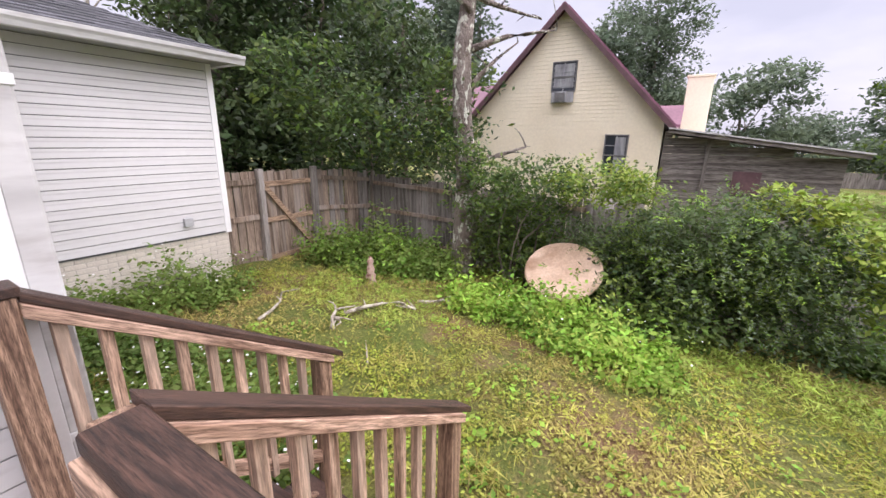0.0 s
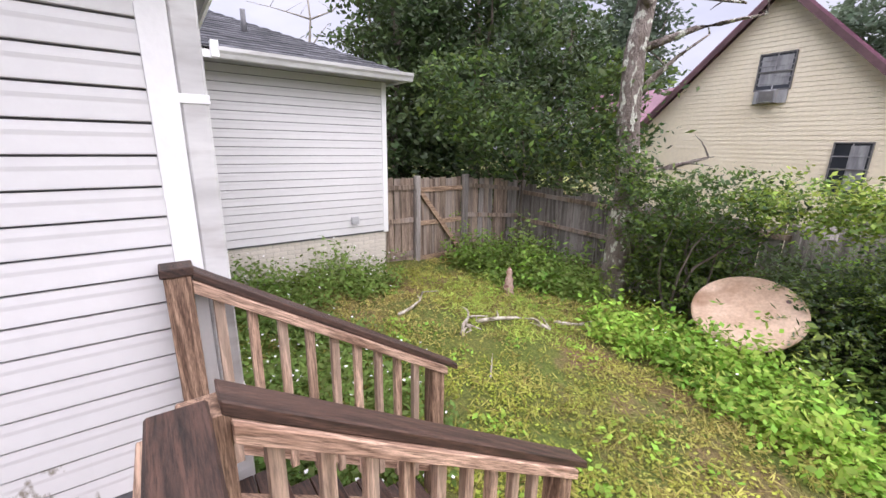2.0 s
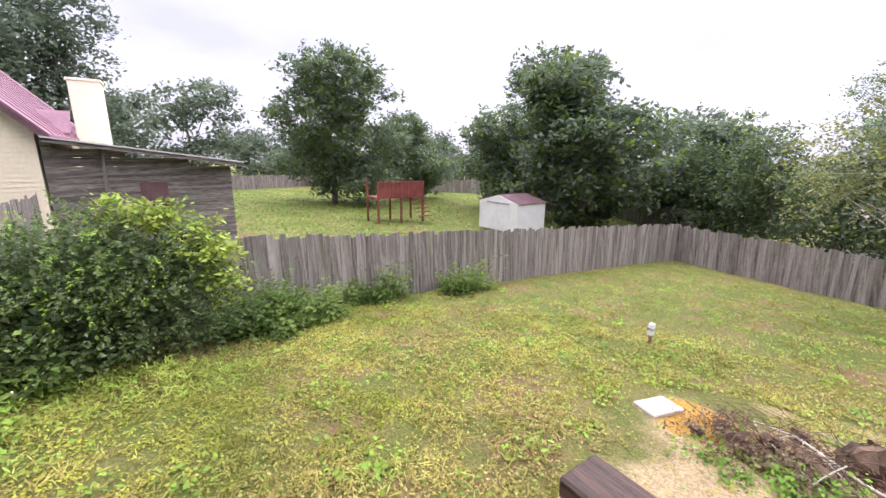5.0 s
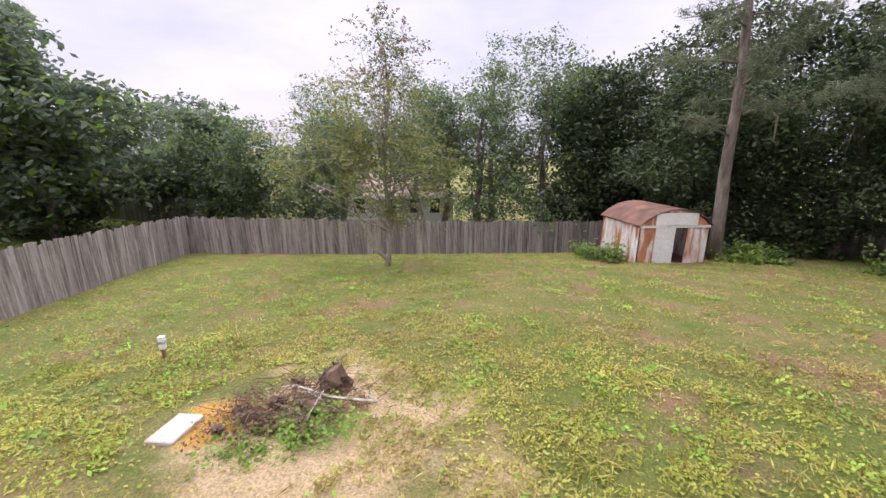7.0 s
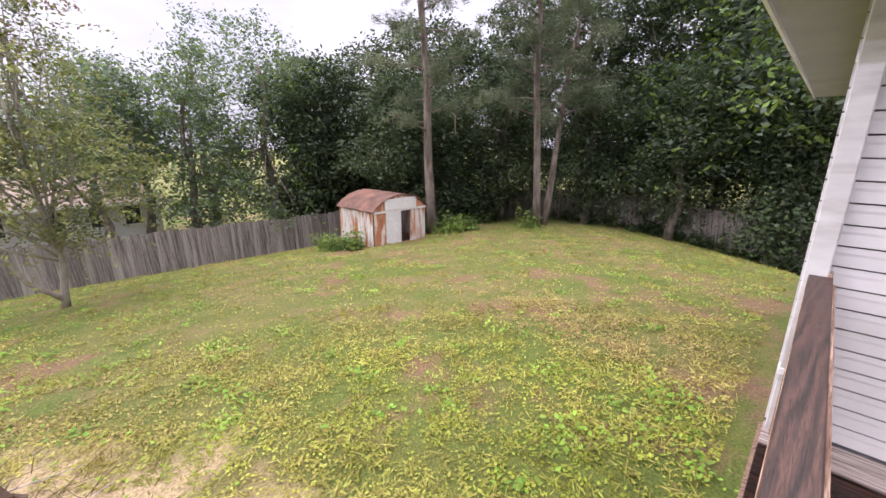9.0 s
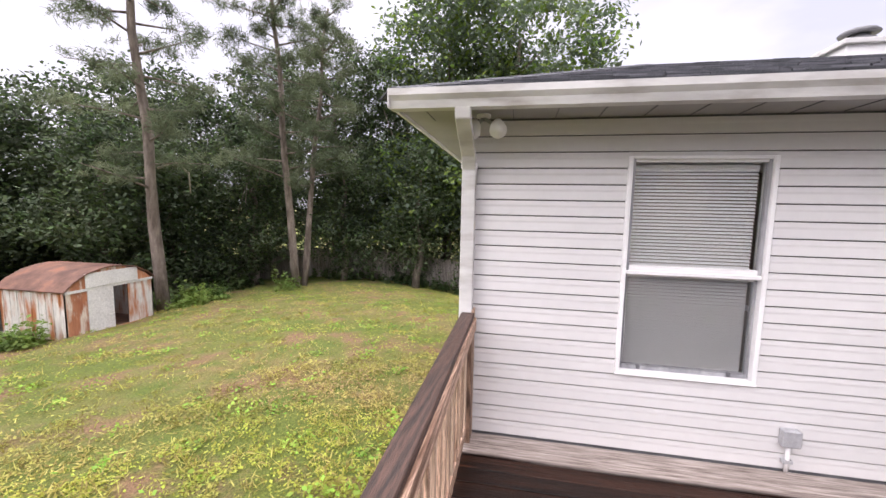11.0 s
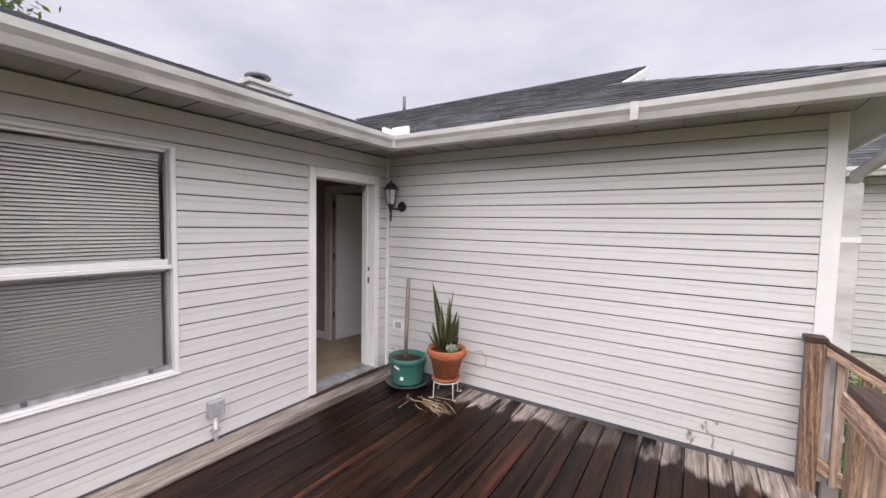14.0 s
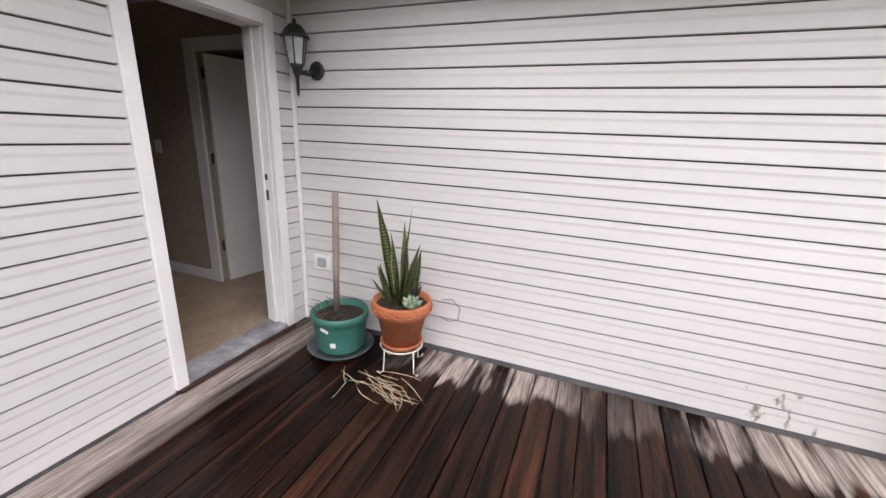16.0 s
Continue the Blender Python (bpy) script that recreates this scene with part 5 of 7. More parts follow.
# young thin-leaved tree in the lawn
yt = [(3.05, -17.9, -2.6), (3.0, -17.9, -2.0), (2.9, -17.85, -1.4), (3.0, -17.9, -0.4), (3.1, -17.9, 1.2), (2.9, -17.9, 3.2), (3.0, -17.8, 4.6)]
YOUNG = [((3.0, -17.9, 0.9), (2.1, 1.7, 1.5)), ((3.3, -17.9, 2.7), (1.6, 1.4, 1.5)), ((3.2, -17.9, 4.5), (0.75, 0.7, 1.3)), ((2.3, -17.8, 4.1), (0.45, 0.45, 1.3)), ((5.2, -17.6, 1.6), (1.5, 1.1, 1.0)), ((6.3, -17.7, 0.9), (0.8, 0.8, 0.7)), ((1.5, -17.9, 0.4), (1.0, 1.0, 0.9)), ((2.7, -17.9, -0.5), (0.9, 0.8, 0.6))]
young = tree("young_tree", yt[0], yt, 0.10, YOUNG,
     420, 24, 0.19, 0.055, LEAF_OLIVE, TWIG, "young slender tree with sparse leaves in the lawn", limbs=60, shell=0.15, second=(LEAF_FAR, 0.4))
pl = sprays(YOUNG[:5], 420, 24, 1.0, 0.04)
tips = (pl[:, 2] > 3.6) & (RNG.uniform(0, 1, len(pl)) < 0.55)
leaves("shoot_leaves", young, pl[~tips], 0.06, LEAF_OLIVE, 0.5, 0.6)
leaves("tip_leaves", young, pl[tips], 0.055, LEAF_TIP, 0.5, 0.6)
part("stem", tube([(3.05, -17.9, -2.25), (3.25, -17.9, -2.05), (3.6, -17.88, -1.7), (3.75, -17.85, -1.3), (4.3, -17.8, 0.2), (5.0, -17.7, 1.2)], [0.085, 0.07, 0.06, 0.05, 0.035, 0.015], 7), PALEBARK, young, "pale second stem", smooth=True)


def pine(x, y, h, r, label, lean=(0, 0), low=0.35, tufts=240, z=None):
    t = thing("pine_tree", (x, y, gz(x, y)), label, "tree", "pines by the shed")
    tr = up_trunk(x, y, h, lean, 10, 0.06, z)
    part("trunk", tube(tr, [r * (1 - 0.7 * i / 10) for i in range(11)], 10, wobble=0.2), BARK, t, smooth=True)
    lb, pts = bmesh.new(), []
    for i in range(34):
        k = low + (1 - low) * (i / 34) ** 0.9
        s = min(int(k * 10), 9)
        p = Vector(tr[s]).lerp(Vector(tr[s + 1]), k * 10 - s)
        a = i * 2.4 + random.uniform(-0.4, 0.4)
        ln = random.uniform(1.4, 3.2) * (1.15 - 0.6 * k)
        q = p + Vector((math.cos(a) * ln, math.sin(a) * ln, random.uniform(-0.3, 0.7)))
        path = limb_path(p, q, 0.1, 4)
        tube(path, [0.05, 0.04, 0.03, 0.02, 0.01], 5, lb)
        for j in range(13):
            c = path[random.randint(2, 4)]
            pts.append(c + Vector((random.gauss(0, 0.26), random.gauss(0, 0.26), random.gauss(0.05, 0.15))))
    part("limb", lb, BARK, t, smooth=True)
    pts = np.array([tuple(p) for p in pts])
    pts = np.repeat(pts, 40, 0) + RNG.normal(0, 0.11, (len(pts) * 40, 3))
    leaves("needles", t, pts, 0.17, NEEDLE, 0.07, 0.1, 0.2)
    return t


pine(-9.55, -17.2, 17.0, 0.23, "tall straight pine beside the metal shed", (0.6, -0.3), 0.3)
pine(-14.35, -14.55, 15.0, 0.20, "slim pine trunk, one of a leaning pair", (1.45, 0.0), 0.36)
pine(-14.85, -14.45, 14.5, 0.18, "slim pine trunk leaning from the same foot", (-2.4, 0.3), 0.36)
hook = thing("drooping_branch", (-9.2, -17.1, 2.0), "pale bare branch drooping from the pine", "branch")
part("limb", tube([(-9.6, -17.2, 3.0), (-10.1, -16.9, 3.3), (-10.5, -16.7, 2.9), (-10.55, -16.7, 2.1)], [0.05, 0.045, 0.04, 0.02], 6), TWIG, hook, smooth=True)
part("limb", tube([(-9.4, -17.2, 2.2), (-8.6, -17.3, 2.5), (-7.6, -17.2, 2.75), (-6.9, -17.1, 2.9)], [0.05, 0.045, 0.03, 0.012], 6), BARK, hook, smooth=True)


def wood_tree(x, y, h, r, material, label, clumps=260, size=0.16, group="woods beyond the fence", low=0.12, per=34, spread=0.38, second=None):
    z = gz(x, y)
    blobs = []
    for i in range(6):
        a, k = random.uniform(0, 6.28), low + (1 - low) * (i + 0.5) / 6
        rr = r * (0.95 - 0.55 * abs(k - 0.45)) * random.uniform(0.75, 1.1)
        blobs.append(((x + math.cos(a) * r * 0.35, y + math.sin(a) * r * 0.35, z + h * k), (rr, rr, h * 0.16)))
    return tree("woodland_tree", (x, y, z), up_trunk(x, y, h * 0.85, wig=0.15), 0.12 + h * 0.014, blobs, clumps, per, spread, size, material, BARK, label, "tree", group, limbs=6, shell=0.45, second=second)


# woods to the south-west, dark and high
for x, y, h, r in ((-9.5, -27.5, 10, 3.2), (-13.5, -26, 11, 3.6), (-17.5, -24.5, 13, 3.9), (-22, -22, 14, 4.2), (-24, -17, 14.5, 4.2), (-25, -12, 14, 4.2), (-24.5, -7, 14, 4.0), (-24, -2, 13, 3.8),
                   (-29, -24, 15.5, 4.6), (-31, -15, 16.5, 4.8), (-31, -6, 15.5, 4.6), (-20, -30, 13.5, 4.4), (-12, -31, 10.5, 4.0)):
    wood_tree(x, y, h, r, LEAF_DEEP, "tall dark dense tree at the edge of the woods", 620, 0.135, second=(LEAF_DARK, 0.3), per=34)
for x, y, h, r in ((-13.0, -20.3, 7.0, 2.4), (-16.6, -18.5, 8.0, 2.6), (-18.6, -14.0, 7.5, 2.3), (-18.9, -9.5, 7.5, 2.3), (-18.8, -5.5, 7.0, 2.2), (-10.9, -21.5, 8.5, 2.4)):
    wood_tree(x, y, h, r, LEAF_DEEP, "dark leafy understorey tree before the fence", 420, 0.105, low=0.15, second=(LEAF_DARK, 0.4), per=34)
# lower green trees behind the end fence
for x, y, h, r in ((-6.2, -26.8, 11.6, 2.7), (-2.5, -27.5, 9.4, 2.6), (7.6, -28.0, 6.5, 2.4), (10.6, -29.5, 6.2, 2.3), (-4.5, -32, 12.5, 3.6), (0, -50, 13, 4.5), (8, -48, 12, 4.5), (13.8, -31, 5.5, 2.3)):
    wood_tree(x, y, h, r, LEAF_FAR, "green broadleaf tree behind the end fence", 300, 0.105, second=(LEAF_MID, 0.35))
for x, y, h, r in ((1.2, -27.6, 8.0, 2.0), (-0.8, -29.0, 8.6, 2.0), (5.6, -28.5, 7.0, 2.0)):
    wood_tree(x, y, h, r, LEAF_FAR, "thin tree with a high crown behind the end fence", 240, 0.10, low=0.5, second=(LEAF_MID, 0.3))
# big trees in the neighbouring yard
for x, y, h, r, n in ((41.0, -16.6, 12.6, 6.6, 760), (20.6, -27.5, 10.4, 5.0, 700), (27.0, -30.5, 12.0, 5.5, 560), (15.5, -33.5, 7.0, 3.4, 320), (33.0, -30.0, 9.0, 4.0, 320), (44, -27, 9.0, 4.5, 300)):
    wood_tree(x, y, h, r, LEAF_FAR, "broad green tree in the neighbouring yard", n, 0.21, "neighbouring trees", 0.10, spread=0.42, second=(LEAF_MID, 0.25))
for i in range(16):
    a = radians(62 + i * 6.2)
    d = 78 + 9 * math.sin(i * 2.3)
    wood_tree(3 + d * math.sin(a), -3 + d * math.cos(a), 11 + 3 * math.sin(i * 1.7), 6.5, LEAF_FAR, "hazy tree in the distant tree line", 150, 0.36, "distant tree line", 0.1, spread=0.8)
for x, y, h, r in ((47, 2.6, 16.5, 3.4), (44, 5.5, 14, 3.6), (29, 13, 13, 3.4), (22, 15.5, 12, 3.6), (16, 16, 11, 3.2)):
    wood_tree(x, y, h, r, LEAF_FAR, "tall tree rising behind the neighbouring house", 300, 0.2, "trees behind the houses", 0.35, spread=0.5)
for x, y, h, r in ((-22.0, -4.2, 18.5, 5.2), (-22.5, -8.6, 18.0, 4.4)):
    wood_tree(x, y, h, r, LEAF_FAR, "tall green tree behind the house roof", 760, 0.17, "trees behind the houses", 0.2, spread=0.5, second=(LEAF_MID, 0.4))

# ---- neighbouring house ----
CREAM = surface("cream_siding", (0.87, 0.77, 0.59), (0.92, 0.83, 0.66), 0.6, 0.6, 12.0, 0.05, grain_amount=0.2)
MAROON = surface("maroon_metal_roof", (0.20, 0.085, 0.13), (0.27, 0.12, 0.175), 0.45, 1.0, 12.0, 0.05)
DARKTRIM = surface("dark_purple_trim", (0.10, 0.05, 0.06), (0.15, 0.08, 0.09), 0.6, 2.0, 20.0, 0.05)
BARNWOOD = wood("dark_barn_board", (0.10, 0.085, 0.078), (0.26, 0.235, 0.22), 0.9, 1, 0.15, 4.0)
PANE = bpy.data.materials.new("dark_window_glass")
PANE.use_nodes = True
PANE.node_tree.nodes["Principled BSDF"].inputs["Base Color"].default_value = (0.03, 0.035, 0.045, 1)
PANE.node_tree.nodes["Principled BSDF"].inputs["Roughness"].default_value = 0.08
CURTAIN = surface("pale_curtain", (0.20, 0.20, 0.22), (0.42, 0.42, 0.44), 0.8, 6.0, 30.0, 0.1, stretch=(1, 1, 0.2))
nh = thing("neighbour_house", (20, 2.6, -2.3), "cream clapboard house with a steep maroon metal roof", "house")
NX, NY, HALF, EZ, AZ = 18.0, 2.44, 3.38, 2.2, 5.70
bm = bmesh.new()
low = [bm.verts.new((NX, NY + s * HALF, -3.2)) for s in (-1, 1)]
eav = [bm.verts.new((NX, NY + s * HALF, EZ)) for s in (-1, 1)]
apx = bm.verts.new((NX, NY, AZ))
lowb = [bm.verts.new((NX + 9, NY + s * HALF, -3.2)) for s in (-1, 1)]
eavb = [bm.verts.new((NX + 9, NY + s * HALF, EZ)) for s in (-1, 1)]
apb = bm.verts.new((NX + 9, NY, AZ))
for q in ((low[0], low[1], eav[1], apx, eav[0]), (lowb[0], eavb[0], apb, eavb[1], lowb[1]), (low[0], eav[0], eavb[0], lowb[0]), (low[1], lowb[1], eavb[1], eav[1])):
    bm.faces.new(q)
bmesh.ops.recalc_face_normals(bm, faces=bm.faces)
part("wall", bm, CREAM, nh)
z = -1.6
while z < AZ - 0.15:
    h = HALF if z + 0.12 < EZ else HALF * (AZ - z - 0.12) / (AZ - EZ)
    part("clapboard", prism([(0.0, 0.006), (0.021, 0.006), (0.012, 0.124), (0.0, 0.124)], (NX, NY - h, z), (0, 1, 0), (-1, 0, 0), 2 * h), CREAM, nh)
    z += 0.125
for s in (-1, 1):
    slope = (AZ - EZ) / HALF
    oh = 0.35
    slab(nh, "roof", [(NX - 0.35, NY, AZ + 0.16), (NX - 0.35, NY + s * (HALF + oh), EZ - oh * slope + 0.16), (NX + 9.3, NY + s * (HALF + oh), EZ - oh * slope + 0.16), (NX + 9.3, NY, AZ + 0.16)], 0.06, MAROON)
    slab(nh, "rake_board", [(NX - 0.37, NY, AZ + 0.10), (NX - 0.33, NY, AZ + 0.10), (NX - 0.33, NY + s * (HALF + oh), EZ - oh * slope + 0.10), (NX - 0.37, NY + s * (HALF + oh), EZ - oh * slope + 0.10)], 0.20, DARKTRIM)
    for i in range(14):
        x = NX + 0.2 + i * 0.62
        slab(nh, "roof_seam", [(x, NY, AZ + 0.19), (x + 0.03, NY, AZ + 0.19), (x + 0.03, NY + s * (HALF + oh), EZ - oh * slope + 0.19), (x, NY + s * (HALF + oh), EZ - oh * slope + 0.19)], 0.03, MAROON)
slab(nh, "rear_roof", [(20.2, 3.5, 2.2), (20.2, 10.5, 2.2), (22.2, 10.5, 4.05), (22.2, 3.5, 4.05)], 0.08, MAROON)
slab(nh, "rear_roof", [(20.4, -1.3, 2.15), (20.4, 1.0, 2.15), (21.1, 1.0, 2.85), (21.1, -1.3, 2.85)], 0.08, MAROON)
part("rear_wall", box(20.6, 27, -0.6, 9.3, -3.2, 2.1), CREAM, nh)
part("chimney", box(22.0, 22.9, -2.09, -1.24, -2.0, 3.92, 0.02), CREAM, nh)
part("chimney_cap", box(21.96, 22.94, -2.13, -1.20, 3.92, 4.0, 0.01), CREAM, nh)


FRAMEGREY = surface("weathered_grey_frame", (0.13, 0.125, 0.125), (0.22, 0.21, 0.21), 0.6, 3.0, 30.0, 0.05)


def far_window(parent, y0, y1, z0, z1, curtain=True, rows=2):
    w = hang(new("window", mesh_of("window", box(NX - 0.045, NX - 0.025, y0, y1, z0, z1), PANE)), parent)
    for a, b, c, d in ((y0 - 0.035, y0, z0 - 0.035, z1 + 0.035), (y1, y1 + 0.035, z0 - 0.035, z1 + 0.035), (y0, y1, z1, z1 + 0.035), (y0, y1, z0 - 0.035, z0), (y0, y1, (z0 + z1) / 2 - 0.02, (z0 + z1) / 2 + 0.02)):
        part("frame", box(NX - 0.075, NX - 0.02, a, b, c, d, 0.004), FRAMEGREY, w)
    part("muntin", box(NX - 0.06, NX - 0.0465, (y0 + y1) / 2 - 0.012, (y0 + y1) / 2 + 0.012, z0, z1), CURTAIN, w)
    for k in range(1, rows):
        for half in (0, 1):
            zz = z0 + (z1 - z0) * (half + k / rows) / 2
            part("muntin", box(NX - 0.06, NX - 0.046, y0, y1, zz - 0.012, zz + 0.012), CURTAIN, w)
    if curtain:
        part("curtain", box(NX - 0.050, NX - 0.046, y0 + 0.04, y0 + (y1 - y0) * (0.55 if rows == 2 else 0.95), z0 + 0.1, z1 - 0.05), CURTAIN, w)
    return w


far_window(nh, 0.05, 0.72, 0.42, 1.70)
far_window(nh, 1.94, 2.70, 3.16, 4.07, True, 3)
ac = thing("air_conditioner", (NX - 0.2, 2.34, 2.78), "window air conditioner in the gable window", "air conditioner")
part("case", box(NX - 0.32, NX - 0.05, 2.14, 2.54, 2.78, 3.12, 0.015), CURTAIN, ac)
part("grille", box(NX - 0.33, NX - 0.321, 2.18, 2.50, 2.82, 3.08), FRAMEGREY, ac)
part("side_panel", box(NX - 0.09, NX - 0.05, 1.94, 2.14, 2.78, 3.12), CURTAIN, ac)
part("side_panel", box(NX - 0.09, NX - 0.05, 2.54, 2.70, 2.78, 3.12), CURTAIN, ac)
lean = thing("lean_to", (20, -3.4, -2.3), "dark weathered wooden lean-to against the cream house", "shed")
for i in range(20):
    z = -2.9 + i * 0.24
    y1 = -1.0 if z < 1.2 else -1.0
    y0 = -5.34 if z < 1.0 else -5.34 + (z - 1.0) / 0.16
    if y0 < y1 - 0.2:
        part("wall_board", box(18.02, 18.05, y0, y1, z, min(z + 0.232, 1.85)), BARNWOOD, lean)
part("wall", box(18.06, 21.9, -5.30, -1.0, -3.2, 1.0), BARNWOOD, lean)
slab(lean, "roof", [(17.6, -1.1, 1.90), (17.6, -5.65, 1.28), (21.9, -5.65, 1.28), (21.9, -1.1, 1.90)], 0.10, BARNWOOD)
slab(lean, "roof_edge", [(17.55, -1.1, 1.95), (17.55, -5.70, 1.33), (21.9, -5.70, 1.33), (21.9, -1.1, 1.95)], 0.04, GUTTER)
part("opening", box(17.98, 18.03, -3.61, -2.94, 0.05, 0.72), DARKTRIM, lean)
part("post", box(17.95, 18.03, -2.26, -2.16, -2.9, 1.72), FENCEWOOD, lean)

WHITE_METAL = surface("white_shed_panel", (0.68, 0.68, 0.70), (0.78, 0.78, 0.80), 0.5, 1.0, 20.0, 0.03)
ws = thing("white_shed", (21.75, -21.7, -2.9), "white garden shed with a dark brown roof", "shed")
bm = bmesh.new()
prism([(0.0, 0.0), (3.5, 0.0), (3.5, 1.77), (1.72, 2.23), (0.0, 1.77)], (20.0, -22.9, -2.95), (0, 1, 0), (1, 0, 0), 2.4, bm)
part("wall", bm, WHITE_METAL, ws)
for x0, x1, h0, h1 in ((19.92, 21.73, 1.80, 2.26), (21.73, 23.58, 2.26, 1.80)):
    slab(ws, "roof", [(x0, -20.55, -2.95 + h0), (x1, -20.55, -2.95 + h1), (x1, -23.0, -2.95 + h1), (x0, -23.0, -2.95 + h0)], 0.03, DARKTRIM)
for x0 in (20.75, 21.72):
    part("door", box(x0, x0 + 0.95, -20.495, -20.47, -2.9, -1.25, 0.004), WHITE_METAL, ws)
part("door_track", box(20.7, 22.75, -20.49, -20.44, -1.24, -1.17), CURTAIN, ws)
for x0 in (20.02, 23.42):
    part("corner_trim", box(x0, x0 + 0.07, -20.496, -20.48, -2.95, -1.2), WHITE_METAL, ws)
REDWOOD = surface("red_painted_wood", (0.16, 0.035, 0.03), (0.25, 0.065, 0.055), 0.7, 2.0, 20.0, 0.1)
rd = thing("red_platform", (28.4, -17, -2.6), "small raised red wooden platform with steps", "deck")
part("floor", box(27.6, 29.4, -18.6, -15.0, -1.25, -1.15), REDWOOD, rd)
for i in range(17):
    part("baluster", box(27.58, 27.62, -18.55 + i * 0.21, -18.36 + i * 0.21, -1.25, -0.12), REDWOOD, rd)
for y in (-18.55, -16.8, -15.05):
    for x in (27.6, 29.35):
        part("leg", box(x - 0.06, x + 0.06, y - 0.06, y + 0.06, -3.0, -0.08), REDWOOD, rd)
part("rail", box(27.55, 27.66, -18.6, -15.0, -0.22, -0.12), REDWOOD, rd)
part("panel", box(27.6, 29.4, -18.64, -18.58, -1.15, -0.2), REDWOOD, rd)
for i in range(5):
    part("step", box(27.4 - 0.25 * i, 27.65 - 0.25 * i, -18.6, -17.6, -1.45 - 0.25 * i, -1.4 - 0.25 * i), REDWOOD, rd)

fh = thing("far_house", (3.0, -34, -3.5), "pale house half hidden behind the end fence trees", "house")
FARROOF = surface("brown_shingle", (0.24, 0.17, 0.14), (0.36, 0.28, 0.24), 0.9, 3.0, 30.0, 0.2)
part("wall", box(-1.9, 8.4, -38, -33, -3.9, -1.5), WHITE_METAL, fh)
slab(fh, "roof", [(-2.3, -32.6, -1.55), (8.8, -32.6, -1.55), (7.4, -35.3, -0.15), (-0.6, -35.3, -0.15)], 0.1, FARROOF)
slab(fh, "roof", [(-2.3, -38.4, -1.55), (8.8, -38.4, -1.55), (7.4, -35.3, -0.15), (-0.6, -35.3, -0.15)], 0.1, FARROOF)
part("fascia", box(-2.3, 8.8, -32.62, -32.58, -1.75, -1.55), TRIM, fh)
for x in (-0.9, 0.6, 2.4, 4.6, 6.6):
    w = part("window", box(x, x + 0.75, -32.99, -32.97, -2.9, -1.85), PANE, fh)
    for a, b, c, d in ((x - 0.06, x, -2.96, -1.79), (x + 0.75, x + 0.81, -2.96, -1.79), (x, x + 0.75, -1.85, -1.79), (x, x + 0.75, -2.96, -2.9)):
        part("frame", box(a, b, -33.0, -32.95, c, d), TRIM, w)

# ---- rusty metal shed ----
def rust_metal():
    return surface("rusty_white_metal", (0.58, 0.55, 0.52), (0.72, 0.69, 0.66), 0.55, 1.0, 20.0, 0.08, stretch=(1, 1, 0.22), spots=(0.40, 0.15, 0.06), spot_scale=3.4, spot_range=(0.47, 0.60))


RUSTWHITE = rust_metal()
RUSTRED = surface("rust_red_metal", (0.34, 0.12, 0.06), (0.52, 0.24, 0.13), 0.8, 2.0, 25.0, 0.2, stretch=(1, 1, 0.25), spots=(0.66, 0.58, 0.50), spot_scale=4.5, spot_range=(0.50, 0.62))
CLEANWHITE = surface("dull_white_metal", (0.60, 0.59, 0.58), (0.74, 0.73, 0.72), 0.5, 1.2, 20.0, 0.05, spots=(0.45, 0.28, 0.18), spot_scale=2.0, spot_range=(0.66, 0.8))
RUSTROOF = surface("brown_rusty_roof", (0.085, 0.038, 0.027), (0.19, 0.095, 0.067), 0.75, 1.6, 20.0, 0.15, spots=(0.26, 0.10, 0.055), spot_scale=1.6)
SX0, SX1, SY0, SY1, SZ = -8.33, -5.63, -18.75, -16.35, -2.25
shed = thing("metal_shed", ((SX0 + SX1) / 2, -17.5, SZ), "rusty white metal garden shed with an open door", "shed")
W = SX1 - SX0
part("side_wall", box(SX1 - 0.03, SX1, SY0, SY1, SZ, SZ + 1.38), RUSTWHITE, shed)
for i in range(9):
    y = SY0 + 0.12 + i * 0.26
    part("rib", box(SX1, SX1 + 0.02, y, y + 0.05, SZ + 0.02, SZ + 1.36, 0.004), RUSTWHITE, shed)
part("side_wall", box(SX0, SX0 + 0.03, SY0, SY1, SZ, SZ + 1.38), RUSTWHITE, shed)
part("back_wall", box(SX0, SX1, SY0, SY0 + 0.03, SZ, SZ + 1.38), RUSTWHITE, shed)
fx = lambda k: SX1 - W * k
part("front_panel", box(fx(0.24), fx(0.0), SY1 - 0.03, SY1, SZ, SZ + 1.38), RUSTRED, shed)
part("front_panel", box(fx(1.0), fx(0.68), SY1 - 0.03, SY1, SZ, SZ + 1.38), RUSTWHITE, shed)
part("sliding_door", box(fx(0.50), fx(0.22), SY1 + 0.005, SY1 + 0.03, SZ + 0.04, SZ + 1.34, 0.004), CLEANWHITE, shed)
part("door_track", box(fx(1.0), fx(0.0), SY1 - 0.02, SY1 + 0.035, SZ + 1.34, SZ + 1.42), CLEANWHITE, shed)
part("sill", box(fx(1.0), fx(0.0), SY1 - 0.05, SY1 + 0.03, SZ - 0.06, SZ + 0.03), RUSTRED, shed)
gam = [(0.0, 1.38), (0.10, 1.62), (0.24, 1.83), (0.38, 1.93), (0.5, 1.96), (0.62, 1.93), (0.76, 1.83), (0.90, 1.62), (1.0, 1.38)]
bm = bmesh.new()
front = [bm.verts.new((fx(k), SY1 + 0.02, SZ + h)) for k, h in gam]
back = [bm.verts.new((fx(k), SY1 - 0.02, SZ + h)) for k, h in gam]
bm.faces.new(front)
bm.faces.new(back[::-1])
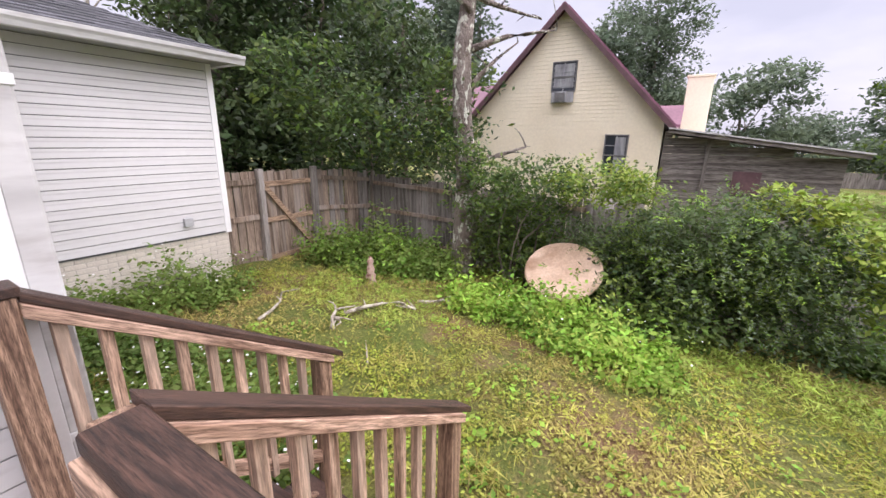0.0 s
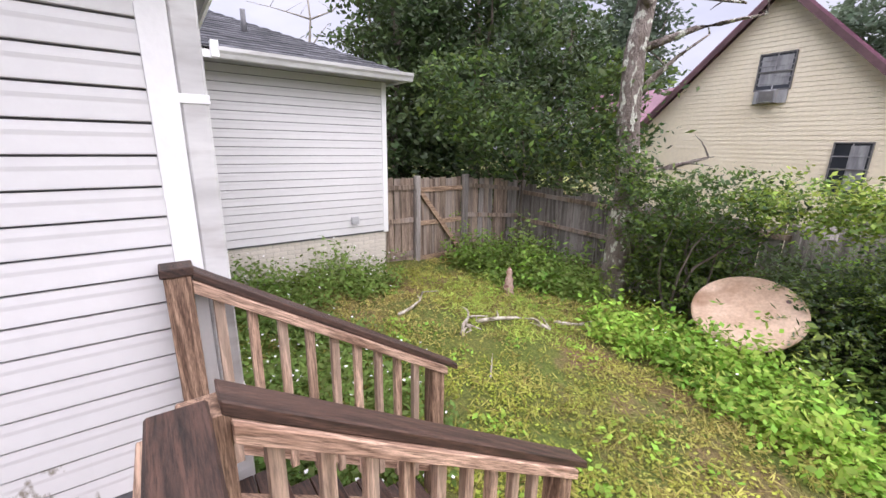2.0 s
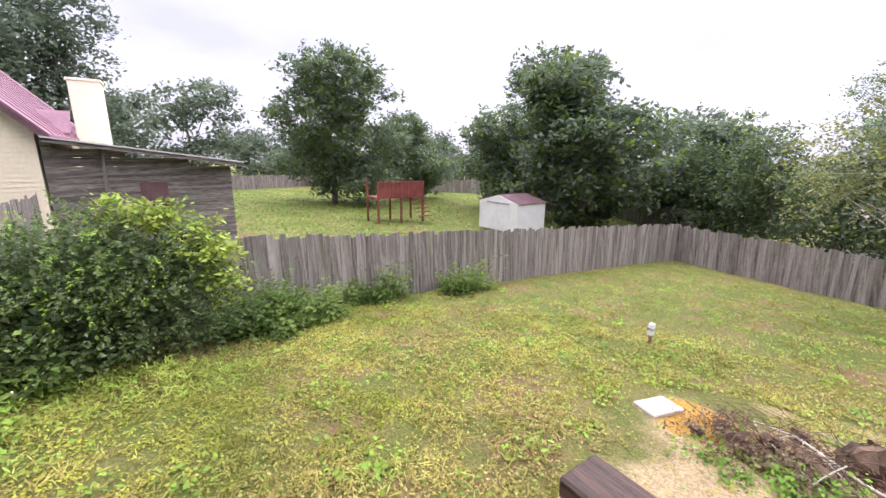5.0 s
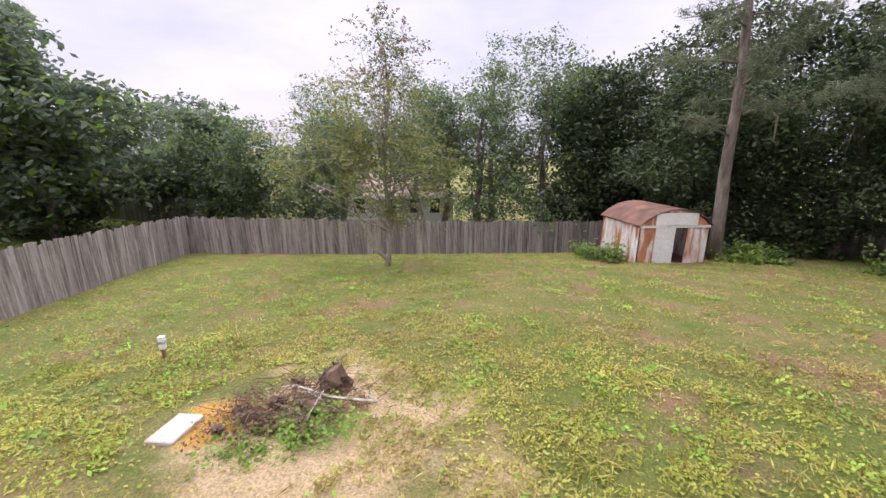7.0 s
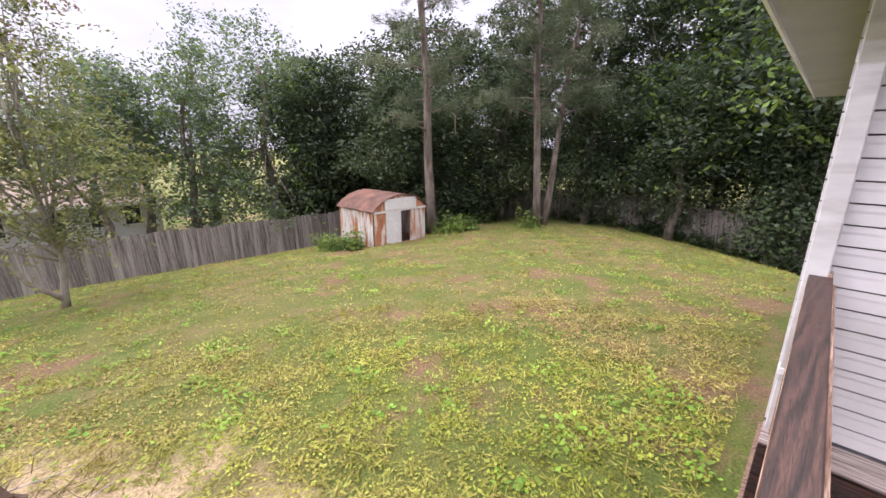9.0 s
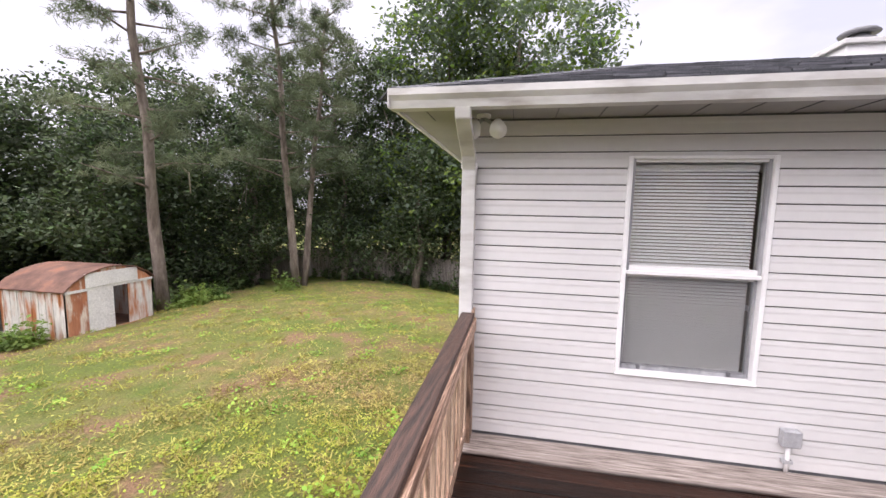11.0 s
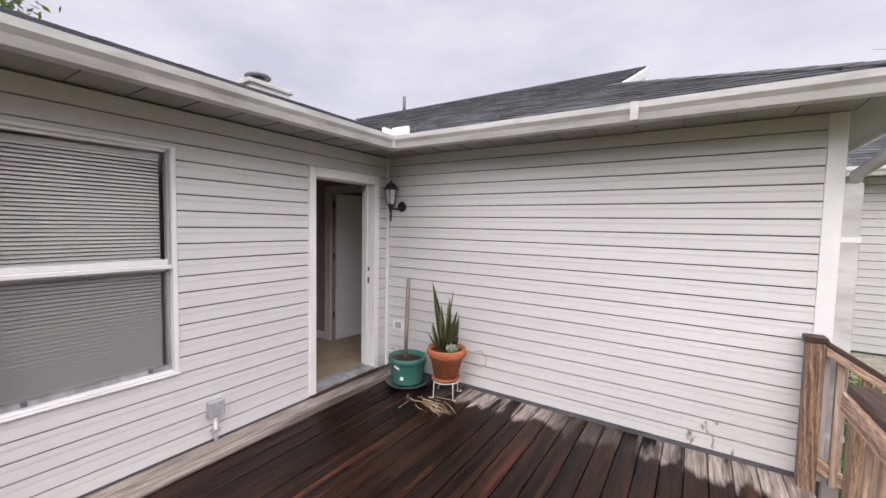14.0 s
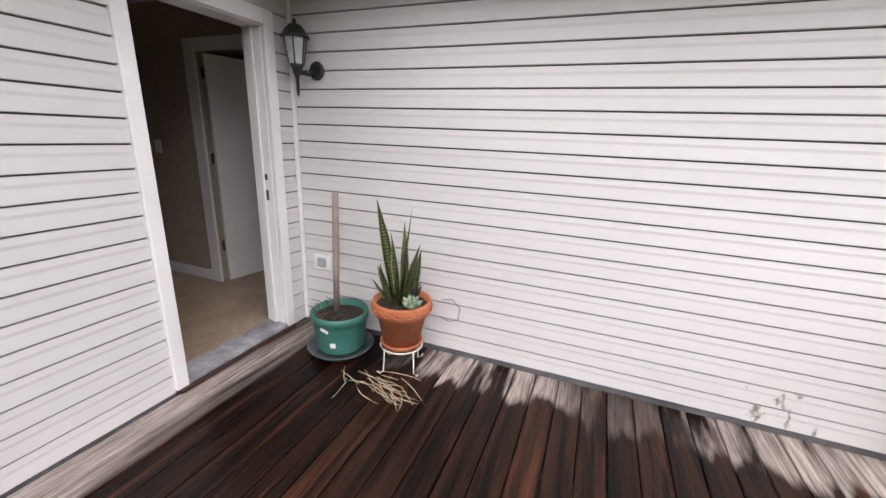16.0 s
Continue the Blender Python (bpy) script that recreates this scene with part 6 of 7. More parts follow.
for k in range(len(gam)):
    n = (k + 1) % len(gam)
    bm.faces.new((front[k], back[k], back[n], front[n]))
bmesh.ops.recalc_face_normals(bm, faces=bm.faces)
part("gable", bm, RUSTRED, shed)
part("arch_panel", box(fx(0.80), fx(0.20), SY1 + 0.03, SY1 + 0.055, SZ + 1.42, SZ + 1.86, 0.01), CLEANWHITE, shed)
for (k0, h0), (k1, h1) in zip(gam, gam[1:]):
    grow = lambda k: 0.5 + (k - 0.5) * 1.05
    slab(shed, "roof_panel", [(fx(grow(k0)), SY1 + 0.08, SZ + h0 + 0.05), (fx(grow(k1)), SY1 + 0.08, SZ + h1 + 0.05), (fx(grow(k1)), SY0 - 0.08, SZ + h1 + 0.05), (fx(grow(k0)), SY0 - 0.08, SZ + h0 + 0.05)], 0.03, RUSTROOF)
part("floor", box(SX0, SX1, SY0, SY1, SZ - 0.05, SZ + 0.01), RUSTROOF, shed)

# ---- things on the lawn ----
DISC = surface("stained_round_top", (0.50, 0.34, 0.24), (0.68, 0.50, 0.38), 0.75, 2.2, 25.0, 0.15, spots=(0.30, 0.17, 0.10), spot_scale=1.5, spot_range=(0.56, 0.74))
disc = thing("round_tabletop", (9.56, -0.30, -0.9), "large round tan tabletop leaning in the weeds", "tabletop")
bm = lathe([(0.0, -0.03), (0.595, -0.03), (0.617, -0.015), (0.62, 0.0), (0.617, 0.015), (0.595, 0.03), (0.0, 0.03)], (0, 0, 0), 56)
bmesh.ops.remove_doubles(bm, verts=bm.verts, dist=0.0005)
DISC_AT = pose(9.71, -0.33, -0.57, 0, -33, 6)
bmesh.ops.transform(bm, matrix=DISC_AT, verts=bm.verts)
part("top", bm, DISC, disc)
hole = lathe([(0.0, 0.024), (0.03, 0.024), (0.03, 0.034), (0.0, 0.034)], (0.30, -0.36, 0), 12)
bmesh.ops.transform(hole, matrix=DISC_AT, verts=hole.verts)
part("hole", hole, DARKTRIM, disc)
STONE = surface("pale_figure_stone", (0.36, 0.20, 0.16), (0.62, 0.50, 0.44), 0.85, 9.0, 60.0, 0.3, spots=(0.22, 0.10, 0.08), spot_scale=9.0, spot_range=(0.5, 0.6))
gz0 = gz(8.2, 2.5)
single("garden_ornament", lathe([(0.085, 0.0), (0.10, 0.04), (0.075, 0.10), (0.09, 0.16), (0.06, 0.21), (0.075, 0.26), (0.055, 0.32), (0.04, 0.36), (0.055, 0.41), (0.03, 0.47), (0.008, 0.5)], (8.2, 2.5, gz0 - 0.02), 18),
       STONE, "small pale stacked garden ornament in the grass", "ornament", smooth=True)
SIDES = surface("lichened_stick", (0.30, 0.25, 0.20), (0.58, 0.53, 0.45), 0.95, 12.0, 60.0, 0.5, spots=(0.22, 0.17, 0.12), spot_scale=8.0)


def stick(pts, r, twigs=0):
    q = [Vector((x, y, gz(x, y) + r * 0.8 + dz)) for x, y, dz in pts]
    s = thing("fallen_branch", q[0], "pale lichened fallen branch lying in the grass", "branch", "fallen branches")
    bm = tube(q, [r * (1 - 0.5 * i / (len(q) - 1)) for i in range(len(q))], 7, wobble=0.5)
    for _ in range(twigs):
        p = q[random.randint(0, len(q) - 1)]
        tube(limb_path(p, p + Vector((random.uniform(-0.3, 0.3), random.uniform(-0.3, 0.3), random.uniform(0.0, 0.08))), 0.2, 3), [r * 0.5, r * 0.4, r * 0.3, r * 0.15], 5, bm)
    part("stem", bm, SIDES, s, smooth=True)


stick([(6.04, 2.38, 0.02), (6.3, 2.5, 0.03), (6.55, 2.66, 0.04), (6.75, 2.9, 0.06)], 0.026, 2)
stick([(6.86, 1.75, 0.03), (7.0, 1.72, 0.05), (7.2, 1.70, 0.04), (7.45, 1.6, 0.05), (7.62, 1.45, 0.07), (7.62, 1.15, 0.05)], 0.032, 7)
stick([(6.45, 1.55, 0.02), (6.62, 1.72, 0.05), (6.8, 1.85, 0.06)], 0.036, 5)
stick([(7.95, 1.35, 0.02), (8.1, 1.2, 0.03), (8.25, 1.15, 0.02)], 0.03, 2)
stick([(6.15, 0.7, 0.01), (6.35, 0.9, 0.02), (6.5, 1.05, 0.02)], 0.012)
stick([(3.2, -8.0, 0.1), (3.7, -8.1, 0.16), (4.2, -8.6, 0.1), (4.6, -8.75, 0.03)], 0.018, 6)

CONC = surface("pale_concrete_slab", (0.42, 0.36, 0.32), (0.58, 0.51, 0.46), 0.9, 4.0, 50.0, 0.3)
gs = gz(5.3, -8.1)
slab_ob = thing("concrete_slab", (5.3, -8.1, gs), "small pale concrete slab set in the sandy soil", "slab")
part("block", box(-0.15, 0.15, -0.25, 0.25, -0.05, 0.035, 0.012, m=pose(5.33, -8.1, gs + 0.02, 5, 0, -12)), CONC, slab_ob)
brush = thing("brush_pile", (3.95, -8.35, gz(3.95, -8.35)), "heap of dry brown twigs and dead weeds", "brush pile")
DEADWOOD = surface("dead_brown_twig", (0.07, 0.045, 0.03), (0.17, 0.11, 0.075), 0.95, 6.0, 50.0, 0.3)
bm = bmesh.new()
for i in range(170):
    a = Vector((min(random.gauss(4.1, 0.45), 4.75), random.gauss(-8.3, 0.30), 0))
    a.z = gz(a.x, a.y) + random.uniform(0.0, 0.16)
    b = a + Vector((random.gauss(0, 0.25), random.gauss(0, 0.25), random.uniform(0.0, 0.24)))
    tube([a, a.lerp(b, 0.5) + Vector((random.gauss(0, 0.03), random.gauss(0, 0.03), 0.04)), b], [0.0045, 0.0035, 0.0015], 4, bm)
tagged(part("twig_heap", bm, DEADWOOD, brush), kind="stuff")
for x0, y0, x1, y1, up, rad in ((3.25, -8.05, 3.95, -8.25, 0.16, 0.011), (3.1, -8.75, 4.1, -8.75, 0.20, 0.008), (3.5, -7.85, 4.0, -8.3, 0.18, 0.008), (3.7, -7.75, 4.3, -8.2, 0.12, 0.007), (3.95, -7.7, 3.8, -8.2, 0.22, 0.008)):
    p, q = Vector((x0, y0, gz(x0, y0) + 0.05)), Vector((x1, y1, gz(x1, y1) + up))
    tube_mesh = tube(limb_path(p, q, 0.05, 4), [rad * 0.4, rad * 0.7, rad * 0.9, rad, rad * 0.8], 5)
    part("branch", tube_mesh, TWIG, brush, "pale dry branch", smooth=True)
for x, y, rad in ((3.72, -8.55, 0.19), (4.55, -8.05, 0.10), (4.72, -8.25, 0.08), (4.85, -7.95, 0.06), (4.35, -8.3, 0.10), (3.95, -8.1, 0.10), (4.2, -8.75, 0.09)):
    stump = lathe([(rad, -0.05), (rad * 0.95, rad * 0.6), (rad * 0.8, rad * 1.2), (rad * 0.3, rad * 1.6), (0.01, rad * 1.65)], (x, y, gz(x, y)), 14)
    for v in stump.verts:
        v.co += Vector((noise.noise(v.co * 14), noise.noise(v.co * 14 + Vector((5, 0, 0))), noise.noise(v.co * 11))) * rad * 0.75
    for _ in range(24):
        a, k = random.uniform(0, 6.28), random.uniform(0.7, 1.5)
        p = Vector((x + math.cos(a) * rad * 0.6, y + math.sin(a) * rad * 0.6, gz(x, y) + rad * random.uniform(0.3, 1.2)))
        tube([p, p + Vector((math.cos(a) * rad * k * 0.6, math.sin(a) * rad * k * 0.6, rad * random.uniform(-0.3, 0.7)))], [0.007, 0.002], 4, stump)
    part("root_ball", stump, DEADWOOD, brush)
weeds("dead_weeds", "dead brown weeds and thin green shoots on the sand", [(4.2, -8.1, 0.8, 0.5)], 130, 0.3, 0.022, LEAF_RED)
weeds("sand_weeds", "green shoots growing through the twig heap", [(4.3, -7.7, 0.7, 0.4), (3.8, -7.9, 0.5, 0.4)], 90, 0.22, 0.026, LEAF_WEED)
gl = thing("garden_light", (6.55, -10.25, gz(6.55, -10.25)), "short white garden light stake in the lawn", "garden light")
zz = gz(6.55, -10.25)
part("stake", box(6.525, 6.575, -10.275, -10.225, zz - 0.1, zz + 0.27, 0.008), POSTWOOD, gl)
part("head", box(6.505, 6.595, -10.29, -10.21, zz + 0.20, zz + 0.42, 0.012), TRIM, gl)
part("band", box(6.50, 6.60, -10.295, -10.205, zz + 0.30, zz + 0.34), CURTAIN, gl)

# ---- window ----
GLASS = bpy.data.materials.new("clear_window_glass")
GLASS.use_nodes = True
gn = GLASS.node_tree
gn.nodes.clear()
g_out, g_mix, g_tr, g_gl, g_fr = (gn.nodes.new(k) for k in ("ShaderNodeOutputMaterial", "ShaderNodeMixShader", "ShaderNodeBsdfTransparent", "ShaderNodeBsdfGlossy", "ShaderNodeFresnel"))
g_gl.inputs["Roughness"].default_value = 0.02
g_fr.inputs["IOR"].default_value = 1.5
gn.links.new(g_fr.outputs[0], g_mix.inputs[0])
gn.links.new(g_tr.outputs[0], g_mix.inputs[1])
gn.links.new(g_gl.outputs[0], g_mix.inputs[2])
gn.links.new(g_mix.outputs[0], g_out.inputs["Surface"])
BLIND = surface("white_blind_slat", (0.86, 0.86, 0.86), (0.90, 0.90, 0.90), 0.6, 2.0, 30.0, 0.0, grain_amount=0.05)
SCREEN = bpy.data.materials.new("grey_insect_screen")
SCREEN.use_nodes = True
sn = SCREEN.node_tree
s_b = sn.nodes["Principled BSDF"]
s_b.inputs["Base Color"].default_value = (0.10, 0.105, 0.115, 1)
s_b.inputs["Roughness"].default_value = 0.6
s_t = sn.nodes.new("ShaderNodeBsdfTransparent")
s_m = sn.nodes.new("ShaderNodeMixShader")
s_m.inputs[0].default_value = 0.14
sn.links.new(s_t.outputs[0], s_m.inputs[1])
sn.links.new(s_b.outputs[0], s_m.inputs[2])
sn.links.new(s_m.outputs[0], sn.nodes["Material Output"].inputs["Surface"])
y0, y1, z0, z1 = WIN
zm = 1.345
win = thing("window_1", (0, -2.66, 0.6), "white double-hung window with closed blinds and a lower screen", "window", kind="structure")
for a, b, c, d in ((y0 - 0.003, y0 + 0.028, z0, z1), (y1 - 0.028, y1 + 0.003, z0, z1), (y0 + 0.028, y1 - 0.028, z1 - 0.022, z1), (y0 + 0.028, y1 - 0.028, z0, z0 + 0.022)):
    part("window_frame", box(-0.10, 0.030, a, b, c, d, 0.005), TRIM, win)
part("window_sill", box(-0.02, 0.034, y0 - 0.004, y1 + 0.004, z0 - 0.010, z0 + 0.004, 0.003), TRIM, win)
part("meeting_rail", box(-0.05, 0.020, y0 + 0.028, y1 - 0.028, zm - 0.015, zm + 0.015, 0.004), TRIM, win)
part("head_filler", box(0.0, 0.014, y0, y1, z1 + 0.001, z1 + 0.028), VINYL, win)
part("sill_filler", box(0.0, 0.014, y0, y1, z0 - 0.022, z0 - 0.011), VINYL, win)
for a, b in ((zm + 0.015, z1 - 0.022), (z0 + 0.022, zm - 0.015)):
    low = a < zm
    ox = -0.03 if low else 0.0
    for p in (y0 + 0.028, y1 - 0.050):
        part("sash", box(-0.03 + ox, 0.008 + ox, p, p + 0.022, a, b, 0.003), CURTAIN, win)
    part("sash", box(-0.03 + ox, 0.008 + ox, y0 + 0.050, y1 - 0.050, b - 0.02, b, 0.003), TRIM, win)
    part("sash", box(-0.03 + ox, 0.008 + ox, y0 + 0.050, y1 - 0.050, a, a + 0.035, 0.003), CURTAIN if low else TRIM, win)
    g = part("pane", box(-0.014 + ox, -0.010 + ox, y0 + 0.050, y1 - 0.050, a + 0.02, b - 0.02), GLASS, win)
    g.visible_shadow = False
part("screen", box(0.0, 0.002, y0 + 0.05, y1 - 0.05, z0 + 0.06, zm - 0.025), SCREEN, win)
for y in (y0 + 0.16, y1 - 0.16):
    part("latch", box(-0.012, 0.004, y - 0.012, y + 0.012, z0 + 0.035, z0 + 0.065, 0.003), DARKGAP, win)
blind = thing("window_blind", (-0.09, -2.66, z1), "closed white horizontal slat blind", "blind")
bm = box(-0.0122, 0.0122, y0 + 0.04, y1 - 0.062, -0.0006, 0.0006)
sl = mesh_of("slat", bm, BLIND)
k = 0
zz = z1 - 0.09
while zz > z0 + 0.06:
    ob = hang(new("slat", sl), blind)
    ob.matrix_basis = pose(-0.075, 0, zz, 0, 44, 0)
    zz -= 0.0238
part("head_rail", box(-0.105, -0.065, y0 + 0.055, y1 - 0.06, z1 - 0.085, z1 - 0.05, 0.003), BLIND, blind)
ROOMDARK = surface("plain_room_wall", (0.42, 0.34, 0.28), (0.46, 0.38, 0.31), 0.8, 1.0, 30.0, 0.02)
FLOORV = surface("tan_vinyl_floor", (0.36, 0.27, 0.19), (0.46, 0.36, 0.26), 0.4, 3.0, 30.0, 0.03, spots=(0.30, 0.22, 0.15), spot_scale=4.0)

# ---- doorway and the room behind it ----
dy0, dy1, dz0, dz1 = DOOR
door = thing("door_1", (0, -0.65, 0.03), "white framed back doorway standing open", "doorway", kind="structure")
for a, b, c, d in ((-1.115, dy0 + 0.02, 0.03, 2.185), (dy1 - 0.02, -0.175, 0.03, 2.185), (dy0 + 0.02, dy1 - 0.02, dz1 - 0.02, 2.185)):
    part("casing", box(0.0, 0.036, a, b, c, d, 0.005), TRIM, door)
for a, b, c, d in ((dy0, dy0 + 0.025, dz0, dz1), (dy1 - 0.025, dy1, dz0, dz1), (dy0, dy1, dz1 - 0.025, dz1)):
    part("jamb", box(-0.15, -0.0, a, b, c, d, 0.003), TRIM, door)
part("stop", box(-0.09, -0.06, dy1 - 0.04, dy1 - 0.025, dz0, dz1, 0.003), TRIM, door)
part("threshold", box(-0.15, 0.035, dy0, dy1, 0.03, 0.062, 0.006), CURTAIN, door)
part("sill_board", box(0.001, 0.05, -1.10, -0.18, -0.02, 0.03, 0.004), CAP_Y, door)
part("strike_plate", box(-0.055, -0.035, dy1 - 0.03, dy1 - 0.024, 1.0, 1.07), DARKTRIM, door)
part("strike_plate", box(-0.055, -0.035, dy1 - 0.03, dy1 - 0.024, 1.14, 1.18), DARKTRIM, door)
room = thing("back_room", (-2, -1.5, 0.05), "plain room with tan walls behind the doorway", "room", kind="structure")
part("room_floor", box(-5.0, -0.14, -4.1, 2.4, -0.05, 0.05), FLOORV, room)
part("room_ceiling", box(-5.0, -0.14, -4.1, 2.4, 2.46, 2.5), TRIM, room)
part("room_wall", box(-5.0, -1.98, 0.17, 0.27, 0.05, 2.46), ROOMDARK, room)
part("room_wall", box(-1.98, -1.15, 0.17, 0.27, 0.05, 2.46), ROOMDARK, room)
part("room_wall", box(-1.15, -0.30, 0.17, 0.27, 2.08, 2.46), ROOMDARK, room)
part("room_wall", box(-0.30, -0.14, 0.17, 0.27, 0.05, 2.46), ROOMDARK, room)
part("room_wall", box(-5.1, -5.0, -4.1, 2.4, 0.05, 2.46), ROOMDARK, room)
part("room_wall", box(-5.0, -0.14, -4.14, -4.1, 0.05, 2.46), ROOMDARK, room)
part("room_wall", box(-5.0, -0.14, 2.3, 2.4, 0.05, 2.46), ROOMDARK, room)
part("baseboard", box(-4.9, -1.25, 0.155, 0.168, 0.05, 0.15, 0.003), TRIM, room)
for a, b, c, d in ((-1.25, -1.13, 0.05, 2.16), (-0.32, -0.24, 0.05, 2.16), (-1.13, -0.32, 2.06, 2.16)):
    part("inner_casing", box(a, b, 0.145, 0.168, c, d, 0.004), TRIM, room)
part("light_switch", box(-1.80, -1.72, 0.155, 0.168, 1.22, 1.34, 0.004), TRIM, room)
idoor = thing("inner_door", (-1.15, 0.25, 0.06), "white inner door standing ajar", "door")
part("leaf", box(0, 0.76, -0.035, 0.0, 0.0, 2.0, 0.004, m=pose(-1.12, 0.215, 0.06, 0, 0, 80)), TRIM, idoor)
for zz in (0.3, 1.1, 1.8):
    part("hinge", box(-0.012, 0.012, -0.008, 0.004, zz, zz + 0.09, m=pose(-1.125, 0.205, 0.06, 0, 0, 80)), DARKTRIM, idoor)

# ---- fittings on the walls ----
BLACK = surface("black_lantern_metal", (0.012, 0.012, 0.013), (0.03, 0.03, 0.032), 0.45, 6.0, 40.0, 0.1)
FROST = surface("dusty_lantern_glass", (0.42, 0.43, 0.45), (0.55, 0.56, 0.58), 0.25, 6.0, 30.0, 0.0)
lx, ly = 0.165, -0.135
lant = thing("wall_lantern", (0.20, 0, 1.85), "black wall lantern with glass panes beside the door", "lantern")
part("backplate", lathe([(0.0, 0.0), (0.055, 0.0), (0.06, 0.012), (0.045, 0.022), (0.0, 0.026)], (0, 0, 0), 20), BLACK, lant).matrix_basis = pose(0.235, -0.018, 1.86, 90, 0, 0)
part("arm", tube([(0.235, -0.03, 1.86), (0.22, -0.09, 1.83), (lx, ly, 1.84)], [0.014, 0.012, 0.012], 8), BLACK, lant, smooth=True)
part("tail", lathe([(0.003, 1.69), (0.010, 1.72), (0.012, 1.80), (0.03, 1.86), (0.048, 1.885)], (lx, ly, 0), 12), BLACK, lant, smooth=True)
part("glass", lathe([(0.046, 1.885), (0.068, 2.04)], (lx, ly, 0), 6), FROST, lant)
for i in range(6):
    a = math.pi * 2 * i / 6
    c, s = math.cos(a), math.sin(a)
    part("bar", tube([(lx + 0.048 * c, ly + 0.048 * s, 1.885), (lx + 0.071 * c, ly + 0.071 * s, 2.045)], 0.005, 5), BLACK, lant)
part("roof", lathe([(0.085, 2.04), (0.088, 2.05), (0.075, 2.06), (0.06, 2.09), (0.035, 2.115), (0.012, 2.125), (0.012, 2.14), (0.003, 2.155)], (lx, ly, 0), 16), BLACK, lant, smooth=True)
GREYBOX = surface("grey_outlet_box", (0.36, 0.36, 0.38), (0.46, 0.46, 0.48), 0.5, 4.0, 40.0, 0.05)
ob1 = thing("outlet_box", (0.04, -1.98, 0.25), "grey weatherproof outlet box with conduit to the deck", "outlet box")
part("box", box(0.016, 0.075, -2.035, -1.925, 0.20, 0.32, 0.008), GREYBOX, ob1)
part("cover", box(0.075, 0.088, -2.028, -1.932, 0.21, 0.325, 0.006), GREYBOX, ob1)
part("conduit", tube([(0.04, -1.98, 0.21), (0.04, -1.98, 0.01)], 0.014, 10), TRIM, ob1, smooth=True)
part("clip", box(0.016, 0.056, -2.01, -1.95, 0.075, 0.10, 0.003), GREYBOX, ob1)
ob2 = thing("outlet_cover", (0.21, -0.02, 0.5), "white outlet plate with a small metal cover", "outlet")
part("plate", box(0.125, 0.285, -0.032, -0.016, 0.455, 0.57, 0.004), TRIM, ob2)
part("socket", box(0.165, 0.245, -0.042, -0.031, 0.48, 0.55, 0.006), GREYBOX, ob2)
ob3 = thing("outlet_cover", (6.21, WING, 0.26), "small grey outlet cover on the wing wall", "outlet")
part("plate", box(6.15, 6.27, WING - 0.07, WING - 0.015, 0.20, 0.32, 0.006), GREYBOX, ob3)
fl = thing("flood_light", (0.15, -4.12, 2.42), "white twin flood light under the soffit", "lamp")
part("base", lathe([(0.0, 2.40), (0.05, 2.402), (0.05, 2.424)], (0.16, -4.12, 0), 16), TRIM, fl, smooth=True)
for s, dx in ((0.10, 0.05), (-0.06, 0.02)):
    part("arm", tube([(0.16, -4.12, 2.40), (0.18, -4.12 + s * 0.6, 2.36), (0.20, -4.12 + s, 2.34)], 0.012, 8), GREYBOX, fl, smooth=True)
    part("lamp_head", tube([(0.18, -4.12 + s, 2.37), (0.21, -4.12 + s, 2.34), (0.25 + dx, -4.12 + s * 1.1, 2.29)], [0.028, 0.045, 0.058], 16), TRIM, fl, smooth=True)

# ---- pots on the deck ----
def terracotta():
    return surface("terracotta_clay", (0.42, 0.13, 0.055), (0.56, 0.20, 0.10), 0.8, 5.0, 50.0, 0.1)


TEAL = surface("teal_plastic", (0.035, 0.15, 0.125), (0.06, 0.20, 0.165), 0.45, 5.0, 50.0, 0.05)
TEALDARK = surface("dark_grey_saucer", (0.045, 0.06, 0.065), (0.09, 0.11, 0.12), 0.4, 5.0, 50.0, 0.05)
SOIL = surface("dark_potting_soil", (0.02, 0.014, 0.01), (0.06, 0.042, 0.032), 0.95, 30.0, 90.0, 0.9)
TERRA = terracotta()
pot = thing("green_plant_pot", (0.52, -0.30, 0.0), "teal ribbed plastic plant pot with bare soil on a saucer", "plant pot")
prof = [(0.0, 0.035), (0.175, 0.035)] + [(0.178 + 0.03 * k / 10 + (0.0025 if k % 2 else 0), 0.04 + 0.2 * k / 10) for k in range(11)] + [(0.215, 0.245), (0.225, 0.27), (0.222, 0.30), (0.212, 0.305), (0.202, 0.30), (0.195, 0.255), (0.0, 0.255)]
part("body", lathe([(r * 0.88, z) for r, z in prof], (0.545, -0.29, 0), 36), TEAL, pot, smooth=True)
part("saucer", lathe([(0.0, 0.002), (0.18, 0.002), (0.22, 0.035), (0.23, 0.05), (0.22, 0.05), (0.18, 0.02), (0.0, 0.02)], (0.545, -0.29, 0), 36), TEALDARK, pot, smooth=True)
soil = lathe([(0.0, 0.24), (0.172, 0.258), (0.09, 0.272), (0.0, 0.278)], (0.545, -0.29, 0), 20)
part("soil", soil, SOIL, pot)
part("sticker", box(-0.03, 0.03, -0.001, 0.001, -0.012, 0.012, m=pose(0.555, -0.4755, 0.225, 8, 20, 3)), TRIM, pot)
part("sticker", box(-0.018, 0.018, -0.001, 0.001, -0.018, 0.018, m=pose(0.60, -0.4515, 0.115, 6, 0, 20)), TRIM, pot)
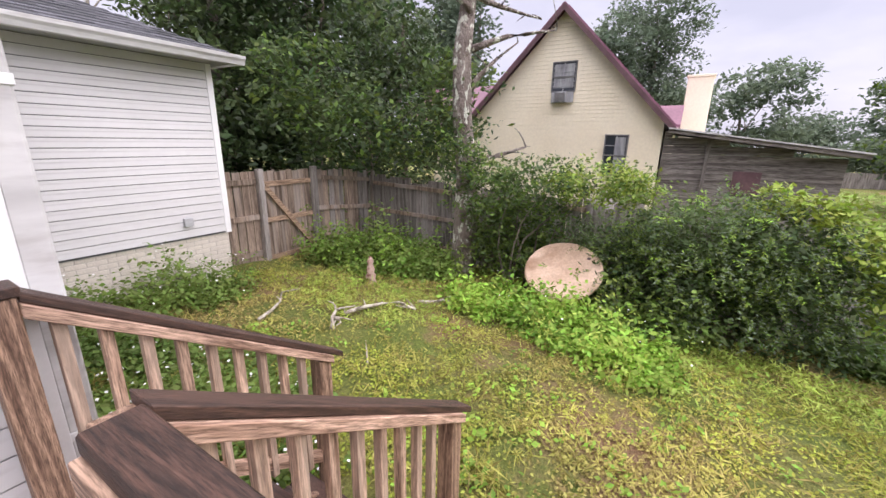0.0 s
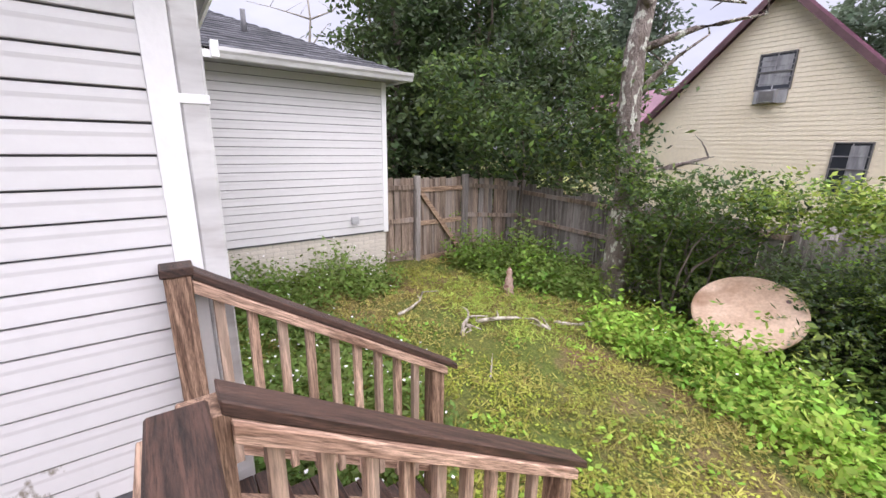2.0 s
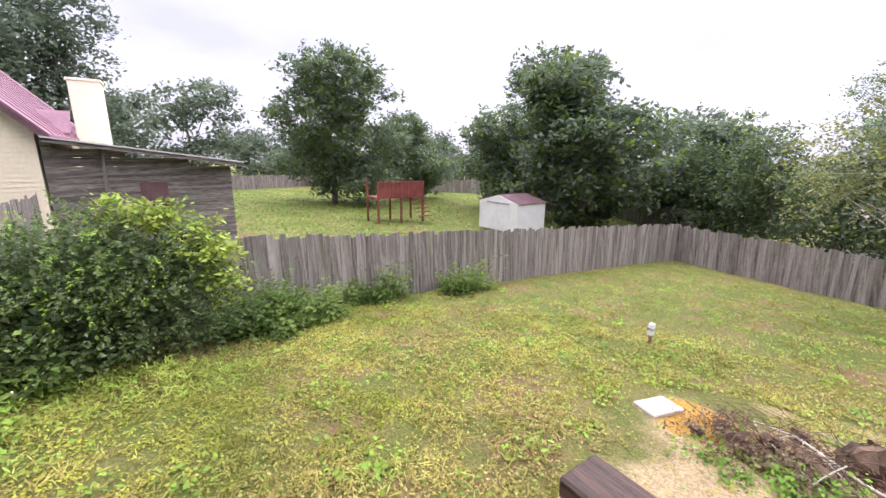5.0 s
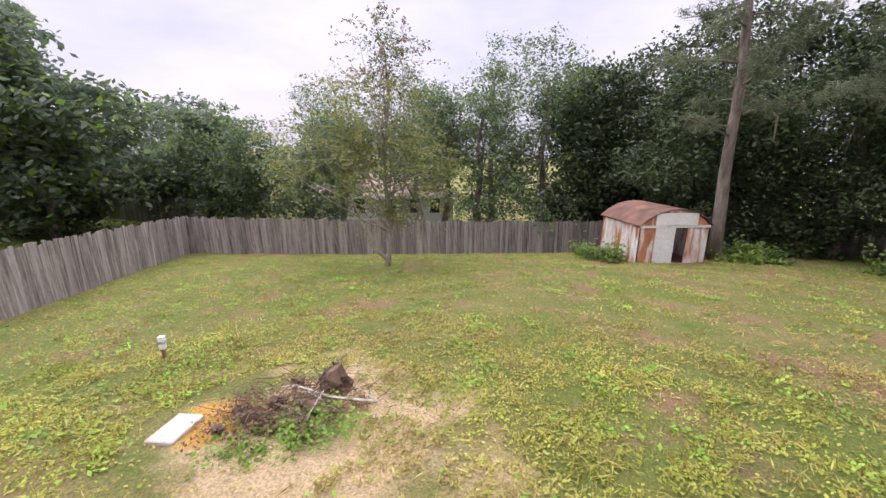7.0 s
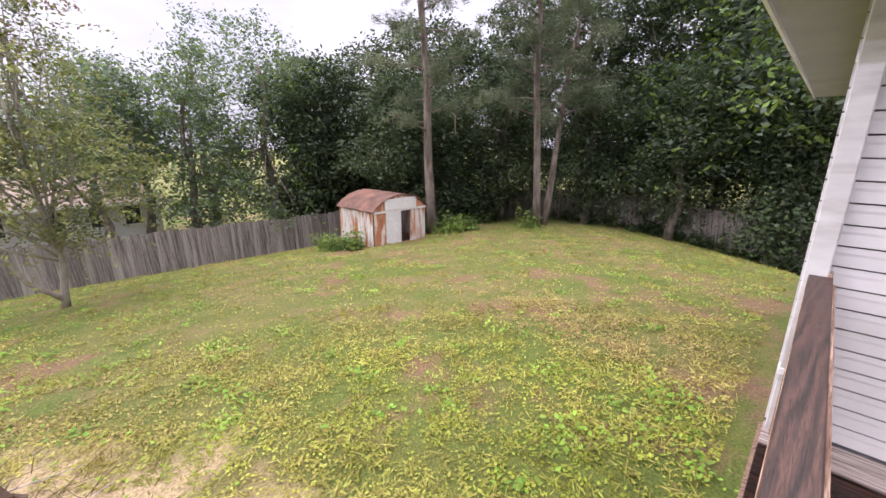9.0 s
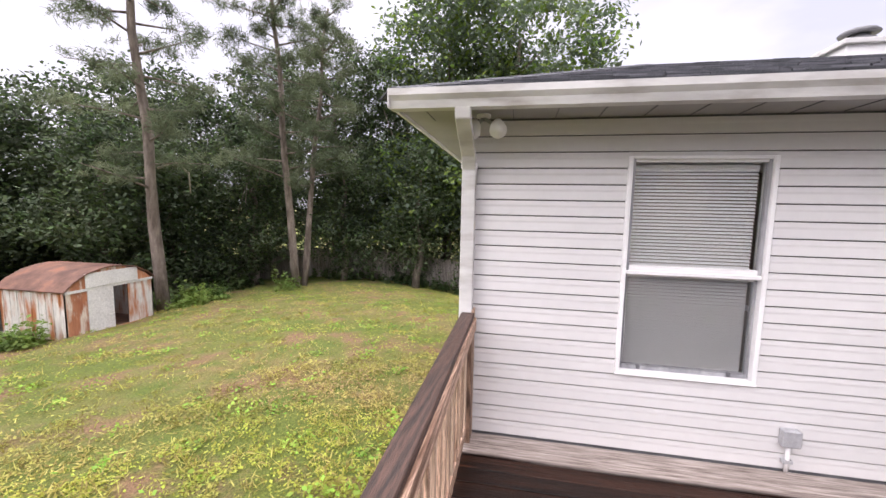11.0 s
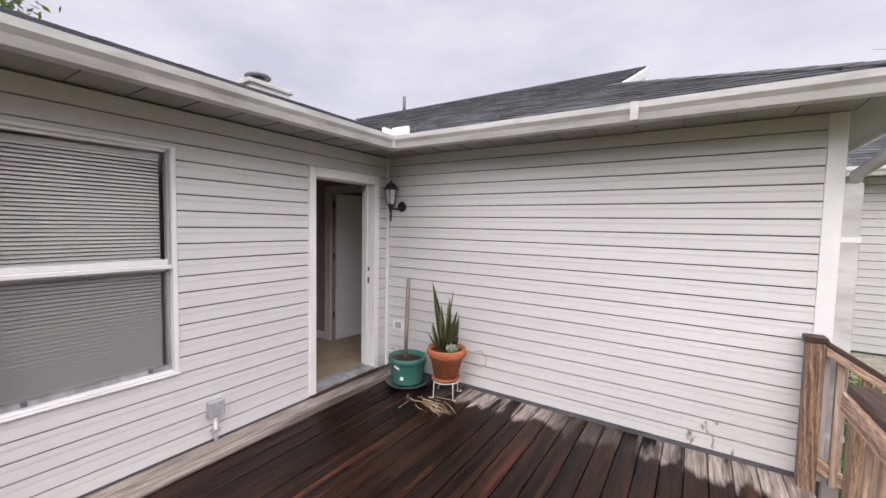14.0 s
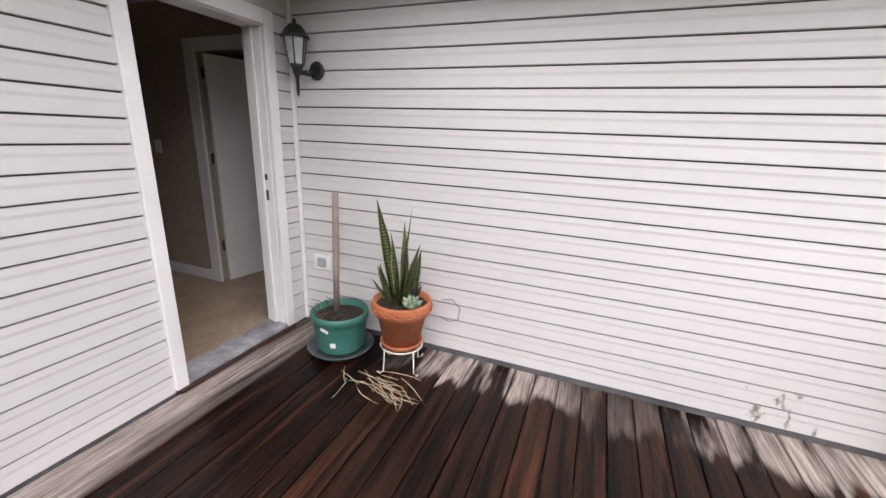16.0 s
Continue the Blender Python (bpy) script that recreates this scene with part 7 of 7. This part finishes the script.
for i in range(16):
    a = random.uniform(0, 6.28)
    p = Vector((0.52 + 0.13 * math.cos(a), -0.30 + 0.13 * math.sin(a), 0.27))
    part("dead_stem", tube(limb_path(p, p + Vector((random.uniform(-0.08, 0.08), random.uniform(-0.08, 0.08), random.uniform(0.0, 0.09))), 0.3, 3), [0.004, 0.0035, 0.003, 0.002], 5), DEADWOOD, pot)
CANE = surface("grey_cane", (0.21, 0.16, 0.14), (0.33, 0.27, 0.24), 0.8, 8.0, 50.0, 0.3, stretch=(1, 1, 0.2))
cane = thing("cane_stake", (0.50, -0.27, 0.25), "thick grey-brown cane standing in the teal pot", "stake")
part("stem", tube([(0.51, -0.28, 0.24), (0.505, -0.26, 0.6), (0.498, -0.245, 0.72), (0.49, -0.22, 1.09)], [0.021, 0.020, 0.022, 0.020], 12), CANE, cane, smooth=True)
part("joint", tube([(0.4985, -0.2465, 0.705), (0.498, -0.2445, 0.722)], 0.024, 12), CANE, cane, smooth=True)

stand = thing("plant_stand", (1.03, -0.30, 0.0), "white wire plant stand on the deck", "plant stand")
WIRE = surface("white_wire", (0.66, 0.64, 0.60), (0.76, 0.74, 0.70), 0.4, 9.0, 50.0, 0.05)
ring = [(1.03 + 0.135 * math.cos(a), -0.30 + 0.135 * math.sin(a), 0.165) for a in np.linspace(0, 2 * math.pi, 25)]
part("ring", tube(ring, 0.006, 6), WIRE, stand, smooth=True)
for i in range(4):
    a = math.pi / 4 + i * math.pi / 2 + 0.3
    c, s = math.cos(a), math.sin(a)
    part("leg", tube([(1.03 + 0.13 * c, -0.30 + 0.13 * s, 0.165), (1.03 + 0.135 * c, -0.30 + 0.135 * s, 0.08), (1.03 + 0.14 * c, -0.30 + 0.14 * s, 0.012), (1.03 + 0.17 * c, -0.30 + 0.17 * s, 0.008), (1.03 + 0.18 * c, -0.30 + 0.18 * s, 0.025)], 0.006, 6), WIRE, stand, smooth=True)
tp = thing("terracotta_pot", (1.03, -0.30, 0.17), "terracotta pot with a moulded wavy rim on a wire stand", "plant pot")
part("body", lathe([(0.0, 0.19), (0.115, 0.19), (0.155, 0.385), (0.172, 0.39), (0.185, 0.42), (0.188, 0.47), (0.182, 0.482), (0.168, 0.48), (0.160, 0.44), (0.0, 0.44)], (1.03, -0.30, 0), 36), TERRA, tp, smooth=True)
part("saucer", lathe([(0.0, 0.172), (0.125, 0.172), (0.138, 0.20), (0.130, 0.205), (0.118, 0.186), (0.0, 0.186)], (1.03, -0.30, 0), 32), TERRA, tp, smooth=True)
for ph in (0.0, math.pi):
    wave = [(1.03 + 0.190 * math.cos(a), -0.30 + 0.190 * math.sin(a), 0.437 + 0.013 * math.sin(a * 9 + ph)) for a in np.linspace(0, 2 * math.pi, 109)]
    part("rim_wave", tube(wave, 0.0045, 5), TERRA, tp, smooth=True)
part("soil", lathe([(0.0, 0.42), (0.162, 0.447), (0.08, 0.458), (0.0, 0.462)], (1.03, -0.30, 0), 20), SOIL, tp)


def snake_material():
    m = bpy.data.materials.new("banded_snake_plant")
    m.use_nodes = True
    nt = m.node_tree
    b = nt.nodes["Principled BSDF"]
    v = coords(nt, (1, 1, 1))
    w = nt.nodes.new("ShaderNodeTexWave")
    w.bands_direction = "Z"
    w.inputs["Scale"].default_value, w.inputs["Distortion"].default_value, w.inputs["Detail"].default_value = 16.0, 9.0, 3.0
    nt.links.new(v, w.inputs["Vector"])
    nt.links.new(hexmix(nt, (0.04, 0.065, 0.032), (0.24, 0.28, 0.13), w.outputs["Fac"]), b.inputs["Base Color"])
    b.inputs["Roughness"].default_value = 0.4
    return m


SNAKE = snake_material()
EDGE = surface("yellow_leaf_edge", (0.40, 0.42, 0.13), (0.55, 0.54, 0.20), 0.45, 8.0, 40.0, 0.0)
plant = thing("snake_plant", (1.03, -0.30, 0.45), "snake plant with upright banded yellow-edged leaves", "plant")


def blade(base, tip, w, twist):
    b, t = Vector(base), Vector(tip)
    n, bm, be = 12, bmesh.new(), bmesh.new()
    rows = []
    for i in range(n + 1):
        k = i / n
        p = b.lerp(t, k) + Vector((0, 0, 0)) + (t - b).cross(Vector((0, 0, 1))) * 0.12 * math.sin(math.pi * k)
        ww = w * (0.55 + 0.65 * math.sin(math.pi * min(k * 0.75 + 0.15, 1))) * (1 - k ** 4)
        a = twist + k * 0.9
        d = Vector((math.cos(a), math.sin(a), 0)) * ww
        c = Vector((-math.sin(a), math.cos(a), 0)) * ww * 0.35
        rows.append((p - d + c, p - d * 0.82 + c * 0.8, p, p + d * 0.82 + c * 0.8, p + d + c))
    for mesh, cols in ((bm, (1, 2, 3)), (be, (0, 1)), (be, (3, 4))):
        vs = [[mesh.verts.new(r[c]) for c in cols] for r in rows]
        for r0, r1 in zip(vs, vs[1:]):
            for j in range(len(cols) - 1):
                mesh.faces.new((r0[j], r0[j + 1], r1[j + 1], r1[j]))
    bmesh.ops.solidify(bm, geom=bm.faces, thickness=0.004)
    bmesh.ops.solidify(be, geom=be.faces, thickness=0.004)
    lf = part("leaf", bm, SNAKE, plant, smooth=True)
    hang(new("leaf_edge", mesh_of("leaf_edge", be, EDGE, True)), lf)


for bx, by, tx, ty, tz, w, tw in ((-0.06, 0.02, -0.19, 0.02, 1.10, 0.036, 0.2), (-0.02, 0.04, 0.04, 0.05, 1.07, 0.032, 1.2), (0.03, 0.0, 0.13, -0.02, 0.87, 0.034, 0.6), (-0.01, -0.03, -0.04, -0.06, 0.86, 0.03, 2.0),
                                  (-0.05, -0.04, -0.10, -0.10, 0.74, 0.028, 0.9), (0.0, 0.06, -0.03, 0.08, 0.96, 0.03, 2.6), (0.02, -0.05, 0.06, -0.10, 0.72, 0.028, 1.6), (-0.07, 0.0, -0.14, -0.06, 0.70, 0.026, 2.9), (0.04, 0.04, 0.09, 0.08, 0.80, 0.028, 0.1),
                                  (-0.08, -0.02, -0.17, -0.08, 0.62, 0.02, 1.1), (-0.03, -0.07, -0.09, -0.14, 0.60, 0.02, 2.3), (0.05, -0.02, 0.10, -0.07, 0.66, 0.022, 0.4), (0.0, 0.0, 0.02, -0.02, 0.92, 0.022, 1.9), (-0.05, 0.05, -0.12, 0.07, 0.90, 0.022, 0.7)):
    blade((1.03 + bx, -0.30 + by, 0.44), (1.03 + tx, -0.30 + ty, tz), w * 0.8, tw)
succ = thing("succulent", (1.14, -0.36, 0.45), "small grey-green succulent in the terracotta pot", "plant")
SUCC = surface("grey_green_succulent", (0.13, 0.19, 0.12), (0.24, 0.31, 0.21), 0.5, 9.0, 40.0, 0.0)
for i in range(11):
    a, t = i * 2.4, 0.35 + 0.6 * (i / 11)
    d = Vector((math.cos(a) * t, math.sin(a) * t, 1.15 - t * 0.7)).normalized()
    c = Vector((1.135, -0.38, 0.47))
    part("leaf", tube([c, c + d * 0.03, c + d * 0.06, c + d * 0.085], [0.008, 0.02, 0.018, 0.003], 7), SUCC, succ, smooth=True)
for i in range(5):
    c = Vector((1.13, -0.31, 0.50))
    d = Vector((math.cos(i * 1.25) * 0.4, math.sin(i * 1.25) * 0.4, 1)).normalized()
    part("leaf", tube([c, c + d * 0.06, c + d * 0.115], [0.009, 0.008, 0.001], 6), BLACK, succ, smooth=True)
STRAW = surface("dry_straw_leaf", (0.46, 0.36, 0.23), (0.68, 0.57, 0.41), 0.8, 9.0, 40.0, 0.1)
straw = thing("dry_leaves", (1.0, -0.55, 0.01), "dry straw-coloured leaf strips lying on the deck", "dry leaves")
for i in range(26):
    a = random.uniform(-0.7, 1.1)
    p = Vector((random.uniform(0.70, 1.12), random.uniform(-0.62, -0.42), 0.008))
    q = p + Vector((math.cos(a) * random.uniform(0.12, 0.36), -abs(math.sin(a)) * random.uniform(0.08, 0.32), random.uniform(0, 0.03)))
    part("strip", tube(limb_path(p, q, 0.22, 5), [0.0012, 0.002, 0.0026, 0.0024, 0.0018, 0.0008], 5), STRAW, straw)
wire = thing("wire_loop", (1.27, -0.03, 0.3), "thin dark wire loop hanging on the siding", "wire")
part("loop", tube([(1.20, -0.03, 0.40), (1.27, -0.03, 0.42), (1.33, -0.03, 0.36), (1.32, -0.03, 0.28), (1.26, -0.03, 0.25), (1.19, -0.03, 0.27)], 0.0022, 5), DARKTRIM, wire)
red = thing("red_stake", (4.2, 4.1, 0.0), "thin dark red stake leaning at the foundation", "stake")
part("stem", tube([(4.05, 4.0, -0.75), (4.23, 4.1, 0.05), (4.38, 4.2, 0.40)], 0.012, 8), MAROON, red, smooth=True)

# ---- lawn growth ----
LAWNLEAF = surface("lawn_weed_leaf", (0.22, 0.275, 0.022), (0.46, 0.475, 0.07), 0.75, 0.6, 3.0, 0, island=0.35, translucent=0.3, spots=(0.36, 0.265, 0.11), spot_scale=0.4, spot_range=(0.43, 0.63))
LAWNFRESH = surface("fresh_lawn_blade", (0.16, 0.27, 0.04), (0.30, 0.40, 0.09), 0.75, 0.3, 3.0, 0, island=0.25, translucent=0.25)
LAWNDRY = surface("lawn_dry_blade", (0.22, 0.23, 0.03), (0.46, 0.38, 0.12), 0.8, 0.6, 3.0, 0, island=0.4, translucent=0.25)


WORN = [(0.7, -11.4, 1.7, 1.1), (-4.8, -7.6, 1.1, 0.7), (3.1, -17.6, 1.5, 0.9), (7.1, -0.3, 0.4, 0.3), (-2.2, -9.2, 1.6, 0.8), (6.9, 1.6, 1.0, 0.8)]


def lawn_places(n, reach, power):
    r = reach * RNG.uniform(0.0, 1, n) ** power
    a = RNG.uniform(0, 2 * np.pi, n)
    x, y = 4.2 + r * np.cos(a), -2.6 + r * np.sin(a)
    ok = (x < 12.4) & (y > -23.9) & (y < 4.6) & (x > -19) & ~((x < 3.8) & (y > -4.35)) & ~((x < 6.8) & (y > 4.2)) & ~((x < 0.2) & (y > -4.5)) & ~((x < 5.0) & (y > -1.2) & (y < -0.1))
    dx, dy = x - 4.2, y + 7.7
    bare = np.sin(x * 3.1 + 1.7 * np.sin(y * 2.3)) * np.cos(y * 2.7 + 1.1 * np.cos(x * 1.9))
    d = np.hypot(dx, dy)
    ok &= ~((d < 1.75) & (bare > -0.75 + 0.45 * d) & (RNG.uniform(0, 1, n) < 0.88))
    dry = np.sin(x * 0.9 + 2.0 * np.sin(y * 0.7)) * np.cos(y * 1.1 + 1.5 * np.cos(x * 0.6))
    ok &= ~((bare + 0.6 * dry > 0.80) & (RNG.uniform(0, 1, n) < 0.7))
    clump = np.sin(x * 11 + 2 * np.sin(y * 7)) * np.cos(y * 12 + 2 * np.cos(x * 8)) + 0.6 * np.sin(x * 4.3 + 1.5 * np.cos(y * 3.1)) * np.sin(y * 3.7)
    ok &= RNG.uniform(0, 1, n) < 0.52 + 0.42 * clump
    for px, py, rx, ry in WORN:
        ok &= ~((((x - px) / rx) ** 2 + ((y - py) / ry) ** 2 < RNG.uniform(0.2, 1.3, n)) & (RNG.uniform(0, 1, n) < 0.65))
    x, y = x[ok], y[ok]
    return np.stack([x, y, ground_at(x, y) + 0.025 * np.sin(x * 2.3 + 1.3 * np.sin(y * 1.7)) * np.cos(y * 2.9) + 0.018 * np.sin(x * 5.1 + y * 4.3)], 1)


lawn = thing("lawn_growth", (6, -6, -1.2), "low clover-like weeds and grass covering the lawn", "grass", kind="stuff")
pl = lawn_places(370000, 24.0, 0.85)
pl[:, 2] += RNG.uniform(0.005, 0.05, len(pl))
near = np.hypot(pl[:, 0] - 5.5, pl[:, 1] + 1.0) < 6.0
fine = np.concatenate([pl[near], lawn_places(430000, 9.0, 0.6)])
fine[:, 2] += RNG.uniform(0.0, 0.035, len(fine))
leaves("small_leaves", lawn, fine, 0.0165, LAWNLEAF, 0.65, 1.0)
pl = pl[~near]
leaves("weed_leaves", lawn, pl, 0.023, LAWNLEAF, 0.6, 1.0)
pl = lawn_places(190000, 22.0, 0.85)
pl = np.concatenate([pl, lawn_places(110000, 9.0, 0.6)])
pl[:, 2] += RNG.uniform(0.01, 0.07, len(pl))
leaves("dry_blades", lawn, pl, 0.055, LAWNDRY, 0.10, 0.15)
tuft = lawn_places(4200, 20.0, 0.8)
tuft = np.repeat(tuft, 22, 0) + RNG.normal(0, 1, (len(tuft) * 22, 3)) * np.array([0.06, 0.06, 0.02]) + np.array([0, 0, 0.05])
leaves("grass_tufts", lawn, tuft, 0.085, LAWNDRY, 0.06, 0.0)
tuft = lawn_places(2800, 20.0, 0.9)
tuft = np.repeat(tuft, 26, 0) + RNG.normal(0, 1, (len(tuft) * 26, 3)) * np.array([0.10, 0.10, 0.02]) + np.array([0, 0, 0.04])
leaves("clover_tufts", lawn, tuft, 0.032, LEAF_WEED, 0.6, 1.0)
pl = lawn_places(120000, 22.0, 0.85)
pl = pl[(pl[:, 0] > 3.6 + RNG.normal(0, 1.2, len(pl))) & (pl[:, 1] < -7.0 + RNG.normal(0, 1.2, len(pl)))]
pl[:, 2] += RNG.uniform(0.02, 0.06, len(pl))
leaves("clover", lawn, pl, 0.028, LEAF_WEED, 0.6, 1.0)
far_lawn = thing("neighbour_lawn", (26, -16, -3.0), "bright mown grass in the neighbouring yard", "grass", kind="stuff")
n = 60000
fx_, fy_ = RNG.uniform(12.8, 60, n), RNG.uniform(-42, 0.5, n)
pl = np.stack([fx_, fy_, ground_at(fx_, fy_) + RNG.uniform(0.01, 0.06, n)], 1)
leaves("blades", far_lawn, pl, 0.085, LAWNFRESH, 0.5, 0.9)
